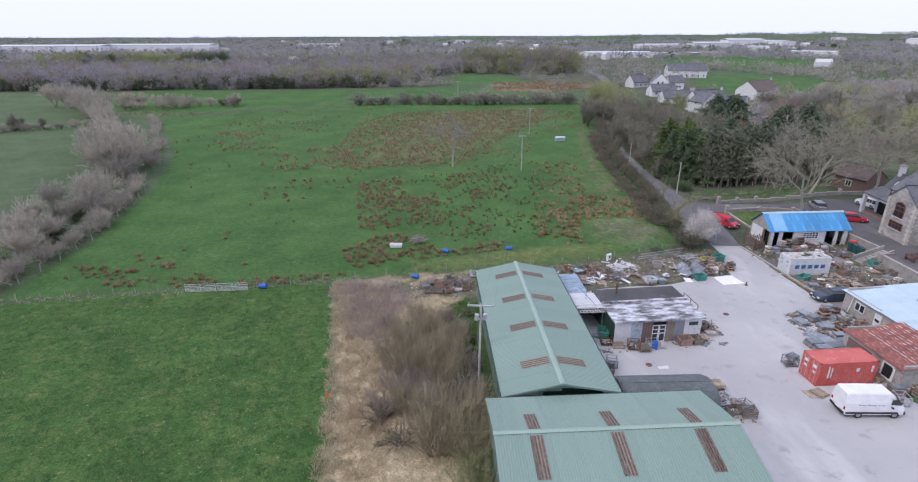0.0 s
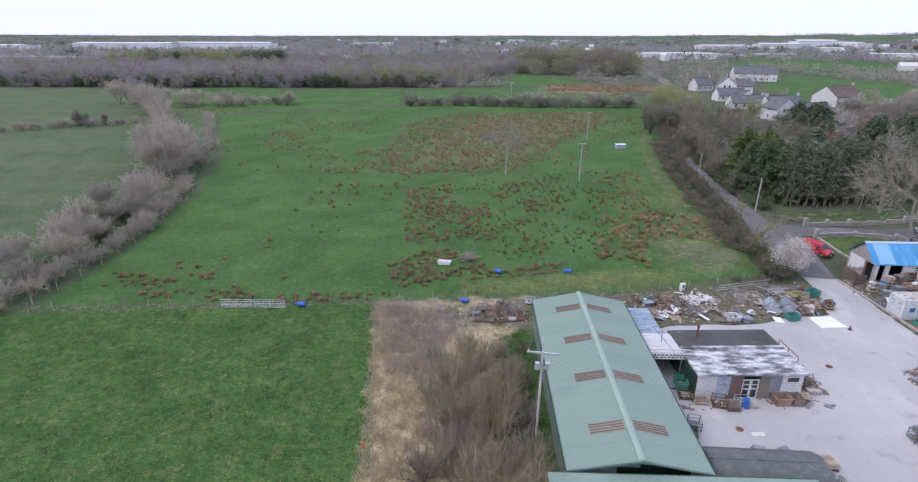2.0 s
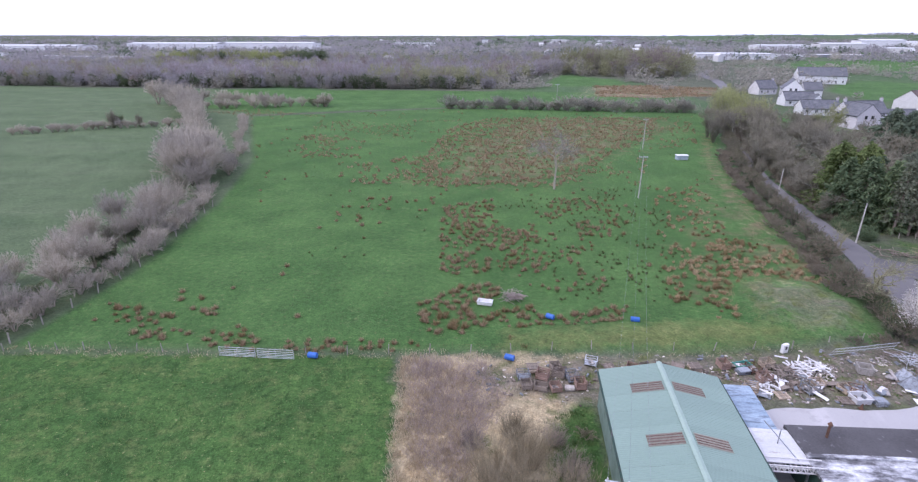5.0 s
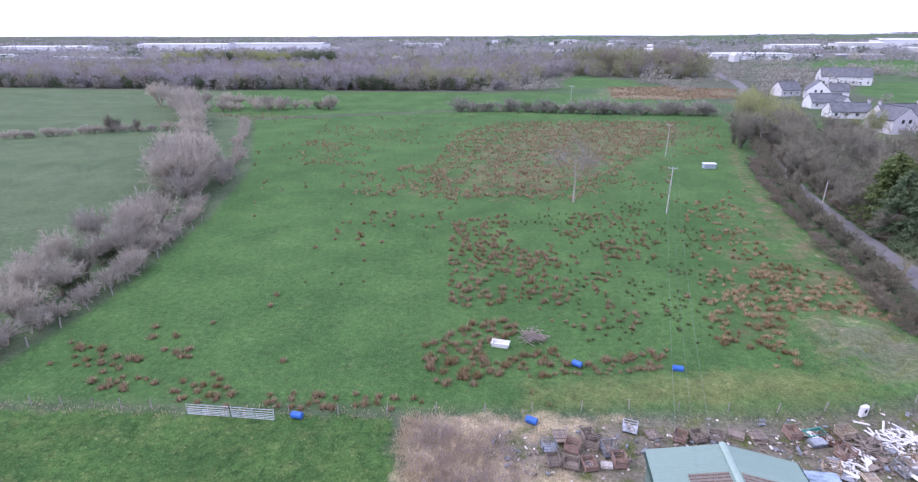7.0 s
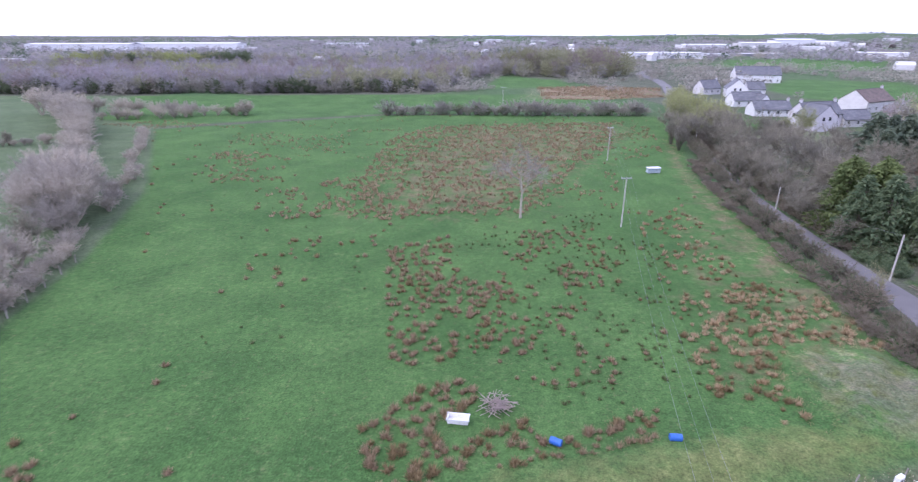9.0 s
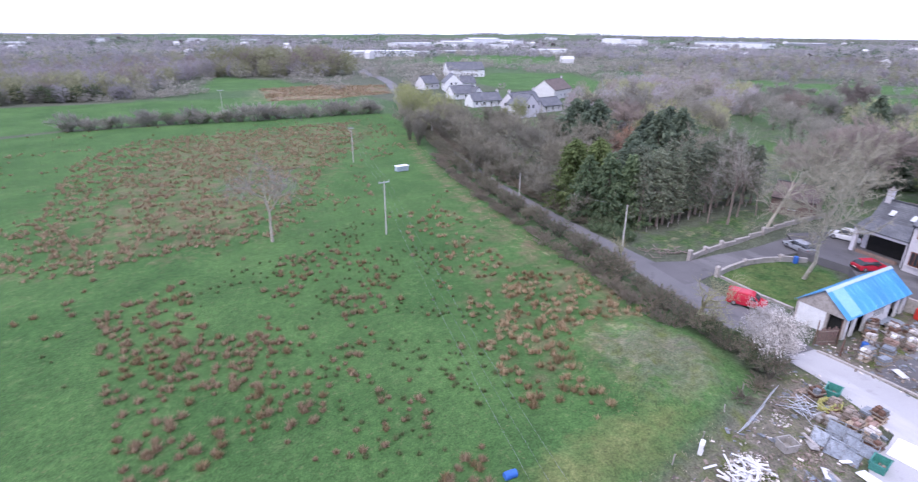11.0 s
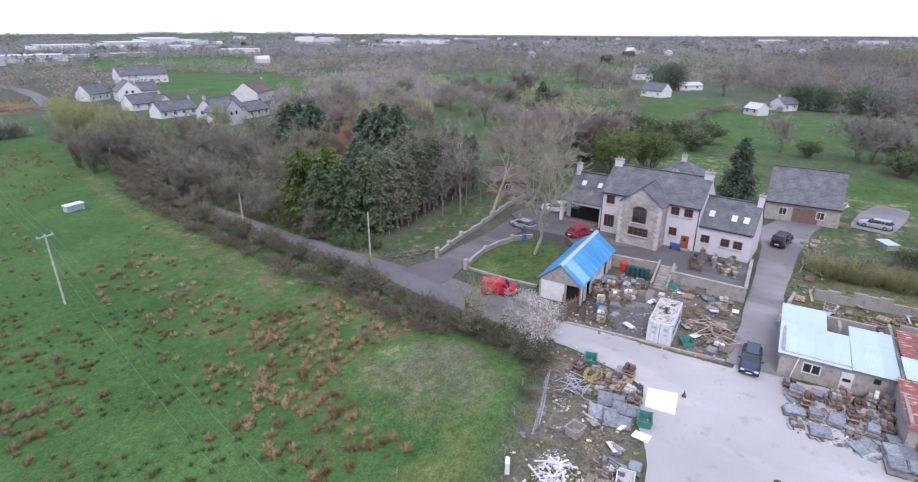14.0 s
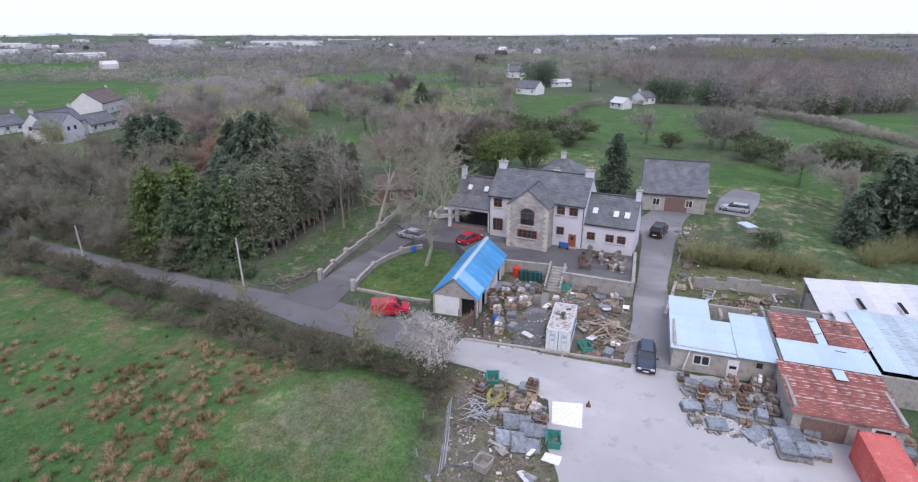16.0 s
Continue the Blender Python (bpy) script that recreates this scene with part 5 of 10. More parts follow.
set_out(ivy_tree, turns([(-75, 130, 0.85), (-64, 91, 0.6), (-71.5, 120, 0.7), (-148, 201, 0.7), (-140, 204, 0.5), (60, 205, 0.8), (66, 178, 0.9), (74, 236, 0.9), (57.5, 160, 0.75), (59, 196, 0.8), (54.5, 150, 0.55)], 2))
hedge_bush = dome_tree("hedge_bush", "tangled brown leafless hedge bush", 5, 3.2, 2.3, M["twig_hedge"], M["twig_hedge"], 9, 1700, 0.05, 0.6, None, 0.04, "bush", 0, 9)
set_out(hedge_bush, line_places([(-60.5, 62), (-59.3, 78), (-59, 90), (-63, 110), (-67.5, 126)], 2.2, 0.8, 0.65, 1.15, 3) + line_places([(-72, 140), (-77, 150), (-82, 166), (-92, 186), (-113, 230)], 4.2, 1.3, 0.7, 1.2, 33) + line_places([(-172, 185), (-160, 193), (-149, 200), (-130, 207), (-122, 214)], 2.4, 0.8, 0.7, 1.15, 4) + line_places([(-150, 252), (-118, 262), (-94, 268)], 5.5, 2, 1.1, 1.8, 5))
green_bush = dome_tree("evergreen_bush", "dense grey-green evergreen hedge bush", 6, 3.4, 2.3, M["twig_olive"], M["bark"], 8, 500, 0.05, 0.6, (M["leaf_ivy"], 1900, 0.36), 0.04, "bush", 0, 9)
set_out(green_bush, turns([(-62.5, 87, 0.95), (-63, 75, 0.9), (-62, 69, 0.8), (-65.5, 97, 0.8), (-93, 268, 1.6), (-98, 268, 1.3), (-33, 268, 1.0), (-22, 269, 1.2), (-4, 270, 1.4), (4, 269, 1.5), (8, 268, 1.1), (14, 267, 1.3), (28, 268, 1.2), (33, 268, 1.6), (46, 268, 1.1), (58, 268, 1.2), (-150, 205, 1.4), (42.5, 84.5, 0.8), (43, 81, 1.0), (41.5, 78.3, 0.8), (57, 116, 0.8), (56, 118, 0.7), (160, 92, 2.2), (150, 80, 2.0), (146, 36, 2.0), (140, 30, 1.6), (152, 30, 1.8), (156, 54, 1.6), (152, 15, 2.6), (155, 18, 1.8), (160, 35, 2.0), (163, 30, 1.5), (165, 86, 2.0), (160, 80, 1.8), (163, 78, 2.2), (84, 43, 1.0), (168, 98, 2.2), (175, 104, 1.8), (182, 108, 2.0), (228, 170, 2.0), (236, 176, 1.8), (150, 10, 2.2)], 6))
set_out(dome_tree("boundary_bush", "leafless brown field boundary bush", 7, 3.0, 2.4, M["twig"], M["twig"], 8, 800, 0.08, 0.7, None, 0.03, "bush", 0, 6), line_places([(-34, 267.5), (-10, 269), (20, 266), (75, 265)], 2.2, 1.6, 0.9, 2.5, 8) + line_places([(277, 129), (215, 114), (180, 103), (155, 78)], 4.5, 1.5, 0.9, 1.9, 9) + line_places([(207, 90), (250, 86), (260, 62)], 4.5, 1.2, 0.8, 1.5, 10) + line_places([(190, 42), (166, 28), (155, 8), (138, -6)], 3.5, 1.5, 0.9, 1.7, 11) + line_places([(252, 24), (226, 8), (194, -8), (160, -24)], 3.6, 1.2, 0.9, 1.5, 12) + line_places([(276, 130), (330, 136), (366, 166)], 6, 1.5, 0.9, 1.7, 13) + line_places([(120, 105), (150, 120), (192, 150), (262, 222)], 6.5, 3, 1.0, 2.0, 14) + line_places([(272, 188), (327, 213), (400, 237)], 6, 1.5, 0.8, 1.6, 15) + line_places([(298, 240), (340, 215)], 6, 2, 0.8, 1.6, 16) + line_places([(276, 131), (272, 188), (297, 239), (335, 310)], 6.5, 2, 0.9, 1.9, 17))

# the low hedge beside the road
road_hedge = dome_tree("road_hedge_bush", "brown leafless roadside hedge threaded with ivy", 11, 2.5, 1.6, M["bramble"], M["bark"], 8, 1200, 0.04, 0.6, (M["leaf_ivy"], 260, 0.24), 0.03, "bush", 0, 9)
set_out(road_hedge, line_places([(40.8, 77.5), (42.6, 88), (44.6, 98), (46.5, 110), (48.4, 124), (51.2, 143), (54.3, 160), (59.3, 180), (66.3, 205), (73, 228)], 1.9, 0.6, 0.75, 1.6, 15))
set_out(dome_tree("bramble_patch", "low brown bramble patch at the hedge foot", 12, 1.1, 1.6, M["bramble"], M["bramble"], 7, 900, 0.04, 0.4, None, 0.02, "bush", 0, 6), line_places([(41, 88), (43.2, 108), (45.2, 124), (48.2, 145), (51.4, 160), (56.4, 180)], 1.5, 0.8, 0.8, 1.5, 16) + line_places([(55.5, 118), (56.3, 128), (59, 150), (66, 186), (75, 220)], 2.2, 0.7, 1.1, 2.0, 46) + line_places([(39.5, 76), (36, 76)], 1.5, 0.8, 0.7, 1.0, 17) + turns([(-5, 39, 1.4), (-3, 36, 1.5), (-1, 40, 1.4), (3, 44, 1.2), (3.5, 40, 1.3), (3.4, 49, 1.0), (4.4, 52, 0.8), (4.4, 58, 0.7), (1.5, 42, 1.3)], 18))
set_out(dome_tree("roadside_shrub", "tangled grey leafless shrub on the road bank", 13, 4.2, 2.6, M["twig_road"], M["bark"], 8, 2000, 0.055, 0.8, (M["leaf_ivy"], 420, 0.26), 0.04, "bush", 0, 9), line_places([(57, 122), (58.3, 138), (60.5, 152), (65, 172), (70, 194), (78, 222), (84, 246)], 4.2, 1.0, 0.7, 1.25, 47))
road_tree = bare_tree("roadside_tree", "leafless grey roadside tree", 14, 12.5, 0.9, M["bark"], M["twig_road"], 4600, 0, 0, 0.14, 0.07, 1.5)
set_out(road_tree, turns([(58, 130, 0.65), (60, 137, 0.7), (59.5, 144, 0.6), (62, 150, 0.75), (61.5, 158, 0.7), (64, 166, 0.75), (66, 186, 0.95), (70, 196, 1.0), (72, 205, 1.05), (64, 141, 1.0), (68, 152, 1.05), (70, 164, 1.0), (75, 178, 1.0), (78, 190, 1.05), (67, 130, 1.0), (74, 140, 1.05), (80, 152, 1.1), (90, 130, 1.1), (93, 178, 0.9), (66, 217, 0.8), (76, 214, 0.9), (57.5, 121, 0.5), (95, 132, 0.9), (104, 130, 0.95), (79, 168, 1.0), (84, 182, 1.0), (88, 194, 0.95), (98, 186, 0.8), (128, 160, 1.0), (140, 160, 0.95), (70, 176, 0.95), (68, 209, 0.9), (72, 146, 0.9), (62, 172, 0.8), (96, 122, 0.8), (66, 196, 0.9), (144, 200, 1.1), (134, 206, 1.1), (165, 215, 1.1), (196, 214, 1.1)], 19))
bud_tree = dome_tree("budding_tree", "roadside tree flushed with pale green buds", 15, 12.0, 5.0, M["twig_bud"], M["bark_pale"], 9, 2600, 0.06, 1.3, (M["leaf_bright"], 5600, 0.32), 0.2)
set_out(bud_tree, turns([(77, 222, 1.05), (73, 234, 1.0), (81, 238, 1.2), (79, 250, 1.15), (85, 262, 1.1), (90, 275, 1.0), (84, 228, 1.1), (93, 288, 0.95), (79, 212, 1.0), (69, 213, 0.85)], 20))
poplar = bare_tree("yellow_poplar", "slender poplar flushed with yellow young leaves", 17, 13, 0.4, M["bark_pale"], M["twig_bud"], 1400, 0, 0, 0.1, 0.05, 1.5, (M["leaf_bright"], 4200))
set_out(poplar, turns([(86.5, 192, 1.1)], 21))

# the garden trees by the house
oak = bare_tree("garden_ash_tree", "tall leafless lichen-grey tree on the lawn", 23, 18.5, 0.78, M["bark_pale"], M["twig_ash"], 6000, 0, 0.02, 0.13, 0.05, 1.3)
set_out(oak, turns([(67, 88.6, 1.0), (78, 101.5, 0.98), (88, 98, 0.95)], 22))
pine_bare = bare_tree("half_dead_tree", "tall reddish-barked tree with sparse twigs", 26, 17.5, 0.5, M["bark_red"], M["twig_pale"], 1300, 0, 0.0, 0.12, 0.05, 1.4)
set_out(pine_bare, turns([(75.3, 106.5, 1.0), (73.5, 109, 0.62), (79, 107.5, 0.7), (82, 106, 0.5)], 23))
red_tree = bare_tree("reddish_tree", "leafless tree with reddish-purple twigs", 29, 14, 0.95, M["bark"], M["twig_red"], 7000, 0, 0, 0.12, 0.085, 1.7)
set_out(red_tree, turns([(104, 100, 1.15), (112, 104, 1.1), (118, 96, 1.05), (122, 176, 0.85), (128, 183, 0.9), (98, 108, 0.9), (124, 110, 0.9), (200, 170, 0.9), (236, 168, 1.1)], 24))
wild_cherry = bare_tree("blackthorn_tree", "blackthorn covered in white blossom beside the road", 31, 6.8, 0.85, M["bark"], M["twig"], 1800, 0, 0, 0.13, 0.045, 1.1, (M["blossom"], 6500, 0.22))
set_out(wild_cherry, turns([(44.2, 78.2, 0.95), (45.4, 80.5, 0.85), (42.8, 79.5, 0.75)], 25))
gnarled = bare_tree("pollard_tree", "short mossy leafless tree in the road hedge", 33, 8.6, 1.2, M["bark_moss"], M["twig_olive"], 650, 0, 0, 0.34, 0.04, 1.0)
set_out(gnarled, turns([(43.3, 87.0, 1.0), (48.5, 104, 0.55)], 26))
lone = bare_tree("field_tree", "lone pale leafless tree standing in the pasture", 36, 15.0, 0.95, M["bark_pale"], M["twig_pale"], 2200, 0, 0, 0.17, 0.05, 1.4)
set_out(lone, turns([(6.1, 136, 1.0)], 27))
dark_bare = bare_tree("parkland_tree", "leafless tree standing in the far pasture", 38, 13, 0.9, M["bark"], M["twig"], 4800, 600, 0, 0.13, 0.09, 1.7)
set_out(dark_bare, turns([(160, 60, 0.8), (156, 44, 0.95), (157, 41, 0.95), (160, 35, 0.9), (110, 26, 0.75), (126, 30, 0.7), (165, 150, 1.0), (180, 165, 1.0), (205, 160, 1.05), (214, 145, 0.9), (190, 180, 1.0), (172, 196, 1.1), (150, 175, 1.0), (142, 190, 1.1), (225, 190, 1.1), (300, 150, 1.2), (320, 160, 1.2), (345, 180, 1.2), (312, 90, 1.2), (146, 132, 0.9), (158, 140, 0.8), (136, 118, 0.8), (240, 120, 0.9)], 28))

# evergreens
cypress = evergreen("cypress_tree", "dark columnar cypress behind the house", 41, 11.8, 3.9, "leaf_dark", 6500, 0.55, 0.02, 0.75, "bark", 0.08)
set_out(cypress, turns([(103, 65.5, 1.0)], 30))
spruce = evergreen("spruce_tree", "dark green spruce in the garden shelter belt", 43, 11.3, 4.2, "leaf_dark", 4600, 0.8, 0.04, 0.8, "bark_red", 0.3)
set_out(spruce, turns([(70, 124, 1.05), (74, 128, 1.1), (68, 131, 0.85), (82, 130, 0.8), (98, 143, 1.2), (104, 142, 1.22), (92, 158, 1.3), (89, 163, 1.28), (101, 149, 1.1), (109, 150, 1.15), (86, 156, 1.1), (95, 166, 1.2), (123, 104, 1.0), (128, 100, 0.9), (206, 146, 1.05), (116, 112, 0.8), (100, 24, 1.1), (97, 20, 1.0), (104, 20, 1.05), (92, 30, 0.75), (66, 128, 0.7)], 31))
hedge_fir = evergreen("leyland_cypress", "tall green leyland cypress in the shelter belt", 45, 11.5, 4.0, "leaf_mid", 7000, 0.6, 0.03, 0.7, "bark_red", 0.14)
set_out(hedge_fir, turns([(57.5, 122, 0.95), (59, 118.5, 1.02), (62, 116.5, 1.0), (66, 117.5, 0.95), (70, 119, 0.95)], 32))
gold_fir = evergreen("golden_cypress", "golden-green cypress with sunlit tips", 47, 11.5, 4.3, "leaf_olive", 6500, 0.6, 0.05, 0.62, "bark_red", 0.14)
set_out(gold_fir, turns([(61.6, 124.4, 1.13), (58.6, 127.4, 1.1)], 33))
row_pine = evergreen("stripped_pine", "pine with a bare lower trunk and dark top", 49, 12.5, 1.7, "leaf_pine", 1700, 0.5, 0.24, 0.4, "bark_red", 0.35)
set_out(row_pine, line_places([(62, 113.6), (72, 113.2), (84, 112.4), (90, 111)], 1.9, 0.5, 0.82, 1.05, 34) + line_places([(64, 117), (76, 117), (88, 115)], 2.6, 0.8, 0.9, 1.1, 35))
broad_ever = dome_tree("holm_oak", "broad rounded olive-green evergreen tree beside the house", 51, 12.5, 5.8, M["twig_olive"], M["bark"], 12, 700, 0.06, 1.0, (M["leaf_olive"], 9000, 0.6), 0.08)
set_out(broad_ever, turns([(112, 90, 1.0), (118, 84, 0.95)], 36))
set_out(bush("laurel_bush", "bright green laurel bush by the road", 52, 2.2, 2.0, M["leaf_mid"], 40, 300, (M["leaf_mid"], 1600, 0.32)), turns([(55.3, 113.2, 1.0), (56.3, 110.8, 1.1), (55, 116, 1.0), (79, 45.5, 0.9), (81, 47, 0.8)], 37))
set_out(bush("olive_hedge", "olive-green bushy hedge along the ruined yard", 53, 3.0, 2.1, M["twig_bud"], 60, 1200, (M["leaf_gold"], 1100, 0.24)), line_places([(77.5, 53), (77.5, 38)], 1.7, 0.5, 0.9, 1.15, 38) + line_places([(85, 30), (92, 22)], 2.5, 0.8, 0.9, 1.4, 39))
copper = dome_tree("copper_shrub", "tall coppery-brown leafless shrub", 54, 9.5, 3.0, M["twig_copper"], M["bark_red"], 8, 3200, 0.06, 0.9, None, 0.1)
set_out(copper, turns([(91, 149.5, 1.2), (94, 152.5, 1.05), (92, 118, 0.5), (112, 166, 0.9)], 40))

# scrub between the field and the barns
sapling = bush("willow_scrub", "leafless willow scrub with upright pale stems", 55, 4.8, 2.0, M["twig_willow"], 110, 2500, None, 0.03)
set_out(sapling, turns([(-2.6, 46, 1.0), (-0.8, 49, 0.95), (-3, 52, 0.9), (-0.5, 54.5, 0.8), (0.8, 45, 0.95), (-4.5, 48.5, 0.7), (2.0, 50, 0.8), (2.2, 38.5, 1.05), (0.2, 35.5, 1.1), (3, 34.5, 1.0), (-2.5, 40, 0.8), (-1.8, 57.5, 0.55)], 41))
set_out(bush("brown_scrub", "dense grey leafless scrub bush", 56, 3.0, 2.0, M["twig_red"], 90, 2000, None, 0.028), turns([(-3.5, 43.5, 1.0), (-1.4, 42, 1.0), (0.8, 40, 0.9), (-4.6, 40.5, 0.8), (3.4, 46.5, 0.8), (2.8, 53.5, 0.75), (3.6, 41.5, 0.9), (-5.2, 56, 0.5), (1.6, 57, 0.6)], 42))
set_out(bush("catkin_bush", "bush dotted with pale yellow catkins by the barn", 57, 3.6, 1.6, M["twig_olive"], 70, 1600, (M["leaf_bright"], 1500, 0.17), 0.035), turns([(3.3, 37.2, 0.95), (3.4, 32.5, 1.0), (2.8, 29.5, 1.1), (3.2, 26, 1.0)], 43))
strew("flattened_stems", [(x, y, s) for x, y, s in scatter([(-12.5, 67.5), (-10, 54), (-6, 50), (-3, 62), (-5, 68)], 700, 44, 0.7, 1.2)], M["reed"], 12, 0.9, 0.6, 0.035, "flattened pale grey dead stems in the scrub", "stems", 45, 1.3)


# far woods and hedges
def wood(name, poly, count, lo, hi, tones, label, seed, clumps=190, size=0.8, avoid=()):
    """A far wood: every tree a thin trunk and an airy rounded crown of fine twig tufts, all one mesh; neighbouring trees share a tone."""
    rnd = np.random.default_rng(seed)
    tones = tones if isinstance(tones, tuple) else (tones,)
    places = [p for p in scatter(poly, count, seed, lo, hi) if not any(inside(np.array([p[0]]), np.array([p[1]]), a)[0] for a in avoid)]
    V, slots = [], []
    for x, y, h in places:
        z0 = ground_z(x, y)
        r = h * rnd.uniform(0.28, 0.42)
        d = rnd.normal(0, 1, (clumps, 3))
        d /= np.linalg.norm(d, axis=1)[:, None]
        c = np.array((x, y, z0 + h * 0.52)) + d * np.array((r, r, h * 0.46)) * (rnd.uniform(0.1, 1, clumps) ** 0.5)[:, None]
        a = rnd.normal(0, 0.5, (clumps, 3)) + d + np.array((0, 0, 0.4))
        a /= np.linalg.norm(a, axis=1)[:, None]
        b = np.cross(a, rnd.normal(0, 1, (clumps, 3)))
        b /= np.linalg.norm(b, axis=1)[:, None] + 1e-6
        s = (size * (1.0 + h * 0.05) * rnd.uniform(0.5, 1.3, clumps))[:, None]
        V.append(np.stack([c - b * s * 0.2, c + b * s * 0.2, c + a * s * 1.5], 1).reshape(-1, 3))
        w = h * 0.016
        V.append(np.array([(x - w, y, z0), (x + w, y, z0), (x, y, z0 + h * 0.8), (x, y - w, z0), (x, y + w, z0), (x, y, z0 + h * 0.8)]))
        pick = (noise.noise((x * 0.02, y * 0.02, seed)) + rnd.normal(0, 0.22)) * 1.3 + 0.5
        slots += [int(min(len(tones) - 1, max(0, pick * len(tones))))] * (clumps + 2)
    me = tri_mesh(name, np.concatenate(V), tones[0])
    for m in tones[1:]:
        me.materials.append(m)
    me.polygons.foreach_set("material_index", slots)
    return tagged(new(name, me), label, "woodland", kind="stuff")


# some of these tones carry far haze in their base colour
BROWN_WOOD = (M["twig_mauve"], M["twig_hazed"], M["twig"], M["twig_red"], M["twig_hazed"], M["twig_olive"])
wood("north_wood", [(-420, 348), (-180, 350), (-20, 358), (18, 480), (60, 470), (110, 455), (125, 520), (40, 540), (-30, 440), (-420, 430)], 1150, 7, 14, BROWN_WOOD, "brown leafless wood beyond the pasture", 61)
wood("north_wood_edge", [(-420, 346), (-180, 348), (-20, 356), (-18, 364), (-180, 358), (-420, 358)], 330, 3, 9, (M["twig"], M["leaf_ivy"], M["twig_hazed"]), "dense brushy edge of the leafless wood", 62)
wood("tall_wood", [(85, 465), (128, 470), (135, 540), (60, 560), (20, 520)], 170, 15, 22, (M["twig_bud"], M["twig_olive"], M["twig_red"]), "tall pale leafless poplars by the road bend", 63)
wood("far_wood", [(-420, 430), (-30, 440), (60, 560), (150, 640), (160, 800), (-420, 640)], 900, 6, 12, BROWN_WOOD, "far belt of leafless woodland", 64, 130, 0.95)
wood("green_belt", [(-388, 585), (-223, 600), (-215, 640), (-388, 630)], 150, 11, 15, (M["leaf_bright"], M["twig_bud"], M["leaf_ivy"]), "row of pale green budding trees before the factory", 65, 170, 0.9)
wood("east_wood", [(264, 34), (240, 16), (248, -8), (266, -42), (330, -200), (650, -190), (730, 33), (440, 95), (330, 70)], 1150, 9, 15, (M["twig_far"], M["twig"], M["twig_far"], M["twig_red"]), "leafless wood beyond the eastern fields", 66, 260, 0.62)
wood("east_wood_edge", [(268, 32), (242, 16), (249, -8), (266, -40), (274, -36), (257, -4), (252, 14), (272, 26)], 130, 3, 8, (M["twig"], M["leaf_ivy"]), "brushy edge of the eastern wood", 76, 120, 0.5)
wood("east_wood_tops", [(560, 60), (720, 30), (650, -120), (480, -110), (440, -20)], 420, 14, 18, (M["twig_bud"], M["twig_far"]), "yellow-green budding treetops of the eastern wood", 67, 210, 0.7)
wood("heath_scrub", [(320, 240), (340, 430), (640, 560), (900, 460), (700, 240), (480, 190), (345, 205)], 900, 3, 8, BROWN_WOOD, "brown scrubby heath with leafless bushes", 68, 120, 0.7, EAST_FIELDS)
wood("middle_scrub", [(110, 185), (140, 230), (175, 265), (240, 300), (290, 320), (330, 300), (262, 230), (200, 185), (150, 165)], 330, 4, 10, BROWN_WOOD, "leafless trees and scrub behind the gardens", 69, 240, 0.6, EAST_FIELDS)
wood("east_scrub", [(150, 120), (195, 150), (255, 180), (282, 133), (205, 114), (160, 100)], 80, 3, 8, (M["twig_olive"], M["twig"]), "scattered leafless scrub in the eastern pasture", 70, 150, 0.45, EAST_FIELDS)
wood("conifer_clump", [(273, 60), (266, 47), (266, 30), (272, 28), (276, 45), (280, 58)], 26, 9, 12, M["leaf_dark"], "dark conifer clump at the pasture's end", 71, 450, 0.5)
wood("conifer_clump_far", [(320, 125), (340, 132), (352, 120), (330, 112)], 14, 12, 16, M["leaf_dark"], "dark conifers behind the white cottage", 72, 450, 0.55)
wood("blossom_hedge", [(239, 13), (222, -1), (194, -8), (193, -12), (221, -5), (239, 9)], 60, 1.8, 3.2, M["twig_pale"], "hedge whitened by early blossom", 77, 160, 0.3)
wood("west_wood", [(-900, 130), (-430, 150), (-430, 345), (-900, 500)], 420, 9, 15, BROWN_WOOD, "far hedges and leafless trees to the west", 73, 110, 0.95)


def tuft_trees(name, places, material, label, seed, tufts=18):
    """Rounded far trees of a few twig tufts each: (x, y, height, radius)."""
    rnd = np.random.default_rng(seed)
    p = np.repeat(np.asarray(places, float), tufts, 0)
    n = len(p)
    d = rnd.normal(0, 1, (n, 3))
    d /= np.linalg.norm(d, axis=1)[:, None]
    z0 = rise(p[:, 0], p[:, 1])
    c = np.stack([p[:, 0], p[:, 1], z0 + p[:, 2] * 0.48], 1) + d * np.stack([p[:, 3], p[:, 3], p[:, 2] * 0.48], 1) * rnd.uniform(0.3, 1, n)[:, None]
    a = rnd.normal(0, 0.7, (n, 3)) + d
    a /= np.linalg.norm(a, axis=1)[:, None]
    b = np.cross(a, rnd.normal(0, 1, (n, 3)))
    b /= np.linalg.norm(b, axis=1)[:, None] + 1e-6
    s = (p[:, 3] * rnd.uniform(0.5, 1.2, n) * 1.7 / math.sqrt(tufts))[:, None]
    v = np.stack([c - b * s * 0.5, c + b * s * 0.5, c + a * s * 1.1], 1).reshape(-1, 3)
    return tagged(new(name, tri_mesh(name, v, material)), label, "woodland", kind="stuff")


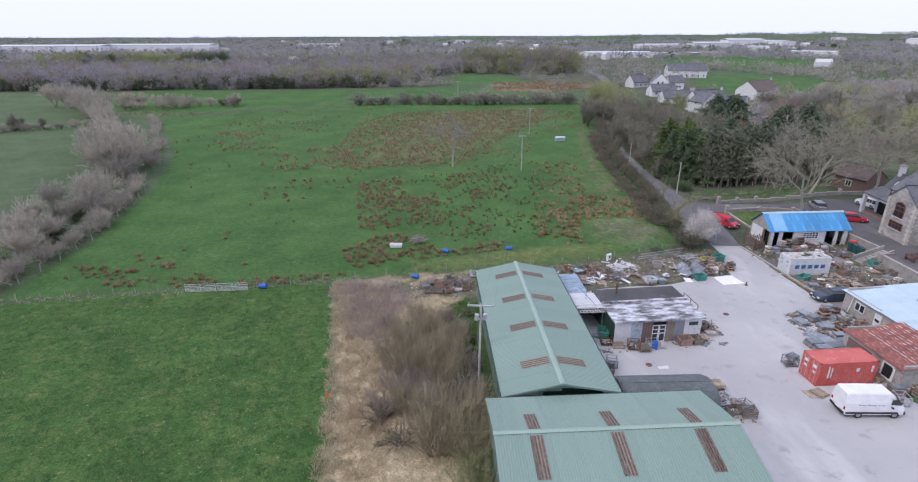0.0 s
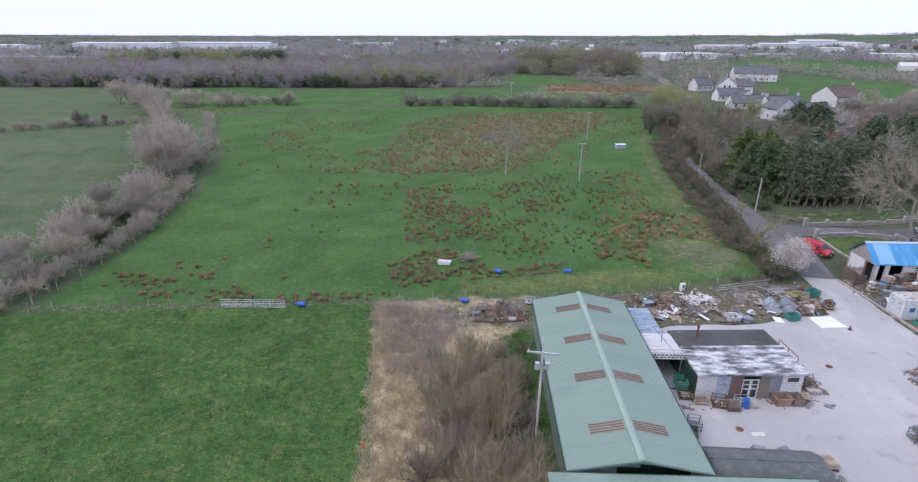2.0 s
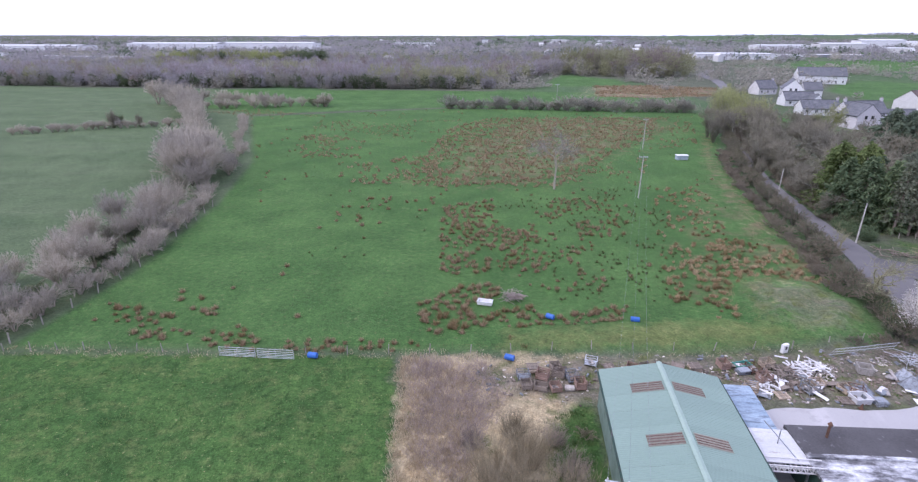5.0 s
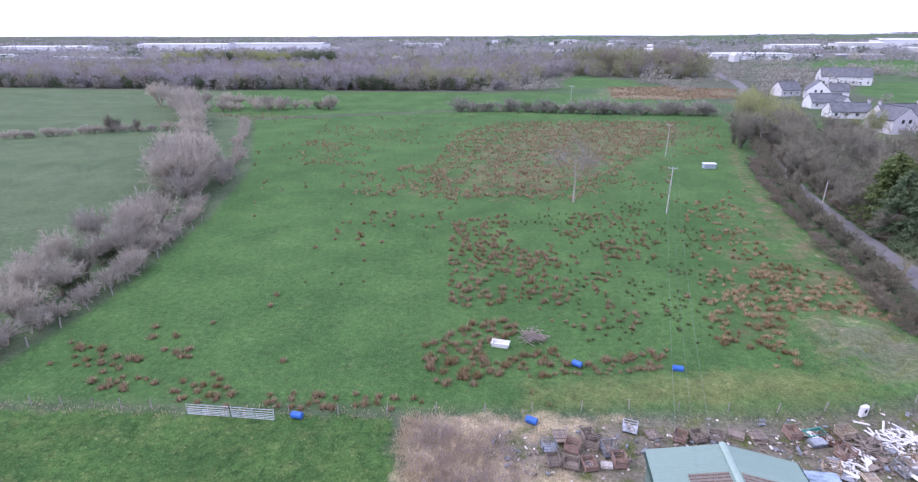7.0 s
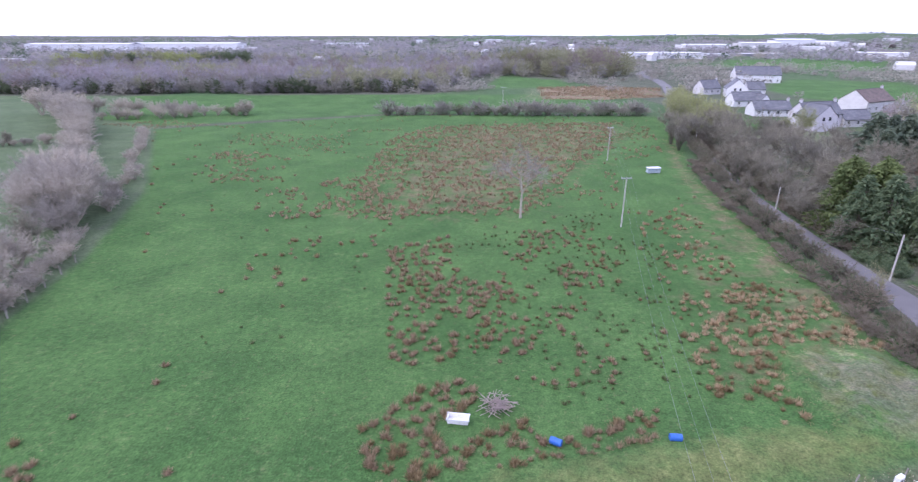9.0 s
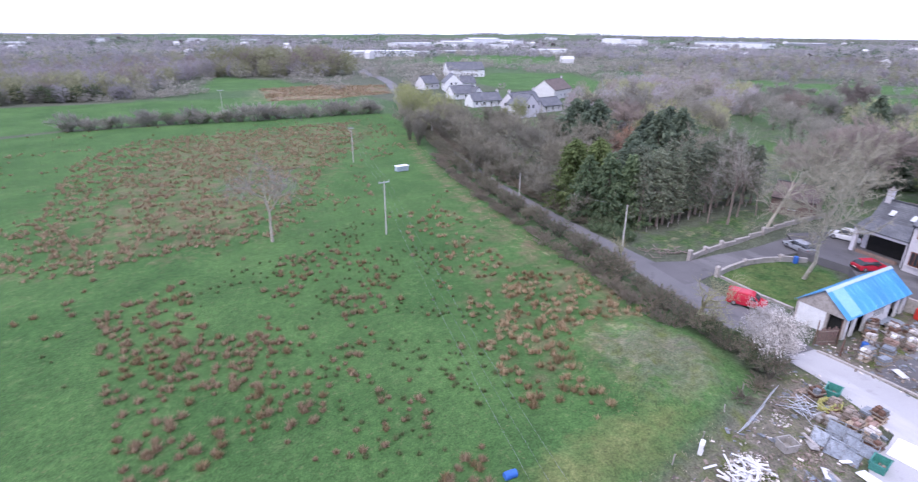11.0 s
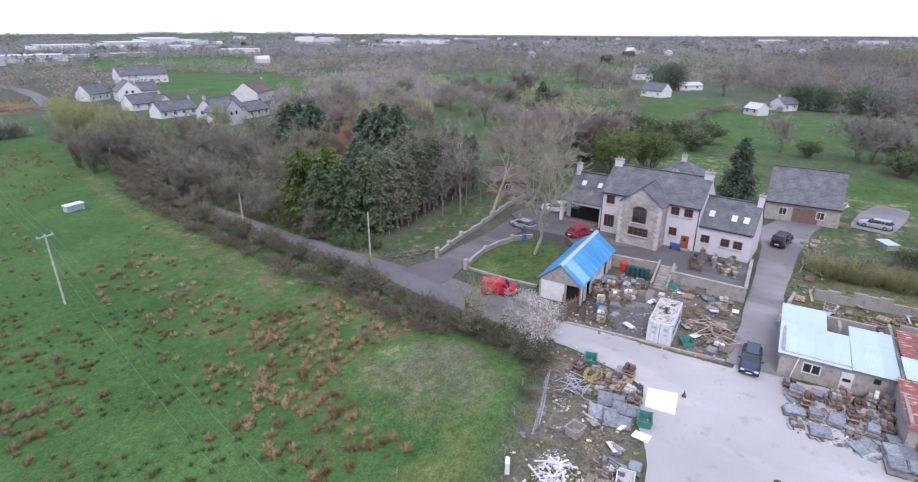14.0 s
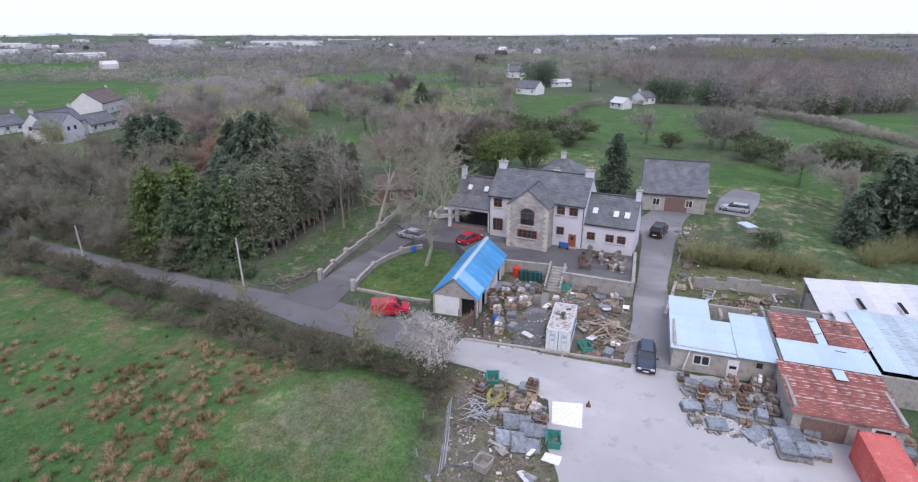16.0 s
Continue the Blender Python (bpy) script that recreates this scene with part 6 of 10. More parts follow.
# hedgerows round the far fields, and copses out to the horizon
hr = np.random.default_rng(505)
ha, hd = np.radians(hr.uniform(-50, 125, 260000)), 300 * (2400 / 300) ** hr.uniform(0, 1, 260000)
hx, hy = 40 + np.sin(ha) * hd, 60 + np.cos(ha) * hd
cell, gap = far_cell(hx, hy)
keep = (gap < 2.5 + hd * 0.004) & ~((hx > -160) & (hx < 170) & (hy < 345))
for poly in EAST_FIELDS + [NORTH_FIELD, WEST_FIELD, WEST_FIELD_FAR]:
    keep &= ~inside(hx, hy, poly)
hx, hy, hd = hx[keep], hy[keep], hd[keep]
tall = np.where(hr.random(len(hx)) < 0.24, hr.uniform(6, 12, len(hx)), hr.uniform(2.0, 4.6, len(hx)))
rows = np.stack([hx, hy, tall, 1.1 + tall * 0.3 + hd * 0.001], 1)
tuft_trees("far_hedgerows", rows[hd < 800][:5200], M["twig"], "leafless hedgerows round the nearer fields", 506, 50)
tuft_trees("far_hedgerows", rows[hd >= 800][:11000], M["twig_hazed"], "leafless hedgerows round the far fields", 509, 20)
copse = []
for _ in range(230):
    a, d = math.radians(hr.uniform(-50, 125)), hr.uniform(420, 1300)
    cx, cy, turn, ln = 40 + math.sin(a) * d, 60 + math.cos(a) * d, hr.uniform(0, 3.14), hr.uniform(8, 40)
    for _ in range(12):
        o, h = hr.uniform(-1, 1) * ln, hr.uniform(4, 10)
        copse.append((cx + math.cos(turn) * o + hr.normal(0, 5), cy + math.sin(turn) * o + hr.normal(0, 5), h, h * hr.uniform(0.35, 0.6)))
cp = np.array(copse)
free = np.ones(len(cp), bool)
for poly in EAST_FIELDS + [NORTH_FIELD, WEST_FIELD, WEST_FIELD_FAR]:
    free &= ~inside(cp[:, 0], cp[:, 1], poly)
tuft_trees("near_copses", cp[free], M["twig"], "leafless trees scattered among the farther fields", 510, 55)
copse = []
for _ in range(1000):
    a, d = math.radians(hr.uniform(-50, 125)), 700 * (4400 / 700) ** (hr.uniform(0, 1) ** 0.75)
    cx, cy, turn, ln = 40 + math.sin(a) * d, 60 + math.cos(a) * d, hr.uniform(0, 3.14), hr.uniform(10, 45) * (1 + d / 1500)
    for _ in range(16):
        o = hr.uniform(-1, 1) * ln
        h = hr.uniform(6, 13)
        copse.append((cx + math.cos(turn) * o + hr.normal(0, 6), cy + math.sin(turn) * o + hr.normal(0, 6), h, h * hr.uniform(0.35, 0.7)))
tuft_trees("far_copses", copse[:13400], M["twig_hazed"], "leafless copses out to the horizon", 507)
tuft_trees("far_evergreens", copse[13400:], M["leaf_dark"], "dark evergreen copses out to the horizon", 508)

# ---- buildings ----
def sheet_mesh(width, length, pitch=0.2, depth=0.012, thick=0.012):
    """A ribbed metal sheet: x along the eave, y up the slope, z out of it."""
    k = MeshKit()
    n = max(2, round(width / pitch))
    prof = []
    for i in range(n):
        x = width * i / n
        p = width / n
        prof += [(x, 0), (x + p * 0.3, 0), (x + p * 0.42, depth), (x + p * 0.82, depth), (x + p * 0.94, 0)]
    prof.append((width, 0))
    m = len(prof)
    for y in (0, length):
        k.v.extend((x, y, z) for x, z in prof)
    k.f.extend((i, i + 1, m + i + 1, m + i) for i in range(m - 1))
    # a turned-down lip at the eave gives the sheet its edge
    b = len(k.v)
    k.v.extend((x, 0, z - 0.03) for x, z in prof)
    k.f.extend((i + 1, i, b + i, b + i + 1) for i in range(m - 1))
    return k.mesh("roof_sheet")


def sheeted_slope(parent, a, b, c, sheets, material, name="roof_sheet", pitch=0.2, depth=0.012):
    """Roof sheets laid side by side from a to b along the eave, reaching up to the ridge above a at c."""
    a, b, c = Vector(a), Vector(b), Vector(c)
    ex = (b - a)
    w = ex.length / sheets
    ex.normalize()
    up = c - a
    L = up.length
    ey = up.normalized()
    ez = ex.cross(ey).normalized()
    me = sheet_mesh(w, L, pitch, depth)
    me.materials.append(material)
    rot = Matrix((ex, ey, ez)).transposed().to_4x4()
    for i in range(sheets):
        ob = new(name, me)
        ob.parent = parent
        ob.matrix_basis = Matrix.Translation(a + ex * (w * i) + ez * (0.002 * (i % 3))) @ rot
    return me


def wall_ring(parent, x0, x1, y0, y1, z0, z1, thick, material, name="wall", box_uv=False, gaps=()):
    """Four walls with thickness; gaps: sides left out (n, s, e, w)."""
    specs = {"s": ((x0 + x1) / 2, y0 + thick / 2, x1 - x0, thick), "n": ((x0 + x1) / 2, y1 - thick / 2, x1 - x0, thick),
             "w": (x0 + thick / 2, (y0 + y1) / 2, thick, y1 - y0 - 2 * thick), "e": (x1 - thick / 2, (y0 + y1) / 2, thick, y1 - y0 - 2 * thick)}
    for key, (cx, cy, sx, sy) in specs.items():
        if key not in gaps:
            k = MeshKit()
            k.box(cx, cy, z0, sx, sy, z1 - z0)
            part(name, k, material, parent, box_uv=box_uv)


def gable(parent, outline, depth, origin, ax, material, az, name="gable", box_uv=False):
    k = MeshKit()
    k.prism(outline, depth, origin, ax, (0, 0, 1), az)
    return part(name, k, material, parent, box_uv=box_uv)


def barn_long():
    b = thing("long_barn", "long green corrugated steel barn with brown rooflights", "barn", (10.8, 50, 0))
    hw, y0, y1, ze, zr = 4.9, -13.0, 12.2, 3.93, 5.0
    wall_ring(b, -hw, hw, y0, y1, -0.2, ze, 0.15, M["clad_green"], gaps=("s",))
    # the south end: cladding to one side of a wide dark opening
    gable(b, [(-hw, -0.2), (-hw, ze), (0, zr - 0.06), (0, zr - 0.9), (-1.6, zr - 0.9), (-1.6, -0.2)], 0.15, (0, y0, 0), (1, 0, 0), M["clad_green"], (0, 1, 0))
    gable(b, [(hw, -0.2), (hw, ze), (0, zr - 0.06), (0, zr - 0.6), (hw - 1.2, zr - 1.0), (hw - 1.2, -0.2)], 0.15, (0, y0, 0), (1, 0, 0), M["clad_green"], (0, 1, 0))
    gable(b, [(-hw, ze), (0, zr - 0.06), (hw, ze)], 0.15, (0, y1 - 0.15, 0), (1, 0, 0), M["clad_green"], (0, 1, 0))
    part("back_panel", one_box(6.0, 0.1, 4.2, -0.1, 1.3, y0 + 0.9), M["clad_dark"], b)
    # floor coloured near black for the shade within the barn
    part("barn_floor_shade", one_box(2 * hw - 0.4, 24.8, 0.1, -0.02, 0, -0.4), M["dark"], b)
    sheeted_slope(b, (-hw - 0.25, y1 + 0.2, ze - 0.03), (-hw - 0.25, y0 - 0.25, ze - 0.03), (0, y1 + 0.2, zr), 13, M["roof_green"], depth=0.028)
    sheeted_slope(b, (hw + 0.25, y0 - 0.25, ze - 0.03), (hw + 0.25, y1 + 0.2, ze - 0.03), (0, y0 - 0.25, zr), 13, M["roof_green"], depth=0.028)
    k = MeshKit()
    k.prism([(-0.24, -0.03), (0, 0.05), (0.24, -0.03), (0.2, -0.06), (0, 0.0), (-0.2, -0.06)], 25.8, (0, y0 - 0.3, zr + 0.06), (1, 0, 0), (0, 0, 1), (0, 1, 0))
    part("ridge_cap", k, M["ridge"], b, "paler green ridge capping")
    slope = Vector((hw + 0.25, 0, -(zr - ze + 0.03))).normalized()
    for yc in (-9.6, -3.1, 3.0, 9.2):
        for s in (-1, 1):
            me = sheet_mesh(1.25, 2.6, 0.2)
            d = Vector((slope.x * s, 0, slope.z))
            top = Vector((0, yc, zr)) + d * 0.4 + Vector((0, 0, 0.02))
            ey = -d
            ex = Vector((0, -1, 0)) if s < 0 else Vector((0, 1, 0))
            ez = ex.cross(ey)
            ob = part("rooflight", me, M["skylight"], b, "brown weathered translucent rooflight")
            ob.matrix_basis = Matrix.Translation(top + d * 2.6 - ex * 0.62 + ez * 0.02) @ Matrix((ex, ey, ez)).transposed().to_4x4()
            for i in range(4):
                part("rib", one_box(0.09, 2.55, 0.02, 0.014, 0.2 + i * 0.28, 1.3), M["skylight_rib"], ob)
    for s in (-1, 1):
        k = MeshKit()
        k.box(s * (hw + 0.32), -0.4, ze - 0.18, 0.14, 25.2, 0.12)
        part("gutter", k, M["clad_dark"], b)
    for s in (-1, 1):
        k = MeshKit()
        k.prism([(0, 0), (5.2, -(zr - ze) - 0.05), (5.2, -(zr - ze) - 0.23), (0, -0.18)], 0.05, (0, y0 - 0.3, zr + 0.08), (s, 0, 0), (0, 0, 1), (0, -1, 0))
        part("verge_trim", k, M["roof_green"], b)
    return b


def barn_front():
    b = thing("front_barn", "wide green corrugated steel barn with brown rooflights", "barn", (13.35, 30.5, 0))
    x0, x1, hd, ze, zr = -8.95, 8.95, 5.45, 4.25, 5.6
    wall_ring(b, x0, x1, -hd, hd, -0.2, ze, 0.15, M["clad_green"])
    for x in (x0, x1 - 0.15):
        gable(b, [(-hd, ze), (0, zr - 0.06), (hd, ze)], 0.15, (x, 0, 0), (0, 1, 0), M["clad_green"], (1, 0, 0))
    sheeted_slope(b, (x0 - 0.2, -hd - 0.25, ze - 0.03), (x1 + 0.2, -hd - 0.25, ze - 0.03), (x0 - 0.2, 0, zr), 9, M["roof_green"], depth=0.028)
    sheeted_slope(b, (x1 + 0.2, hd + 0.25, ze - 0.03), (x0 - 0.2, hd + 0.25, ze - 0.03), (x1 + 0.2, 0, zr), 9, M["roof_green"], depth=0.028)
    k = MeshKit()
    k.prism([(-0.2, -0.03), (0, 0.05), (0.2, -0.03), (0.17, -0.06), (0, 0.0), (-0.17, -0.06)], x1 - x0 + 0.5, (x0 - 0.25, 0, zr + 0.06), (0, 1, 0), (0, 0, 1), (1, 0, 0))
    part("ridge_cap", k, M["ridge"], b, "paler green ridge capping")
    drop = Vector((0, hd + 0.25, -(zr - ze + 0.03))).normalized()
    for xc in (-6.1, -0.2, 6.0):
        for s, L, off in ((1, 2.3, 0.35), (-1, 3.4, 0.35)):
            d = Vector((0, drop.y * s, drop.z))
            ey = -d
            ex = Vector((1, 0, 0)) if s < 0 else Vector((-1, 0, 0))
            ez = ex.cross(ey)
            ob = part("rooflight", sheet_mesh(0.95, L, 0.24), M["skylight"], b, "brown weathered translucent rooflight")
            ob.matrix_basis = Matrix.Translation(Vector((xc, 0, zr)) + d * (off + L) - ex * 0.5 + ez * 0.03) @ Matrix((ex, ey, ez)).transposed().to_4x4()
            for i in range(4):
                part("rib", one_box(0.12, L - 0.04, 0.03, 0.012, 0.13 + i * 0.235, L / 2), M["skylight_rib"], ob)
    k = MeshKit()
    k.box(0, hd + 0.32, ze - 0.18, x1 - x0, 0.14, 0.12)
    part("gutter", k, M["clad_dark"], b)
    return b


def office():
    b = thing("yard_office", "low flat-roofed yard office patched from panels", "building", (24.9, 53.9, 0), 3.0)
    x0, x1, y0, y1, z = -5.0, 5.0, -3.6, 3.6, 2.85
    wall_ring(b, x0, x1, y0, y1, -0.1, z, 0.2, M["render_white"], gaps=("w", "s"))
    part("side_wall", one_box(0.2, 6.8, z + 0.1, -0.1, x0 + 0.1, 0.1), M["clad_dark"], b, "dark green sheeted side wall")
    segs = [(-5.0, -3.2, "render_white"), (-3.2, -1.9, "panel_blue"), (-1.9, -0.7, "panel_brown"), (0.9, 1.9, "timber"), (1.9, 3.0, "panel_grey"), (3.0, 5.0, "render_white")]
    for a, c, m in segs:
        part("wall_panel", one_box(c - a, 0.2, z + 0.1, -0.1, (a + c) / 2, y0 + 0.1), M[m], b)
    # black box set behind the doors as the shade of the room
    part("door_opening_shade", one_box(1.6, 0.06, z - 0.1, 0, 0.1, y0 + 0.25), M["dark"], b)
    for dx in (-0.3, 0.5):
        fr = MeshKit()
        for cx, cz, sx, sz in ((dx, 0.05, 0.75, 0.1), (dx, 2.1, 0.75, 0.1), (dx - 0.34, 0.1, 0.08, 2.0), (dx + 0.34, 0.1, 0.08, 2.0), (dx, 1.1, 0.6, 0.08), (dx, 1.6, 0.6, 0.05)):
            fr.box(cx, y0 + 0.08, cz, sx, 0.08, sz)
        f = part("door_frame", fr, M["frame_white"], b, "white glazed door frame")
        part("pane", one_box(0.6, 0.02, 1.9, 0.15, dx, y0 + 0.12), M["glass"], f)
    win = part("window", one_box(1.1, 0.05, 0.5, 1.95, 4.0, y0 - 0.01), M["glass"], b)
    k = MeshKit()
    for cx, cz, sx, sz in ((4.0, 1.9, 1.24, 0.06), (4.0, 2.45, 1.24, 0.06), (3.42, 1.9, 0.06, 0.6), (4.58, 1.9, 0.06, 0.6)):
        k.box(cx, y0 - 0.03, cz, sx, 0.06, sz)
    part("window_frame", k, M["frame_white"], win)
    part("roof", one_box(10.5, 4.4, 0.22, z, 0, -1.7), M["felt"], b, "felt roof with white worn patches")
    part("rear_roof", one_box(10.3, 3.4, 0.3, z, 0, 2.2), M["felt_dark"], b, "dark felt rear roof")
    part("roof_step", one_box(10.4, 0.35, 0.4, z, 0, 0.5), M["felt"], b)
    k = MeshKit()
    k.tube((-2.6, 2.6, z + 0.2), (-2.6, 2.6, z + 1.5), 0.1, 0.1, 8)
    k.tube((-2.6, 2.6, z + 1.5), (-2.6, 2.6, z + 1.75), 0.2, 0.05, 8)
    part("flue", k, M["rust"], b, "rusty stove flue")
    k = MeshKit()
    for yy in (-1.6, 0.0, 1.6):
        k.tube((5.5, yy, 0), (5.5, yy, 3.3), 0.04, n=5)
    for zz in (2.4, 3.3):
        k.tube((5.5, -1.6, zz), (5.5, 1.6, zz), 0.04, n=5)
    part("steel_frame", k, M["rust"], b, "rusty steel frame leaning at the end wall")
    return b


def canopy_and_annex():
    a = thing("blue_annex", "narrow lean-to with a weathered blue sheet roof", "lean-to", (17.7, 60.0, 0))
    part("roof", one_box(2.7, 5.8, 0.08, 2.75, 0, 0), M["annex_blue"], a)
    for x in (-1.2, 1.2):
        for y in (-2.7, 0, 2.7):
            part("post", one_box(0.12, 0.12, 2.75, 0, x, y), M["timber"], a)
    part("wall", one_box(0.1, 5.6, 2.6, 0, 1.2, 0), M["clad_dark"], a)
    c = thing("white_canopy", "white sheet canopy with a steel lattice edge", "canopy", (18.0, 55.2, 0))
    part("roof", one_box(3.7, 3.6, 0.08, 2.95, 0, 0), M["white_sheet"], c)
    for x in (-1.75, 1.75):
        for y in (-1.7, 1.7):
            part("post", one_box(0.12, 0.12, 2.95, 0, x, y), M["steel_grey"], c)
    k = MeshKit()
    for z, y in ((2.6, -1.9), (3.15, -2.3), (3.15, -1.5), (2.6, -2.3)):
        k.box(0.3, y, z, 4.4, 0.08, 0.08)
    for i in range(12):
        k.box(-1.8 + i * 0.38, -1.9, 2.6, 0.06, 0.9, 0.06)
        k.box(-1.8 + i * 0.38, -2.3, 2.6, 0.06, 0.06, 0.6)
    part("lattice", k, M["render_white"], c, "pale steel lattice")
    k = MeshKit()
    k.tube((0.2, 0.2, 3.0), (0.2, 0.2, 4.4), 0.04, n=5)
    k.tube((0.9, -1.6, 3.1), (-0.4, 1.6, 4.0), 0.04, n=5)
    part("antenna_pole", k, M["steel_grey"], c)
    # sheet painted near black for the shade under the canopy
    part("back_wall_shade", one_box(3.6, 0.1, 2.8, 0, 0, 1.7), M["dark"], c)


def hut():
    b = thing("rounded_hut", "dark grey rounded sheet-metal storage hut", "shed", (21.2, 39.5, 0), -1.5)
    prof = [(-2.1, 0), (-2.1, 1.5), (-1.75, 2.25), (-0.9, 2.65), (0, 2.75), (0.9, 2.65), (1.75, 2.25), (2.1, 1.5), (2.1, 0)]
    k = MeshKit()
    k.loft([[(x, y * 0.96, z * 0.97) for y, z in prof] if abs(x) > 4.2 else [(x, y, z) for y, z in prof] for x in (-4.3, -4.1, -2, 0, 2, 4.0, 4.3)], False)
    part("shell", k, M["hut_grey"], b, smooth=True)
    for x, m in ((-4.3, "maroon"), (4.3, "hut_grey")):
        gable(b, [(y * 0.96, z * 0.97) for y, z in prof], 0.06, (x, 0, 0), (0, 1, 0), M[m], (1 if x < 0 else -1, 0, 0), "end_panel")
    part("ridge_seam", one_box(8.4, 0.12, 0.05, 2.73), M["hut_grey"], b)
    return b


def container(name, label, at, rz, paint, mark, marks_front=True):
    b = thing(name, label, "container", at, rz)
    L, W, H = 6.06, 2.44, 2.59
    for s in (-1, 1):
        k = MeshKit()
        line = []
        for i in range(22):
            x, p = -L / 2 + 0.12 + (L - 0.24) * i / 22, (L - 0.24) / 22
            line += [(x, 0.985), (x + p * 0.5, 0.985), (x + p * 0.62, 0.955), (x + p * 0.9, 0.955)]
        line.append((L / 2 - 0.12, 0.985))
        k.add([(x, s * W / 2 * q, z) for z in (0.16, H - 0.1) for x, q in line], [(a, a + 1, a + 1 + len(line), a + len(line)) for a in range(len(line) - 1)])
        part("side_panel", k, M[paint], b)
    part("roof", one_box(L - 0.1, W - 0.1, 0.06, H - 0.08), M["container_roof" if paint == "container_white" else paint], b)
    part("floor", one_box(L - 0.1, W - 0.1, 0.14, 0.03), M["rust"], b)
    k = MeshKit()
    for x in (-1, 1):
        for y in (-1, 1):
            k.box(x * (L / 2 - 0.08), y * (W / 2 - 0.08), 0, 0.16, 0.16, H)
        for z in (0, H - 0.12):
            k.box(x * (L / 2 - 0.06), 0, z, 0.12, W, 0.12)
    for y in (-1, 1):
        for z in (0, H - 0.12):
            k.box(0, y * (W / 2 - 0.05), z, L, 0.1, 0.12)
    part("frame", k, M[paint], b)
    part("end_wall", one_box(0.06, W - 0.2, H - 0.2, 0.1, L / 2 - 0.08), M[paint], b)
    for s in (-1, 1):
        d = part("door", one_box(0.06, W / 2 - 0.1, H - 0.26, 0.13, -L / 2 + 0.05, s * (W / 4 - 0.02)), M[paint], b)
        for o in (-0.25, 0.25):
            k = MeshKit()
            k.tube((-L / 2 - 0.02, s * W / 4 + o, 0.15), (-L / 2 - 0.02, s * W / 4 + o, H - 0.15), 0.025, n=6)
            part("lock_bar", k, M["galv"], d)
    for mk in mark:
        cx, cz, sx, sz, m = mk
        k = MeshKit()
        k.box(cx, -W / 2 - 0.012, cz, sx, 0.02, sz)
        part("marking", k, M[m], b)
    for cy, cz, sy, sz in ((-0.62, 1.75, 0.5, 0.34), (0.55, 1.8, 0.5, 0.3), (0.55, 1.25, 0.4, 0.22), (-0.62, 1.2, 0.3, 0.2)):
        part("door_plate", one_box(0.02, sy, sz, cz, -L / 2 - 0.005, cy), M["paint_white" if paint == "container_red" else "panel_blue"], b)
    return b


def gabled_block(parent, u0, u1, v0, v1, z0, ze, zr, wall, roof, over=0.3, ridge_along="v", uv=True, thick=0.3, slopes=(1, 1), name="wall"):
    """A gabled volume in a house's own frame: u into the house, v along its front."""
    wall_ring(parent, u0, u1, v0, v1, z0, ze, thick, M[wall], name, uv)
    um, vm = (u0 + u1) / 2, (v0 + v1) / 2
    if ridge_along == "v":
        for v in (v0, v1 - thick):
            gable(parent, [(u0, ze), (um, zr), (u1, ze)], thick, (0, v, 0), (1, 0, 0), M[wall], (0, 1, 0), "gable_wall", uv)
        ang = (zr - ze) / (um - u0)
        for s in (-1, 1):
            e = um + s * (um - u0 + over)
            ze2 = ze - over * ang
            k = MeshKit()
            k.prism([(0, 0), (e - um, ze2 - zr), (e - um, ze2 - zr + 0.2), (0, 0.2)], v1 - v0 + 0.2, (um, v0 - 0.1, zr), (1, 0, 0), (0, 0, 1), (0, 1, 0))
            part("roof_slope", k, M[roof], parent, box_uv=True)
        part("ridge_tiles", one_box(0.3, v1 - v0 + 0.2, 0.12, zr + 0.17, um, vm), M["slate"], parent)
        for s in (-1, 1):
            e = um + s * (um - u0 + over)
            part("gutter", one_box(0.12, v1 - v0, 0.12, ze - over * ang - 0.05, e, vm), M["plastic_black"], parent)
    else:
        for u in (u0, u1 - thick):
            gable(parent, [(v0, ze), (vm, zr), (v1, ze)], thick, (u, 0, 0), (0, 1, 0), M[wall], (1, 0, 0), "gable_wall", uv)
        ang = (zr - ze) / (vm - v0)
        for s in (-1, 1):
            e = s * (vm - v0 + over)
            k = MeshKit()
            k.prism([(0, 0), (e, -abs(e) * ang), (e, -abs(e) * ang + 0.2), (0, 0.2)], u1 - u0 + over, (u0 - over, vm, zr), (0, 1, 0), (0, 0, 1), (1, 0, 0))
            part("roof_slope", k, M[roof], parent, box_uv=True)
        part("ridge_tiles", one_box(u1 - u0 + over, 0.3, 0.12, zr + 0.17, um - over / 2, vm), M["slate"], parent)


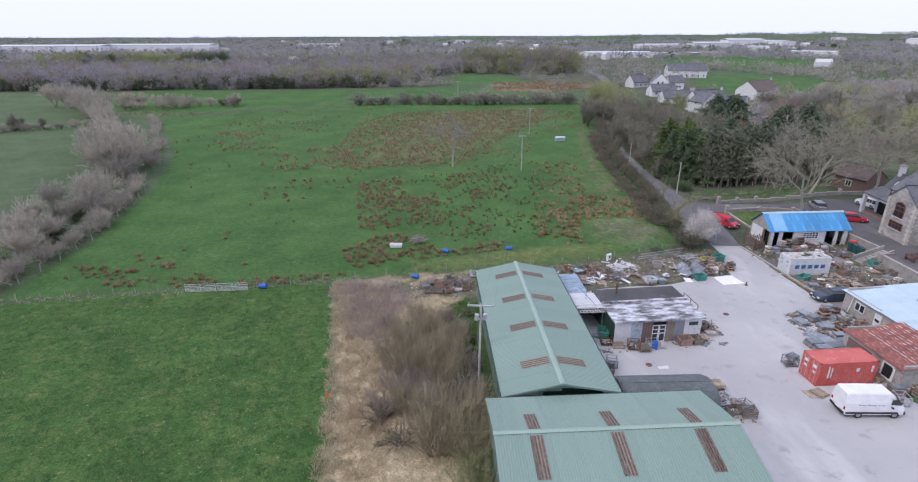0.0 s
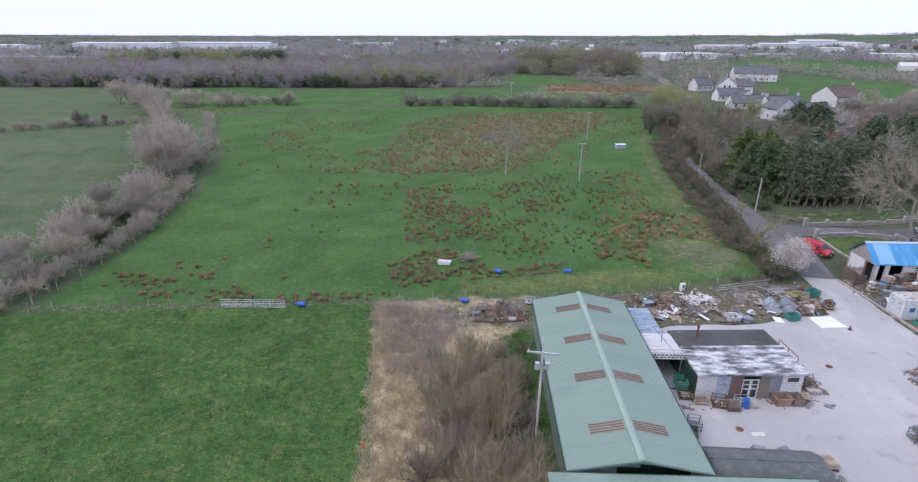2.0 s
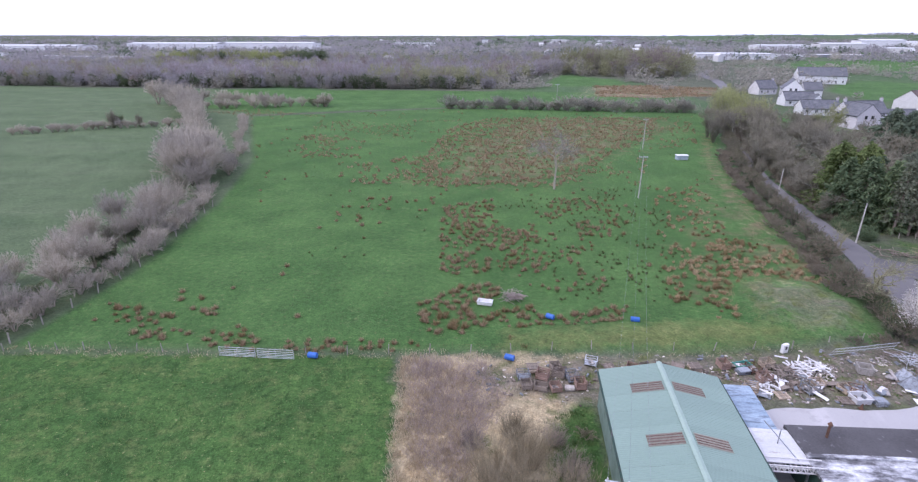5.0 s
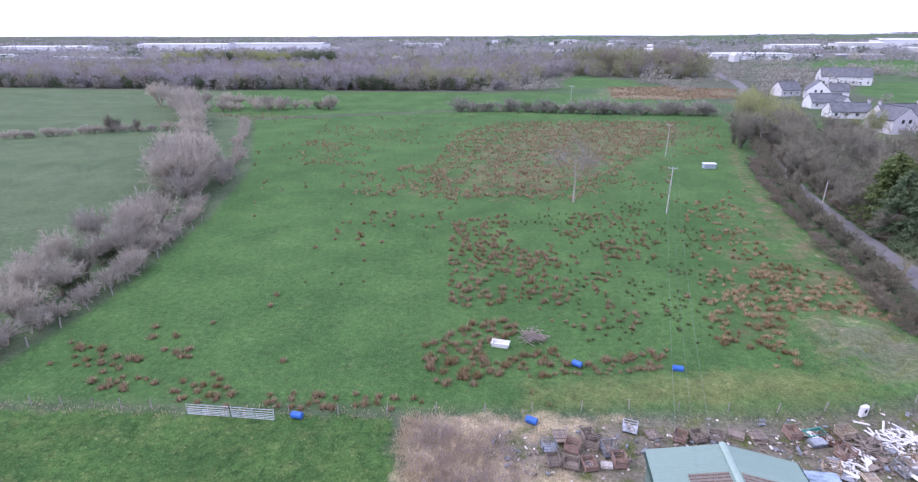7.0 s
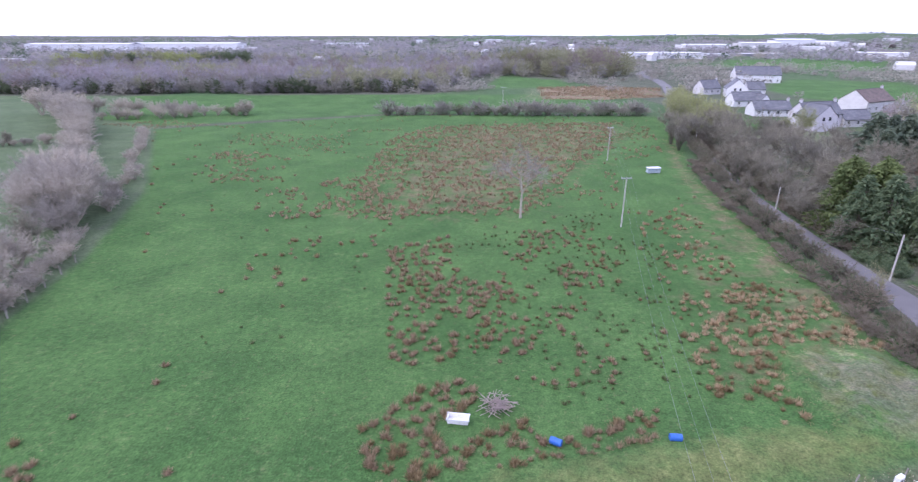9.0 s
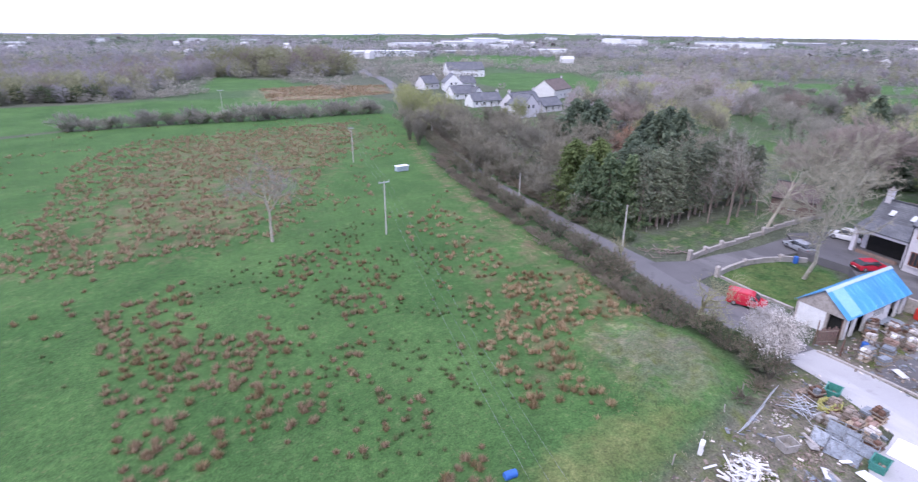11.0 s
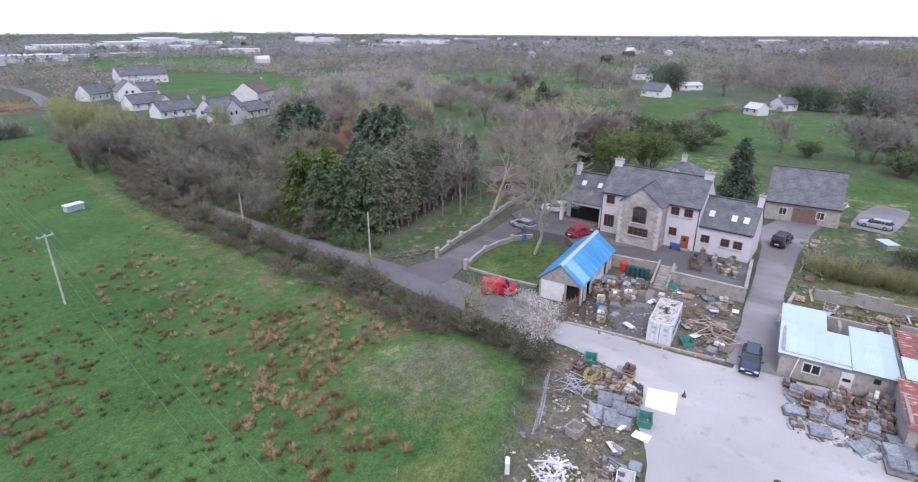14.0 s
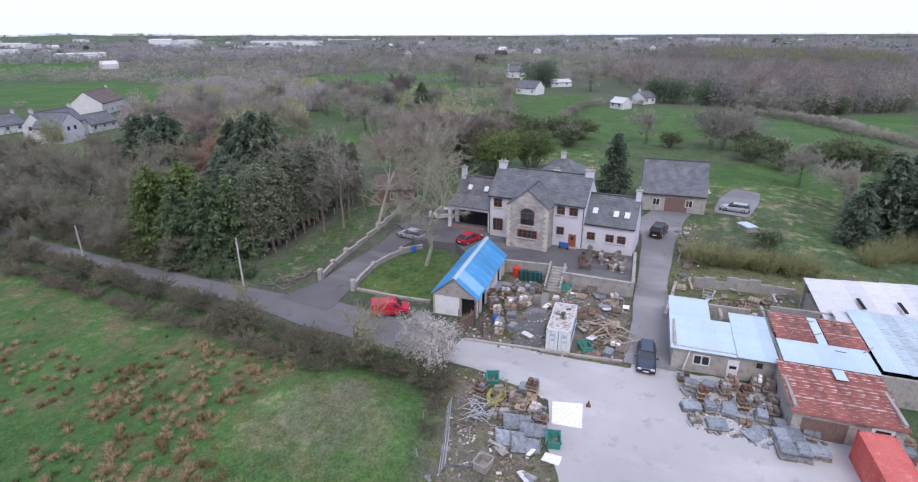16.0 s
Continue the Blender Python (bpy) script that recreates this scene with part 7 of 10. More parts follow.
def window_u(parent, u, v0, v1, z0, z1, frame="frame_brown", mull=1, bars=1, sill=True, name="window", out=-1):
    """A window set in a wall that faces -u."""
    w = part(name, one_box(0.06, v1 - v0, z1 - z0, z0, u + out * 0.03, (v0 + v1) / 2), M["glass"], parent)
    k = MeshKit()
    f = 0.09
    uu = u + out * 0.07
    for z in (z0, z1 - f):
        k.box(uu, (v0 + v1) / 2, z, 0.1, v1 - v0 + 0.06, f)
    for v in (v0, v1):
        k.box(uu, v, z0, 0.1, f, z1 - z0)
    for i in range(mull):
        k.box(uu, v0 + (v1 - v0) * (i + 1) / (mull + 1), z0, 0.08, f * 0.8, z1 - z0)
    for i in range(bars):
        k.box(uu, (v0 + v1) / 2, z0 + (z1 - z0) * (i + 1) / (bars + 1) + 0.1, 0.08, v1 - v0, f * 0.6)
    part("window_frame", k, M[frame], w)
    if sill:
        part("window_sill", one_box(0.24, v1 - v0 + 0.3, 0.1, z0 - 0.12, u + out * 0.1, (v0 + v1) / 2), M["render_white"], w)
    return w


def chimney(parent, u, v, z0, z1, su=0.7, sv=1.2, pots=2):
    c = part("chimney", one_box(su, sv, z1 - z0, z0, u, v), M["render_lilac"], parent)
    part("chimney_cap", one_box(su + 0.2, sv + 0.2, 0.14, z1, u, v), M["render_grey"], c)
    for i in range(pots):
        k = MeshKit()
        y = v + (i - (pots - 1) / 2) * 0.5
        k.tube((u, y, z1 + 0.12), (u, y, z1 + 0.55), 0.14, 0.11, 8)
        part("chimney_pot", k, M["render_grey"], c)


def roof_window(parent, u0, z0, ang, u, v, su=0.9, sv=0.7):
    """A rooflight lying on a slope that rises from (u0, z0) at the angle (rise per metre)."""
    k = MeshKit()
    t = Euler((0, -math.atan(ang), 0))
    k.box(u, v, z0 + (u - u0) * ang + 0.26, su, sv, 0.08, 0, 1, t)
    part("roof_window", k, M["lamp_clear"], parent, "pale roof window")


def main_house():
    h = thing("farmhouse", "two-storey pale rendered house with slate roofs and a stone bay", "house", (73.55, 72.83, 0), -6.84)
    g = 1.4
    gabled_block(h, 3.0, 10.6, -4.4, 10.0, g, 8.1, 11.4, "render_lilac", "slate")
    gabled_block(h, 0.0, 5.0, 0.0, 6.0, g, 7.9, 10.25, "stone_wall", "slate", 0.15, "u")
    k = MeshKit()
    k.prism([(0, 10.25), (4.6, 10.25), (2.8, 7.9), (0, 7.9)], 0.2, (2.0, 3.0, 0), (1, 0, 0), (0, 0, 1), (0, 1, 0))
    gabled_block(h, 3.3, 9.3, -11.3, -4.4, g, 5.7, 9.0, "render_lilac", "slate", 0.25)
    gabled_block(h, 6.5, 11.5, 10.0, 17.5, g, 5.3, 8.7, "render_lilac", "slate", 0.0)
    # the open car port before the north wing
    k = MeshKit()
    k.prism([(0, 0), (-3.1, -1.05), (-3.1, -0.85), (0, 0.2)], 7.5, (6.7, 10.0, 6.2), (1, 0, 0), (0, 0, 1), (0, 1, 0))
    part("roof_slope", k, M["slate"], h, box_uv=True)
    for v in (10.3, 17.2):
        part("pillar", one_box(0.55, 0.55, 3.7, g, 4.1, v), M["render_lilac"], h)
    part("lintel", one_box(0.5, 7.5, 0.5, 4.75, 4.1, 13.75), M["render_lilac"], h)
    # near-black box on the wall: shade of the open garage as colour
    part("garage_opening_shade", one_box(0.1, 5.6, 2.9, g, 6.44, 13.9), M["dark"], h)
    part("garage_sill", one_box(0.4, 5.4, 0.6, g + 0.02, 4.1, 13.9), M["timber_red"], h)
    for v in (12.4, 15.2):
        roof_window(h, 6.7, 6.2, 0.36 if False else 1.05, 7.6, v)
    roof_window(h, 3.05, 5.45, 1.1, 4.4, -5.6)
    roof_window(h, 3.05, 5.45, 1.1, 4.3, -8.5)
    roof_window(h, 3.05, 5.45, 1.1, 4.3, -10.0)
    # openings
    window_u(h, 3.0, -0.65 - 0.9, -0.5, 6.45, 7.6)
    window_u(h, 3.0, -3.4, -2.3, 6.45, 7.6)
    window_u(h, 3.0, -1.6, -0.6, 3.4, 4.55)
    window_u(h, 3.0, 8.0, 9.2, 6.3, 7.6)
    window_u(h, 3.0, 7.8, 9.3, 2.6, 4.5, mull=2, bars=0)
    d = part("door", one_box(0.08, 1.1, 2.1, g + 0.15, 2.97, -2.9), M["door_red"], h, "orange-brown front door")
    part("door_handle", one_box(0.06, 0.05, 0.16, g + 1.1, 2.9, -2.5), M["galv"], d)
    part("door_pane", one_box(0.05, 0.4, 0.5, g + 1.45, 2.92, -2.9), M["glass"], d)
    part("doorstep", one_box(0.8, 1.6, 0.15, g + 0.26, 2.6, -2.9), M["block"], h)
    window_u(h, 0.0, 1.5, 4.3, 3.25, 4.45, mull=3, bars=1)
    arch = window_u(h, 0.0, 2.0, 3.9, 5.2, 7.0, mull=1, bars=1)
    k = MeshKit()
    k.prism([(2.0, 7.0)] + [(2.95 + 0.95 * math.cos(a), 7.0 + 0.6 * math.sin(a)) for a in np.linspace(math.pi, 0, 12)] + [(3.9, 7.0)], 0.06, (-0.06, 0, 0), (0, 1, 0), (0, 0, 1), (1, 0, 0))
    part("arch_pane", k, M["glass"], arch)
    k = MeshKit()
    for i in range(12):
        a0, a1 = math.pi * i / 12, math.pi * (i + 1) / 12
        k.tube((-0.1, 2.95 + 0.98 * math.cos(a0), 7.0 + 0.63 * math.sin(a0)), (-0.1, 2.95 + 0.98 * math.cos(a1), 7.0 + 0.63 * math.sin(a1)), 0.07, n=5)
    part("arch_frame", k, M["frame_brown"], arch)
    k = MeshKit()
    for i in range(9):
        k.box(-0.18, 2.0 + i * 0.237, 5.1, 0.03, 0.03, 0.9)
    k.box(-0.18, 2.95, 6.0, 0.05, 2.0, 0.05)
    part("balustrade", k, M["plastic_black"], arch)
    for v in (-5.0 - 1.0, -8.6, -10.2):
        window_u(h, 3.3, v, v + 1.05, 3.2, 4.3)
    # dressed corner stones of the bay
    big, small = one_box(0.5, 0.62, 0.36).mesh("quoin"), one_box(0.36, 0.4, 0.36).mesh("quoin")
    for me in (big, small):
        me.materials.append(M["quoin"])
    for v, s in ((0.0, 1), (6.0, -1)):
        for i in range(17):
            ob = new("quoin", small if i % 2 else big)
            ob.parent = h
            ob.location = (0.16 if i % 2 == 0 else 0.11, v + s * (0.27 if i % 2 == 0 else 0.17), g + 0.02 + i * 0.38)
    chimney(h, 6.8, 9.3, 10.9, 12.3)
    chimney(h, 6.8, -3.9, 10.9, 12.2)
    chimney(h, 6.3, -11.0, 8.3, 10.2, 0.8, 0.7, 1)
    chimney(h, 9.0, 16.9, 8.0, 10.2, 0.8, 0.7, 1)
    for v in (-4.25, 9.9):
        k = MeshKit()
        k.tube((2.95, v, g), (2.95, v, 8.0), 0.06, n=6)
        part("downpipe", k, M["plastic_black"], h)
    # the rear wing with its hipped roof
    wall_ring(h, 13.5, 19.5, 0.5, 6.5, g, 5.5, 0.3, M["render_lilac"])
    k = MeshKit()
    k.add([(13.2, 0.2, 5.5), (19.8, 0.2, 5.5), (19.8, 6.8, 5.5), (13.2, 6.8, 5.5), (16.3, 3.2, 8.3), (16.7, 3.8, 8.3)], [(0, 1, 4), (1, 2, 5, 4), (2, 3, 5), (3, 0, 4, 5), (3, 2, 1, 0)])
    part("hipped_roof", k, M["slate"], h, box_uv=True)
    chimney(h, 16.5, 3.5, 8.0, 9.3, 0.7, 0.9, 2)
    k = MeshKit()
    k.add([(10.5, 8.5, 7.2), (14, 8.5, 7.2), (14, 13, 7.2), (10.5, 13, 7.2), (12.2, 10.7, 9.4)], [(0, 1, 4), (1, 2, 4), (2, 3, 4), (3, 0, 4), (3, 2, 1, 0)])
    part("hipped_roof", k, M["slate"], h, box_uv=True)
    wall_ring(h, 10.6, 13.9, 8.6, 12.9, g, 7.2, 0.3, M["render_lilac"])
    k = MeshKit()
    for i in range(9):
        k.box(9.2, 10.4 + i * 0.5, 7.6, 0.06, 0.06, 1.5)
    for z in (7.7, 9.0):
        k.box(9.2, 12.4, z, 0.08, 4.2, 0.08)
    part("balcony_rail", k, M["timber"], h, "brown timber balcony rail")
    return h


def terrace():
    k = MeshKit()
    pts = [(68.6, 77.9), (68.9, 71.6), (68.9, 69.3), (66.6, 69.3), (66.1, 60.9), (76.5, 60.9), (90, 59.8), (92, 92), (78, 98), (72.5, 92.5), (72.6, 86), (70.5, 84.2), (68.6, 82)]
    k.prism(pts, 1.5, (0, 0, 0.1), (1, 0, 0), (0, 1, 0), (0, 0, 1))
    solo("terrace", k, M["gravel"], "raised dark tarmac terrace before the house", "terrace", kind="structure")
    w = thing("retaining_wall", "stained concrete block retaining wall of the terrace", "wall", kind="structure")
    runs = [((68.5, 78.0), (68.8, 71.5), 1.75), ((66.5, 69.4), (66.0, 60.8), 1.9), ((66.0, 60.8), (76.3, 60.8), 1.9), ((68.8, 69.3), (66.5, 69.4), 1.75), ((68.5, 78.0), (68.6, 82), 1.7)]
    for (xa, ya), (xb, yb), top in runs:
        L, a = math.hypot(xb - xa, yb - ya), math.degrees(math.atan2(yb - ya, xb - xa))
        k = MeshKit()
        k.box((xa + xb) / 2, (ya + yb) / 2, -0.1, L, 0.3, top + 0.1, a)
        s = part("wall_run", k, M["block"], w)
        k = MeshKit()
        k.box((xa + xb) / 2, (ya + yb) / 2, top + 0.003, L, 0.4, 0.08, a)
        part("coping", k, M["render_grey"], s)
    st = thing("garden_steps", "flight of concrete steps up the terrace", "steps", (64.4, 70.4, 0), kind="structure")
    for i in range(9):
        part("step", one_box(4.4 - i * 0.48, 1.5, 0.18, 0.02 + i * 0.18, i * 0.24 + 2.2), M["block"], st)
    for y in (-0.95, 0.95):
        k = MeshKit()
        k.prism([(0, 0), (4.4, 0), (4.4, 2.3), (0, 0.7)], 0.25, (0, y - 0.125, 0), (1, 0, 0), (0, 0, 1), (0, 1, 0))
        part("step_wall", k, M["block"], st)


def blue_shed():
    b = thing("blue_roofed_shed", "white rendered shed with a bright blue sheet roof", "shed", (54.7, 80.1, 0))
    L, hw, ze, zr = 13.4, 2.65, 2.7, 4.95
    # walls along the length, with openings on the yard side
    part("wall", one_box(L - 0.4, 0.2, ze + 0.1, -0.1, L / 2, hw - 0.1), M["render_white"], b)
    spans = [(0.2, 0.7), (1.6, 2.2), (4.0, 5.6), (8.2, 9.4), (11.0, 11.5), (12.4, 13.2)]
    for a, c in spans:
        part("wall_panel", one_box(c - a, 0.2, ze + 0.1, -0.1, (a + c) / 2, -hw + 0.1), M["render_white"], b)
    part("wall_panel", one_box(2.6, 0.2, 1.3, -0.1, 6.9, -hw + 0.1), M["render_white"], b)
    part("wall_panel", one_box(2.6, 0.2, 0.5, 2.3, 6.9, -hw + 0.1), M["render_white"], b)
    part("wall_beam", one_box(L - 0.4, 0.22, 0.3, ze - 0.25, L / 2, -hw + 0.1), M["render_grey"], b)
    w = part("window", one_box(2.5, 0.05, 1.1, 1.2, 6.9, -hw + 0.12), M["glass"], b)
    k = MeshKit()
    for i in range(6):
        k.box(5.65 + i * 0.5, -hw + 0.02, 1.2, 0.07, 0.08, 1.1)
    for z in (1.2, 1.55, 1.9, 2.24):
        k.box(6.9, -hw + 0.02, z, 2.5, 0.08, 0.06)
    part("window_frame", k, M["frame_white"], w)
    # floor and inner wall coloured near black for the shade inside the shed
    part("inner_floor_shade", one_box(L - 0.6, 2 * hw - 0.5, 0.1, 0, L / 2, 0), M["dark"], b)
    part("inner_wall_shade", one_box(L - 0.6, 0.1, ze - 0.2, 0, L / 2, 1.2), M["dark"], b)
    # gable ends
    gable(b, [(-hw, 2.45), (-hw, ze), (0, zr - 0.05), (hw, ze), (hw, 2.45)], 0.2, (0.05, 0, 0), (0, 1, 0), M["render_grey"], (1, 0, 0))
    gable(b, [(-hw, -0.1), (-hw, ze), (0, zr - 0.05), (hw, ze), (hw, -0.1)], 0.2, (L - 0.3, 0, 0), (0, 1, 0), M["render_grey"], (1, 0, 0))
    part("garage_door", one_box(0.12, 3.0, 2.45, 0, 0.14, 0.95), M["paint_white"], b, "white roller door")
    for y in (-0.7, -2.5, 2.55):
        part("pier", one_box(0.3, 0.24, 2.45, -0.05, 0.2, y), M["render_grey"], b)
    # black box fills the doorway with painted shade
    part("doorway", one_box(0.1, 1.5, 2.4, 0, 0.6, -1.6), M["dark"], b)
    for s in (-1, 1):
        a = (L + 0.15, s * (hw + 0.25), ze - 0.12) if s > 0 else (-0.3, s * (hw + 0.25), ze - 0.12)
        c = (-0.3, s * (hw + 0.25), ze - 0.12) if s > 0 else (L + 0.15, s * (hw + 0.25), ze - 0.12)
        top = (a[0], 0, zr)
        sheeted_slope(b, a, c, top, 9, M["blue_sheet"], pitch=0.25, depth=0.02)
    # one newer, paler sheet and the ridge
    me = sheet_mesh(2.2, 3.5, 0.25)
    d = Vector((0, -(hw + 0.25), -(zr - ze + 0.12))).normalized()
    ez = Vector((1, 0, 0)).cross(-d)
    ob = part("pale_sheet", me, M["blue_pale"], b, "paler blue replacement sheet")
    ob.matrix_basis = Matrix.Translation(Vector((0.6, 0, zr)) + d * 3.55 + ez * 0.03) @ Matrix((Vector((1, 0, 0)), -d, ez)).transposed().to_4x4()
    k = MeshKit()
    k.prism([(-0.3, -0.17), (0, 0.06), (0.3, -0.17), (0.27, -0.2), (0, 0.02), (-0.27, -0.2)], L + 0.5, (-0.32, 0, zr + 0.05), (0, 1, 0), (0, 0, 1), (1, 0, 0))
    part("ridge_cap", k, M["sky_sheet"], b, "pale ridge capping")
    return b


def east_sheds():
    # pale blue roofed workshop
    b = thing("pale_blue_workshop", "stained rendered workshop with a pale blue sheet roof", "shed", (51.6, 48.6, 0))
    part("front_wall", one_box(0.25, 8.0, 2.7, -0.1, 0.12, 4.1), M["render_grey"], b)
    part("side_wall", one_box(9.4, 0.25, 3.0, -0.1, 4.9, 8.0), M["render_grey"], b)
    part("rear_wall", one_box(0.25, 8.0, 3.0, -0.1, 9.4, 4.1), M["render_grey"], b)
    part("front_wall", one_box(0.25, 1.0, 2.7, -0.1, 0.1, -0.4), M["render_grey"], b)
    door = part("door", one_box(0.08, 0.95, 2.0, 0, -0.05, 2.75), M["paint_white"], b, "white boarded door")
    part("door_sign", one_box(0.04, 0.6, 0.3, 1.1, -0.1, 2.75), M["plastic_black"], door)
    win = part("window", one_box(0.06, 1.3, 0.9, 1.0, -0.02, 5.5), M["glass"], b)
    k = MeshKit()
    for y in (4.8, 5.5, 6.2):
        k.box(-0.05, y, 0.95, 0.08, 0.1, 1.0)
    for z in (0.92, 1.9):
        k.box(-0.05, 5.5, z, 0.08, 1.5, 0.1)
    part("window_frame", k, M["frame_white"], win)
    k = MeshKit()
    k.tube((-0.12, 7.0, 0.1), (-0.12, 6.6, 2.5), 0.07, n=6)
    part("downpipe", k, M["paint_white"], b)
    sheeted_slope(b, (-0.4, 8.4, 2.55), (-0.4, 2.6, 2.55), (5.6, 8.4, 2.95), 4, M["sky_sheet"])
    sheeted_slope(b, (5.6, 8.4, 2.95), (5.6, 4.4, 2.95), (9.7, 8.4, 3.2), 3, M["sky_sheet"])
    sheeted_slope(b, (-0.4, 2.58, 2.62), (-0.4, -0.9, 2.62), (7.6, 2.58, 3.1), 3, M["sky_sheet"])
    part("parapet", one_box(1.8, 0.3, 0.5, 2.9, 6.9, 3.4), M["block"], b)
    part("vent", one_box(0.08, 0.5, 0.5, 1.6, -0.04, 0.6), M["plastic_black"], b)
    # rusty red shed
    r = thing("rusty_red_shed", "low shed with a rust-red corrugated roof", "shed", (44.4, 40.2, 0))
    part("front_wall", one_box(0.25, 7.6, 2.45, -0.1, 0.5, 3.9), M["render_grey"], r)
    part("side_wall", one_box(6.6, 0.25, 2.9, -0.1, 3.8, 7.6), M["block"], r)
    part("side_wall", one_box(6.6, 0.25, 2.9, -0.1, 3.8, 0.2), M["block"], r)
    op = part("opening", one_box(0.1, 3.2, 1.9, 0, 0.4, 5.4), M["panel_brown"], r, "brown boarded opening")
    sheeted_slope(r, (0.0, 7.9, 2.45), (0.0, -0.1, 2.45), (7.0, 7.9, 2.95), 8, M["rust_red"])
    part("patch_sheet", one_box(1.6, 0.9, 0.05, 2.98, 5.9, 3.2), M["sky_sheet"], r, "pale patch on the rusty roof")
    sg = part("sign_board", one_box(0.06, 1.5, 1.7, 0.5, 0.3, 1.6), M["tarp_white"], r, "black and white picture sign")
    k = MeshKit()
    k.box(0.25, 1.6, 0.7, 0.04, 1.0, 1.3)
    k.box(0.25, 1.2, 1.2, 0.05, 0.3, 0.6)
    part("sign_shape", k, M["plastic_black"], sg)
    # ruinous middle roofs
    m = thing("ruined_workshop", "ruined workshop with pale blue and rusty broken roofs", "shed", (51.4, 36.5, 0))
    sheeted_slope(m, (-0.2, 11.0, 3.05), (-0.2, 3.5, 3.05), (3.6, 11.0, 3.2), 5, M["sky_sheet"])
    sheeted_slope(m, (3.6, 10.9, 3.22), (3.6, 7.5, 3.22), (8.6, 10.9, 3.5), 3, M["rust_red"])
    sheeted_slope(m, (3.6, 7.4, 3.2), (3.6, 6.6, 3.2), (8.4, 7.4, 3.45), 1, M["sky_sheet"])
    sheeted_slope(m, (3.6, 6.5, 3.18), (3.6, 3.3, 3.18), (8.4, 6.5, 3.5), 3, M["rust_red"])
    sheeted_slope(m, (0.6, 3.2, 3.1), (0.6, 1.2, 3.1), (11.5, 3.2, 3.6), 2, M["sky_sheet"])
    sheeted_slope(m, (0.6, 1.15, 3.05), (0.6, -3.0, 3.05), (11.5, 1.15, 3.5), 4, M["annex_pale"])
    sheeted_slope(m, (7.5, 4.6, 3.3), (7.5, 0.4, 3.3), (11.5, 4.2, 3.2), 3, M["white_sheet"])
    for cx, cy, sx, sy in ((5.5, 11.0, 11, 0.25), (11.3, 5, 0.25, 10), (5.5, -3.0, 11, 0.25), (0.2, 4.0, 0.25, 13.8)):
        part("wall", one_box(sx, sy, 2.95, -0.1, cx, cy), M["block"], m)
    # floor painted near black, as shade seen through the roof gaps
    part("floor", one_box(11, 13, 0.1, 0.02, 5.6, 4), M["dark"], m)
    rnd = random.Random(5)
    for i in range(16):
        k = MeshKit()
        x, y = rnd.uniform(2, 9), rnd.uniform(4, 12)
        a = rnd.uniform(0, 6.28)
        L = rnd.uniform(1.0, 2.6)
        k.tube((x, y, 3.35), (x + math.cos(a) * L, y + math.sin(a) * L, 3.4 + rnd.uniform(0, 0.5)), 0.05, n=4)
        part("loose_batten", k, M["timber"], m, "loose grey roof battens")
    # collapsed white roof further back
    w = thing("collapsed_shed", "collapsed shed with a sagging white sheet roof", "shed", (61.5, 31, 0))
    sheeted_slope(w, (0.0, 10.6, 2.5), (2.0, -1.0, 2.4), (7.0, 11.0, 4.2), 6, M["white_sheet"], pitch=0.25)
    for cx, cy, sx, sy in ((7.2, 5, 0.3, 12), (3.5, 10.6, 7, 0.3)):
        part("wall", one_box(sx, sy, 2.6 if sy < 1 else 3.6, -0.1, cx, cy), M["block"], w)
    for i, y in enumerate((0.5, 4, 7.5, 10)):
        part("post", one_box(0.18, 0.18, 2.35, 0, 1.7 - i * 0.5, y), M["rust"], w)
    # near-black sheet inside gives the open front its shade by colour
    part("opening", one_box(0.1, 11, 2.2, 0, 3.4, 5), M["dark"], w)
    # dark strips on the sheets, painted as the shade of gaps
    for cy, cx in ((6.6, 3.4), (2.8, 3.6)):
        k = MeshKit()
        k.box(cx, cy, 3.45, 1.8, 0.38, 0.04, 8, 1, Euler((0, -0.22, 0)))
        part("roof_gap", k, M["dark"], w)
    # roofless walls
    for x0, y0, x1, y1, hh in ((71, 53.5, 71.5, 42, 1.6), (61.5, 57, 71, 55.5, 0.9), (62.5, 53, 62.8, 42, 1.3)):
        L, a = math.hypot(x1 - x0, y1 - y0), math.degrees(math.atan2(y1 - y0, x1 - x0))
        k = MeshKit()
        n = int(L / 1.2)
        rr = random.Random(int(x0))
        for i in range(n):
            f = (i + 0.5) / n
            k.box(x0 + (x1 - x0) * f, y0 + (y1 - y0) * f, -0.1, L / n, 0.35, hh * rr.uniform(0.7, 1.15), a)
        solo("ruined_wall", k, M["block"], "crumbling grey concrete wall of a ruin", "wall", (0, 0, ground_z(x0, y0)))


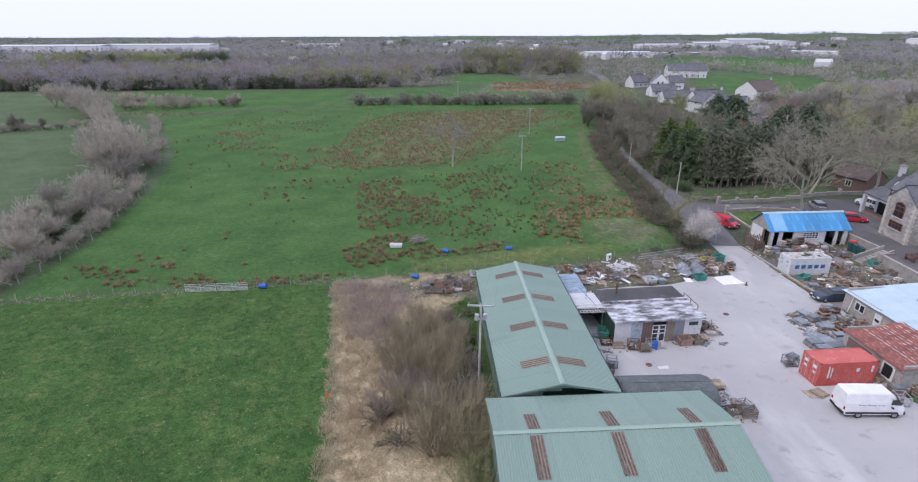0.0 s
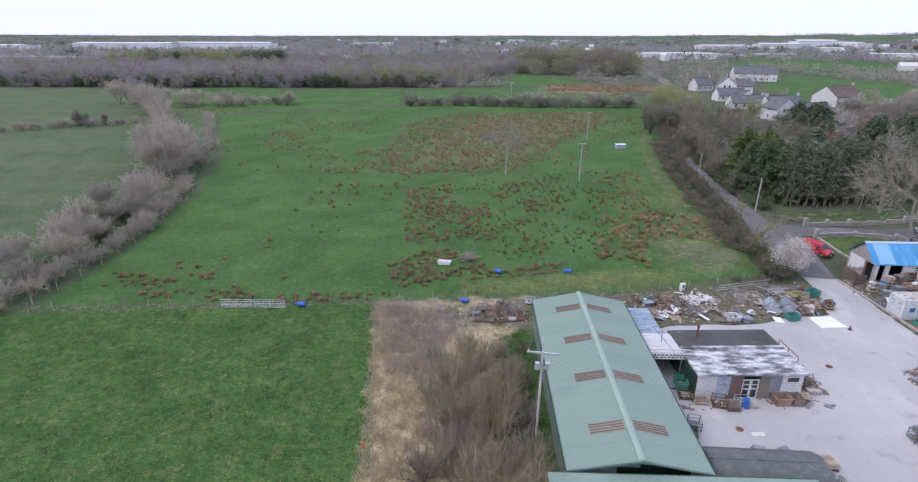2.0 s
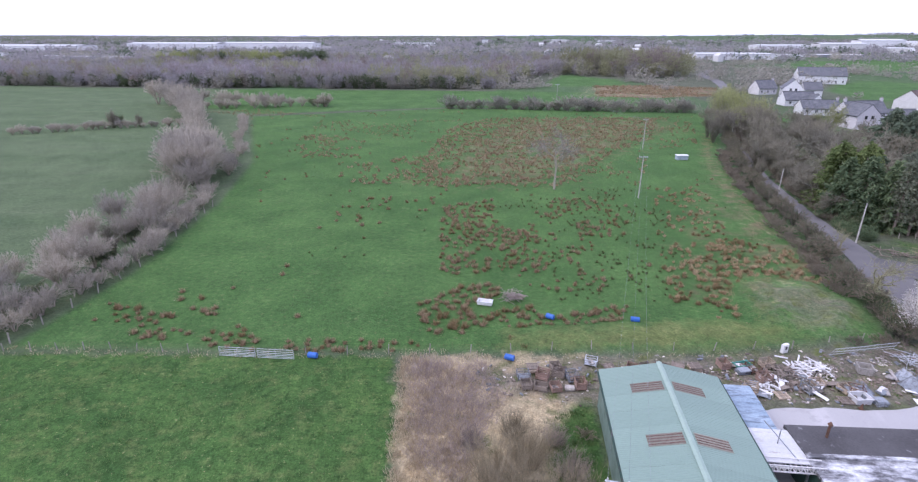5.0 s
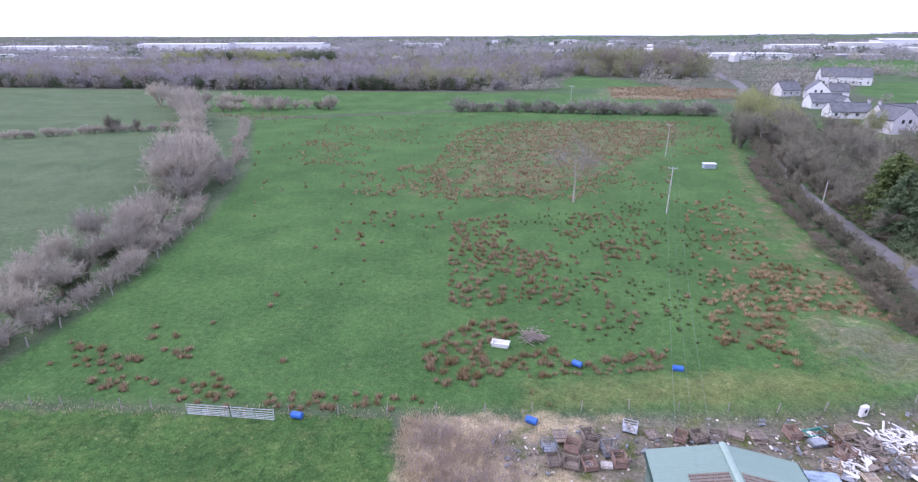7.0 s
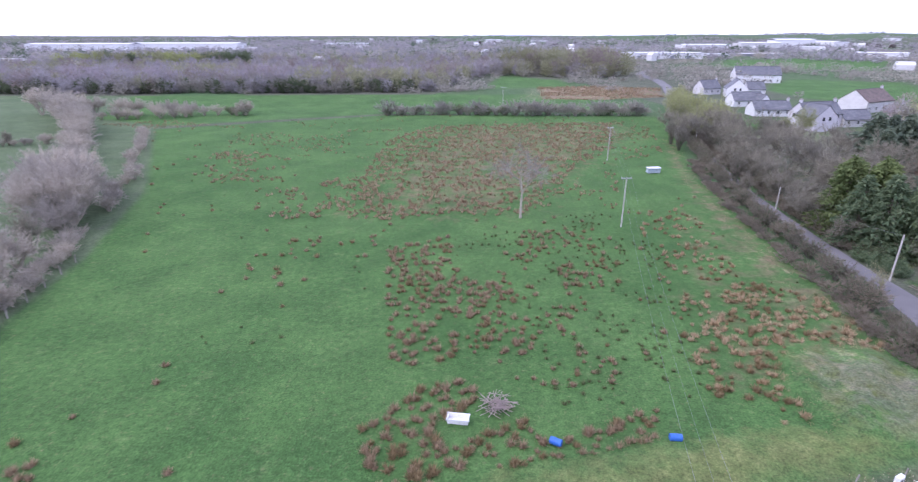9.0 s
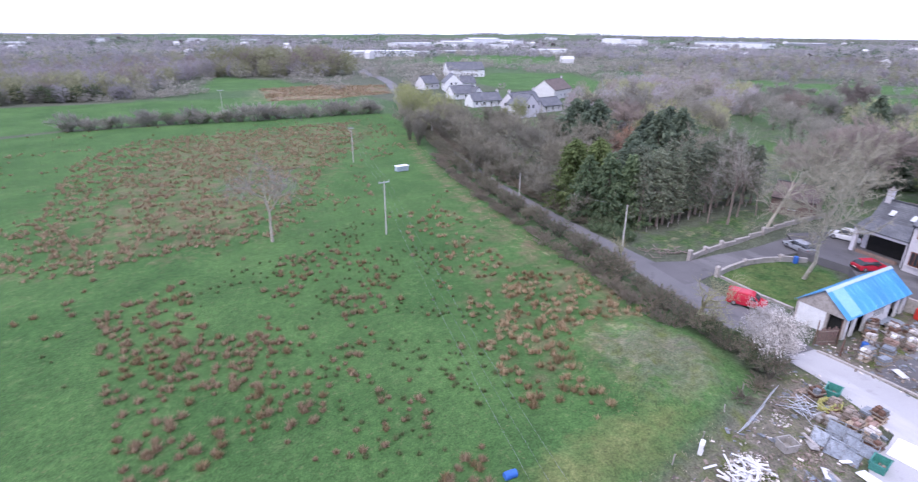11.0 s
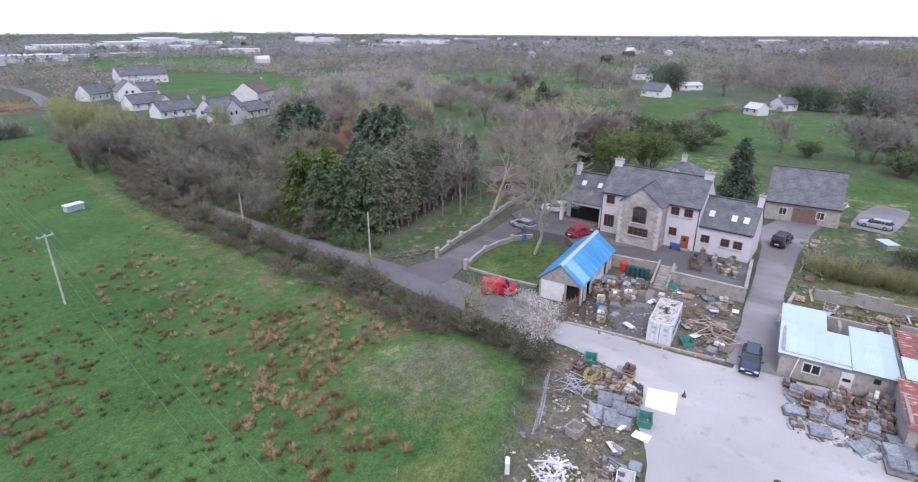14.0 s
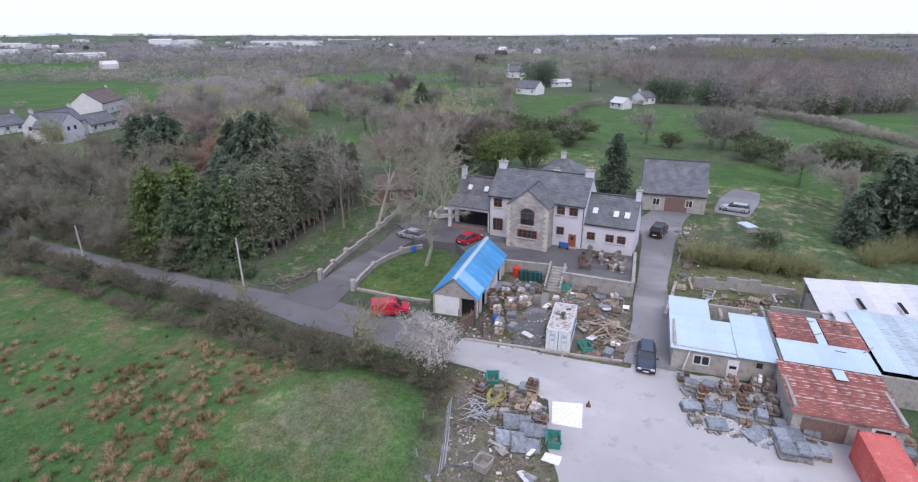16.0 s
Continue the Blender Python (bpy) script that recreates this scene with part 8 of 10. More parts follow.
def plain_house(name, label, at, rz, L, W, ze, zr, wall, roof, wins=(3, 1), chim=1, door=True, kind_cat="house"):
    """A far house: gabled, with windows on its long fronts and ends."""
    h = thing(name, label, kind_cat, (at[0], at[1], ground_z(*at)), rz)
    gabled_block(h, -W / 2, W / 2, -L / 2, L / 2, -0.2, ze, zr, wall, roof, 0.35)
    for s in (-1, 1):
        n, floors = wins
        for f in range(floors):
            for i in range(n):
                v = -L / 2 + L * (i + 0.5) / n
                window_u(h, s * W / 2, v - 0.55, v + 0.55, 1.0 + f * 2.6, 2.3 + f * 2.6, "frame_white", 1, 0, False, out=s)
        if floors > 1:
            for v in (-1.25, 1.25):
                part("window", one_box(1.0, 0.06, 1.2, 3.6, v, s * (L / 2 + 0.02)), M["glass"], h)
    for i in range(chim):
        chimney(h, 0, (-1 if i else 1) * (L / 2 - 0.5), zr - 0.4, zr + 1.0, 0.7, 0.9, 2)
    if door:
        part("door", one_box(0.08, 1.0, 2.1, 0, -W / 2 - 0.03, 0.1), M["paint_white"], h)
    return h


def warehouse(label, at, rz, L, W, H, wall, roof):
    h = thing("warehouse", label, "warehouse", (at[0], at[1], ground_z(*at)), rz, "far industrial estate")
    part("wall", one_box(L, W, H, 0), M[wall], h)
    k = MeshKit()
    k.prism([(-W / 2 - 0.5, 0), (0, H * 0.16), (W / 2 + 0.5, 0), (W / 2 + 0.5, 0.4), (0, H * 0.16 + 0.4), (-W / 2 - 0.5, 0.4)], L + 1, (-L / 2 - 0.5, 0, H), (0, 1, 0), (0, 0, 1), (1, 0, 0))
    part("roof", k, M[roof], h)
    for i in range(max(2, int(L / 22))):
        part("loading_door", one_box(5, 0.3, min(4.5, H * 0.6), 0, -L / 2 + 11 + i * 22, -W / 2 - 0.1), M["panel_grey"], h)
    return h


barn_long()
barn_front()
office()
canopy_and_annex()
hut()
container("red_container", "faded red steel shipping container in the yard", (40.35, 42.75, 0.06), 1.5, "container_red", [(1.0, 1.5, 0.35, 0.4, "paint_white"), (-2.0, 0.9, 0.16, 1.3, "paint_white"), (-1.7, 0.9, 0.1, 1.2, "paint_white"), (2.5, 1.4, 0.2, 0.7, "paint_white")])
container("white_container", "worn white steel shipping container with blue marks", (53.9, 67.65, 0.02), 0.3, "container_white", [(-1.9 + i * 0.95, 1.05, 0.62, 0.55, "mark_blue") for i in range(5)])
for (x0, y0), (x1, y1) in (((49.9, 77.4), (50.3, 71.2)), ((50.3, 71.2), (50.5, 65.2)), ((50.5, 65.2), (50.8, 61.2))):
    k = MeshKit()
    k.box((x0 + x1) / 2 + 0.3, (y0 + y1) / 2, -0.1, 0.28, math.hypot(x1 - x0, y1 - y0), 0.32, math.degrees(math.atan2(x0 - x1, y1 - y0)))
    solo("yard_kerb", k, M["render_grey"], "low weathered concrete kerb along the yard", "kerb")
terrace()
main_house()
blue_shed()
east_sheds()
ob_house = plain_house("stone_outbuilding", "grey slated barn with a wide timber doorway", (103.0, 55.4), 0, 10.5, 10.0, 3.3, 7.8, "render_grey", "slate", (2, 1), 0, False, "barn")
part("wide_door", one_box(0.1, 3.6, 2.4, 0.05, -5.05, -0.6), M["panel_brown"], ob_house, "brown timber doors")
for v in (-2.8, 1.2):
    roof_window(ob_house, -5, 3.0, 0.92, -2.6, v)
hip = thing("hipped_bungalow", "low bungalow with a hipped grey slate roof", "house", (110.3, 76.0, 1.5), -6.84)
wall_ring(hip, -4.0, 4.0, -4.0, 4.0, -0.2, 3.0, 0.3, M["render_lilac"])
k = MeshKit()
k.add([(-4.5, -4.5, 2.95), (4.5, -4.5, 2.95), (4.5, 4.5, 2.95), (-4.5, 4.5, 2.95), (0, -0.5, 5.74), (0, 0.5, 5.74)], [(0, 1, 4), (1, 2, 5, 4), (2, 3, 5), (3, 0, 4, 5), (3, 2, 1, 0)])
part("hipped_roof", k, M["slate"], hip, box_uv=True)
chimney(hip, 0, 0, 5.4, 6.6, 0.7, 0.9, 2)
for v in (-2, 2):
    window_u(hip, -4.0, v - 0.6, v + 0.6, 0.9, 2.2, "frame_white", 1, 0, False, out=-1)
shed_b = plain_house("garden_bungalow", "small brown-roofed garden building under the trees", (90, 104), 20, 7, 6, 3.0, 5.0, "panel_brown", "slate_brown", (1, 1), 0, False)
plain_house("neighbour_house", "pale grey two-storey house with a slate roof among trees", (124.5, 238.5), -76, 16, 8, 4.8, 8.6, "render_lilac", "slate", (4, 2), 2)
plain_house("neighbour_wing", "pale gabled wing of the neighbour house", (120.5, 231.5), 12, 9, 9, 4.8, 8.6, "render_lilac", "slate", (1, 2), 0, False)
plain_house("garage_block", "low slate-roofed garage beside the neighbour house", (139, 240), -80, 12, 7, 2.8, 5.6, "render_white", "slate", (3, 1), 0)
plain_house("hall", "brown-roofed hall with a pale gable", (174, 281), -64, 20, 12, 4.6, 9.0, "render_white", "slate_brown", (4, 1), 1)
plain_house("bungalow", "white bungalow with a dark slate roof", (123.5, 266.5), -92, 15, 8, 2.8, 5.8, "paint_white", "slate", (4, 1), 1)
plain_house("low_cottage", "low white cottage under a slate roof", (129, 297), -88, 14, 8, 2.9, 6.2, "paint_white", "slate", (3, 1), 0)
plain_house("cottage_porch", "small white gabled porch of the cottage", (134.5, 293), 4, 7, 5, 2.9, 5.6, "paint_white", "slate", (1, 1), 0, False)
plain_house("white_gabled_house", "white gabled house beside the country road", (143.5, 335), -18, 12, 10, 4.6, 9.2, "paint_white", "slate", (2, 2), 1)
plain_house("gabled_house_wing", "slate-roofed wing beside the white gabled house", (153, 335), -95, 9, 8, 4.2, 7.6, "paint_white", "slate", (2, 1), 0)
plain_house("dark_roofed_house", "dark-roofed house behind the white cottage", (134.5, 349), -70, 12, 8, 3.4, 7.4, "render_white", "slate", (3, 1), 1)
plain_house("white_farmhouse", "long white hall with a dark blue-grey pitched roof", (201, 424), -100, 29, 12, 5.4, 10.4, "paint_white", "slate", (7, 1), 0)
plain_house("far_white_cottage", "white cottage with a grey roof in the pasture", (294, 120), -25, 13, 8, 3.4, 6.8, "paint_white", "slate", (3, 1), 1)
plain_house("far_pale_barn", "small pale barn at the field edge", (247, 71), -40, 7, 5.5, 2.6, 4.6, "render_white", "white_sheet", (2, 1), 0, False, "barn")
plain_house("far_grey_house", "grey house half hidden by trees", (400, 152), 30, 12, 9, 4.5, 8.2, "render_white", "slate", (3, 2), 1)
plain_house("far_low_shed", "low white farm shed", (340, 112), 40, 14, 8, 2.6, 4.2, "paint_white", "white_sheet", (2, 1), 0, False, "shed")
plain_house("far_bungalow", "far white bungalow among trees", (268, 62), 50, 8, 7, 3.0, 5.4, "render_white", "slate", (2, 1), 1)
rw = random.Random(12)
for x, y, L, W, H, rz, m in ((-711, 1133, 187, 60, 11.4, 3, "paint_white"), (-535, 1184, 201, 60, 11.7, 3, "paint_white"), (-941, 1044, 180, 60, 8.7, 3, "paint_white"), (269, 792, 97, 39, 6.8, 4, "paint_white"), (496, 1186, 96, 38, 9.3, 3, "paint_white"), (607, 1189, 84, 33, 12.4, 3, "render_white"), (778, 1362, 92, 37, 16.6, 2, "paint_white"), (299, 1097, 31, 14, 5.8, 3, "render_white"), (378, 877, 44, 17, 3.0, 4, "paint_white"), (449, 885, 63, 25, 3.0, 4, "panel_grey"), (-281, 1498, 107, 43, 6.7, 2, "paint_white"), (-640, 711, 48, 19, 3.4, 4, "render_white"), (-569, 698, 31, 14, 3.3, 4, "panel_grey"), (-540, 717, 36, 14, 2.7, 4, "render_white"), (-764, 773, 36, 14, 3.7, 4, "paint_white"), (-343, 785, 17, 14, 2.9, 4, "paint_white"), (135, 2131, 52, 21, 7.5, -1, "render_white"), (-121, 1897, 19, 14, 10.1, 0, "paint_white"), (306, 2130, 61, 24, 5.6, -1, "paint_white"), (943, 1486, 100, 40, 11.0, -83, "paint_white"), (1176, 1280, 68, 27, 16.6, -85, "paint_white"), (1304, 1328, 79, 32, 13.9, -86, "render_white"), (1341, 1014, 187, 60, 12.5, -86, "paint_white"), (3481, 4023, 313, 60, 17.5, -100, "render_white"), (1027, 869, 110, 44, 5.5, -83, "paint_white"), (1077, 1123, 35, 14, 5.9, -84, "paint_white"), (1877, 1128, 123, 49, 7.5, -91, "panel_grey"), (1517, 2013, 55, 22, 8.0, -88, "paint_white"), (2075, -122, 71, 29, 8.5, -93, "render_white"), (1367, 443, 44, 18, 5.6, -86, "panel_grey"), (899, 275, 14, 14, 3.7, -81, "paint_white"), (2230, 148, 84, 34, 6.9, -95, "paint_white"), (571, 802, 58, 23, 6.4, -32, "paint_white"), (648, 1084, 49, 20, 7.1, -29, "render_white")):
    warehouse("pale industrial shed on the far estate", (x, y), rz, L, W, H, m, "white_sheet" if rw.random() < 0.7 else "panel_grey")
for i in range(110):
    a, d = math.radians(rw.uniform(-20, 112)), rw.uniform(600, 2600)
    k = MeshKit()
    L, W, H = rw.uniform(9, 16), rw.uniform(7, 9), rw.uniform(4, 7)
    k.prism([(-W / 2, 0), (-W / 2, H), (0, H + 3), (W / 2, H), (W / 2, 0)], L, (-L / 2, 0, 0), (0, 1, 0), (0, 0, 1), (1, 0, 0))
    x, y = math.sin(a) * d, math.cos(a) * d
    solo("distant_house", k, M["render_white" if rw.random() < 0.6 else "slate_brown"], "small far house on the horizon", "house", (x, y, ground_z(x, y)), rw.uniform(0, 180), "distant houses")

# ---- vehicles ----
def wheel(parent, x, y, r, w=0.22):
    k = MeshKit()
    s = 1 if y > 0 else -1
    k.tube((x, y - s * w, r), (x, y, r), r, r * 0.96, 16)
    t = part("wheel", k, M["tyre"], parent)
    k = MeshKit()
    k.tube((x, y - s * 0.02, r), (x, y + s * 0.015, r), r * 0.62, r * 0.58, 12)
    part("rim", k, M["rim"], t)


def section(x, hw, z0, z1, top_in, round_low=0.06, n_round=0.1):
    """A rounded cross-section of a car body at x, seen along its length."""
    t = hw - top_in
    return [(x, -hw + round_low, z0), (x, -hw, z0 + round_low), (x, -hw, z0 + (z1 - z0) * 0.55), (x, -t - 0.01, z1 - n_round), (x, -t + n_round, z1),
            (x, t - n_round, z1), (x, t + 0.01, z1 - n_round), (x, hw, z0 + (z1 - z0) * 0.55), (x, hw, z0 + round_low), (x, hw - round_low, z0)]


def vehicle(name, label, at, rz, L, W, paint, body, cabin, roof_bar=None, wheels=(0.0, 0.0), r=0.32, category="car", glass=None, rear_glass=True):
    """body, cabin: rows of (share of length from the nose, half-width share, bottom, top, lean-in)."""
    v = thing(name, label, category, at, rz)
    hw = W / 2
    k = MeshKit()
    k.loft([section(L / 2 - f * L, hw * h, a, b, t) for f, h, a, b, t in body])
    part("body", k, M[paint], v, smooth=False)
    if cabin:
        k = MeshKit()
        k.loft([section(L / 2 - f * L, hw * h, a, b, t, 0.02, 0.04) for f, h, a, b, t in cabin])
        part("glazing", k, M["glass"], v, "dark window glass")
        z_top = max(c[3] for c in cabin)
        f0, f1 = [c[0] for c in cabin if c[3] > z_top - 0.12][0], [c[0] for c in cabin if c[3] > z_top - 0.12][-1]
        k = MeshKit()
        t = [c for c in cabin if c[3] > z_top - 0.12][0]
        hw2 = hw * t[1] - t[4] + 0.03
        k.loft([section(L / 2 - f * L, hw2, z_top - 0.07, z_top + 0.025, 0.05, 0.01, 0.02) for f in (f0 - 0.015, f1 + 0.015)])
        part("roof", k, M[paint], v)
        for f in ((f0 + f1) / 2, f0 * 0.35 + f1 * 0.65 + 0.03):
            for s in (-1, 1):
                k = MeshKit()
                zb = cabin[1][2]
                k.tube((L / 2 - f * L, s * (hw * 0.985), zb), (L / 2 - f * L, s * hw2, z_top - 0.04), 0.05, n=5)
                part("pillar", k, M[paint], v)
    for f in wheels:
        for s in (-1, 1):
            wheel(v, L / 2 - f * L, s * (hw + 0.005), r)
    zl = body[1][2] + (body[1][3] - body[1][2]) * 0.62
    for s in (-1, 1):
        part("headlight", one_box(0.12, 0.36, 0.16, zl, L / 2 - 0.05, s * (hw - 0.32)), M["lamp_clear"], v)
        part("tail_light", one_box(0.08, 0.2, 0.32, zl + 0.02, -L / 2 + 0.03, s * (hw - 0.16)), M["lamp_red"], v)
        fm = (cabin[1][0] if cabin else 0.22)
        part("wing_mirror", one_box(0.1, 0.2, 0.14, zl + 0.3, L / 2 - fm * L - 0.15, s * (hw + 0.1)), M["plastic_black"], v)
    part("front_bumper", one_box(0.16, W * 0.94, 0.26, body[1][2] + 0.03, L / 2 - 0.02), M["plastic_black"], v)
    part("rear_bumper", one_box(0.14, W * 0.94, 0.24, body[1][2] + 0.03, -L / 2 + 0.02), M["plastic_black"], v)
    part("number_plate", one_box(0.03, 0.52, 0.11, body[1][2] + 0.12, L / 2 + 0.075), M["paint_white"], v)
    part("rear_plate", one_box(0.03, 0.52, 0.11, body[1][2] + 0.25, -L / 2 - 0.06), M["tarp_white"], v)
    part("grille", one_box(0.05, 0.8, 0.14, zl - 0.02, L / 2 - 0.01), M["plastic_black"], v)
    part("underbody", one_box(L * 0.9, W * 0.8, 0.16, 0.16), M["plastic_black"], v)
    return v


EST_BODY = [(0.0, 0.62, 0.3, 0.6, 0.12), (0.015, 0.78, 0.22, 0.68, 0.14), (0.05, 0.92, 0.2, 0.75, 0.16), (0.12, 0.98, 0.18, 0.84, 0.14), (0.27, 1.0, 0.18, 0.94, 0.1), (0.5, 1.0, 0.18, 0.97, 0.05), (0.94, 0.98, 0.18, 0.98, 0.06), (0.99, 0.93, 0.22, 0.9, 0.1), (1.0, 0.86, 0.3, 0.84, 0.1)]
EST_CABIN = [(0.25, 0.93, 0.88, 0.92, 0.05), (0.33, 0.93, 0.88, 1.2, 0.15), (0.43, 0.92, 0.88, 1.4, 0.26), (0.65, 0.91, 0.88, 1.43, 0.27), (0.88, 0.88, 0.88, 1.36, 0.25), (0.985, 0.84, 0.88, 0.98, 0.1)]
HATCH_CABIN = [(0.25, 0.95, 0.9, 0.96, 0.05), (0.40, 0.95, 0.9, 1.42, 0.22), (0.82, 0.94, 0.9, 1.44, 0.22), (0.97, 0.9, 0.9, 1.0, 0.1)]
SUV_BODY = [(0.0, 0.85, 0.4, 0.95, 0.1), (0.02, 0.95, 0.3, 1.02, 0.1), (0.26, 1.0, 0.28, 1.12, 0.06), (0.5, 1.0, 0.28, 1.14, 0.05), (0.97, 0.99, 0.28, 1.14, 0.06), (1.0, 0.93, 0.36, 1.1, 0.08)]
SUV_CABIN = [(0.28, 0.95, 1.05, 1.12, 0.05), (0.37, 0.95, 1.05, 1.76, 0.14), (0.95, 0.94, 1.05, 1.78, 0.14), (0.99, 0.92, 1.05, 1.2, 0.06)]
vehicle("estate_car", "dark blue estate car parked by the workshop", (51.9, 59.0, 0.09), 180, 4.75, 1.82, "paint_navy", EST_BODY, EST_CABIN, None, (0.19, 0.78))
vehicle("red_hatchback", "bright red hatchback parked on the terrace", (74.0, 84.4, 1.61), -25, 4.2, 1.76, "paint_red", EST_BODY, HATCH_CABIN, None, (0.19, 0.8))
vehicle("white_off_roader", "white off-road car parked by the car port", (83.0, 92.0, 1.62), 100, 4.4, 1.8, "paint_white", SUV_BODY, SUV_CABIN, None, (0.18, 0.8), 0.37)
vehicle("silver_saloon", "silver car parked on the drive", (74.6, 94.0, ground_z(74.6, 94) + 0.13), 75, 4.5, 1.78, "paint_silver", EST_BODY, HATCH_CABIN, None, (0.19, 0.8))
vehicle("black_off_roader", "black off-road car parked on the lane", (85.5, 57.6, ground_z(85.5, 57.6) + 0.09), -15, 4.7, 1.86, "paint_black", SUV_BODY, SUV_CABIN, None, (0.18, 0.8), 0.38)
vehicle("silver_estate", "silver estate car in the gravel yard", (101.5, 45.0, ground_z(101.5, 45.0) + 0.1), 75, 4.5, 1.78, "paint_silver", EST_BODY, EST_CABIN, None, (0.19, 0.8))
VAN_BODY = [(0.0, 0.84, 0.42, 0.95, 0.1), (0.02, 0.95, 0.36, 1.15, 0.1), (0.11, 0.99, 0.34, 1.32, 0.12), (0.2, 1.0, 0.34, 2.2, 0.2), (0.27, 1.0, 0.34, 2.5, 0.22), (0.6, 1.0, 0.34, 2.56, 0.22), (0.97, 1.0, 0.34, 2.54, 0.22), (1.0, 0.97, 0.38, 2.44, 0.22)]
white_van = vehicle("white_panel_van", "white high-roofed panel van with faint grey lettering", (39.45, 37.65, 0.07), -4, 5.4, 2.0, "paint_white", VAN_BODY, None, None, (0.16, 0.76), 0.36, "van")
for s in (-1, 1):
    k = MeshKit()
    k.prism([(1.22, 1.5), (2.1, 1.45), (1.62, 2.02), (1.22, 2.05)], 0.03, (0, s * 1.0 - (0.0 if s > 0 else 0.03), 0), (1, 0, 0), (0, 0, 1), (0, 1, 0))
    part("side_window", k, M["glass"], white_van)
    for i, (x, w) in enumerate(((0.55, 0.35), (0.2, 0.2), (-0.25, 0.5), (-0.7, 0.3), (-1.1, 0.36), (-1.5, 0.28))):
        part("lettering_bar", one_box(w * 0.8, 0.02, 0.07, 1.36 + 0.05 * (i % 2), x, s * 1.008), M["slab_blue"], white_van)
    part("sill_trim", one_box(4.6, 0.03, 0.2, 0.5, -0.3, s * 1.01), M["plastic_black"], white_van)
k = MeshKit()
k.add([(2.36, -0.85, 1.38), (2.36, 0.85, 1.38), (1.72, 0.76, 2.2), (1.72, -0.76, 2.2), (2.3, -0.85, 1.3), (2.3, 0.85, 1.3), (1.66, 0.76, 2.12), (1.66, -0.76, 2.12)], [(0, 1, 2, 3), (7, 6, 5, 4), (0, 4, 5, 1), (1, 5, 6, 2), (2, 6, 7, 3), (3, 7, 4, 0)])
part("windscreen", k, M["glass"], white_van)
POST_BODY = [(0.0, 0.84, 0.34, 0.8, 0.1), (0.02, 0.94, 0.26, 0.92, 0.1), (0.2, 1.0, 0.24, 1.1, 0.08), (0.34, 1.0, 0.24, 1.72, 0.18), (0.42, 1.0, 0.24, 1.84, 0.18), (0.96, 1.0, 0.24, 1.86, 0.16), (1.0, 0.96, 0.3, 1.78, 0.16)]
red_van = vehicle("red_panel_van", "small red panel van stopped on the road", (52.9, 87.4, 0.11), -62, 4.4, 1.84, "paint_red", POST_BODY, None, None, (0.18, 0.8), 0.32, "van")
for s in (-1, 1):
    k = MeshKit()
    k.prism([(0.36, 1.12), (1.1, 1.08), (0.66, 1.56), (0.36, 1.6)], 0.03, (0, s * 0.905 - (0.0 if s > 0 else 0.03), 0), (1, 0, 0), (0, 0, 1), (0, 1, 0))
    part("side_window", k, M["glass"], red_van)
k = MeshKit()
k.add([(1.34, -0.78, 1.12), (1.34, 0.78, 1.12), (0.72, 0.68, 1.7), (0.72, -0.68, 1.7), (1.28, -0.78, 1.04), (1.28, 0.78, 1.04), (0.66, 0.68, 1.62), (0.66, -0.68, 1.62)], [(0, 1, 2, 3), (7, 6, 5, 4), (0, 4, 5, 1), (1, 5, 6, 2), (2, 6, 7, 3), (3, 7, 4, 0)])
part("windscreen", k, M["glass"], red_van)


# ---- poles, wires, fences and walls ----
def utility_pole(label, x, y, h, arm=0.0, arm_rz=0.0, gear=False, lean=(0, 0)):
    p = thing("utility_pole", label, "pole", (x, y, ground_z(x, y)))
    k = MeshKit()
    k.tube((0, 0, -0.3), (lean[0], lean[1], h), 0.13, 0.09, 9)
    part("shaft", k, M["pole_wood"], p)
    if arm:
        c, s = math.cos(radians(arm_rz)), math.sin(radians(arm_rz))
        k = MeshKit()
        k.box(lean[0], lean[1], h - 0.25, arm, 0.14, 0.14, arm_rz)
        a = part("cross_arm", k, M["galv"], p)
        for o in (-0.45, 0, 0.45):
            k = MeshKit()
            q = (lean[0] + c * o * arm, lean[1] + s * o * arm)
            k.tube((*q, h - 0.12), (*q, h + 0.12), 0.06, 0.03, 6)
            part("insulator", k, M["render_white"], a)
    if gear:
        for o in (-0.4, 0.4):
            k = MeshKit()
            k.tube((lean[0] + o, lean[1] - 0.15, h - 1.6), (lean[0] + o, lean[1] - 0.15, h - 1.0), 0.2, 0.2, 8)
            part("transformer", k, M["galv"], p)
        part("bracket", one_box(1.2, 0.12, 0.12, h - 1.65, lean[0], lean[1]), M["galv"], p)
    return p


utility_pole("grey timber power pole with a cross-arm beside the barn", 4.5, 44.6, 8.5, 2.6, -8, True, (0.1, 0.1))
utility_pole("pale timber power pole standing in the pasture", 23.2, 131, 8.9, 1.8, 5)
utility_pole("pale timber power pole farther across the pasture", 34.7, 183, 8.8, 1.6, 5)
utility_pole("pale power pole beyond the boundary hedge", 16, 292, 9.0, 2.4, 0)
utility_pole("grey timber telephone pole at the road junction", 53.6, 108.8, 6.8)
utility_pole("grey timber telephone pole beside the road", 52.8, 135.8, 5.8)
utility_pole("grey timber telephone pole down the road", 67.5, 205, 6.5)


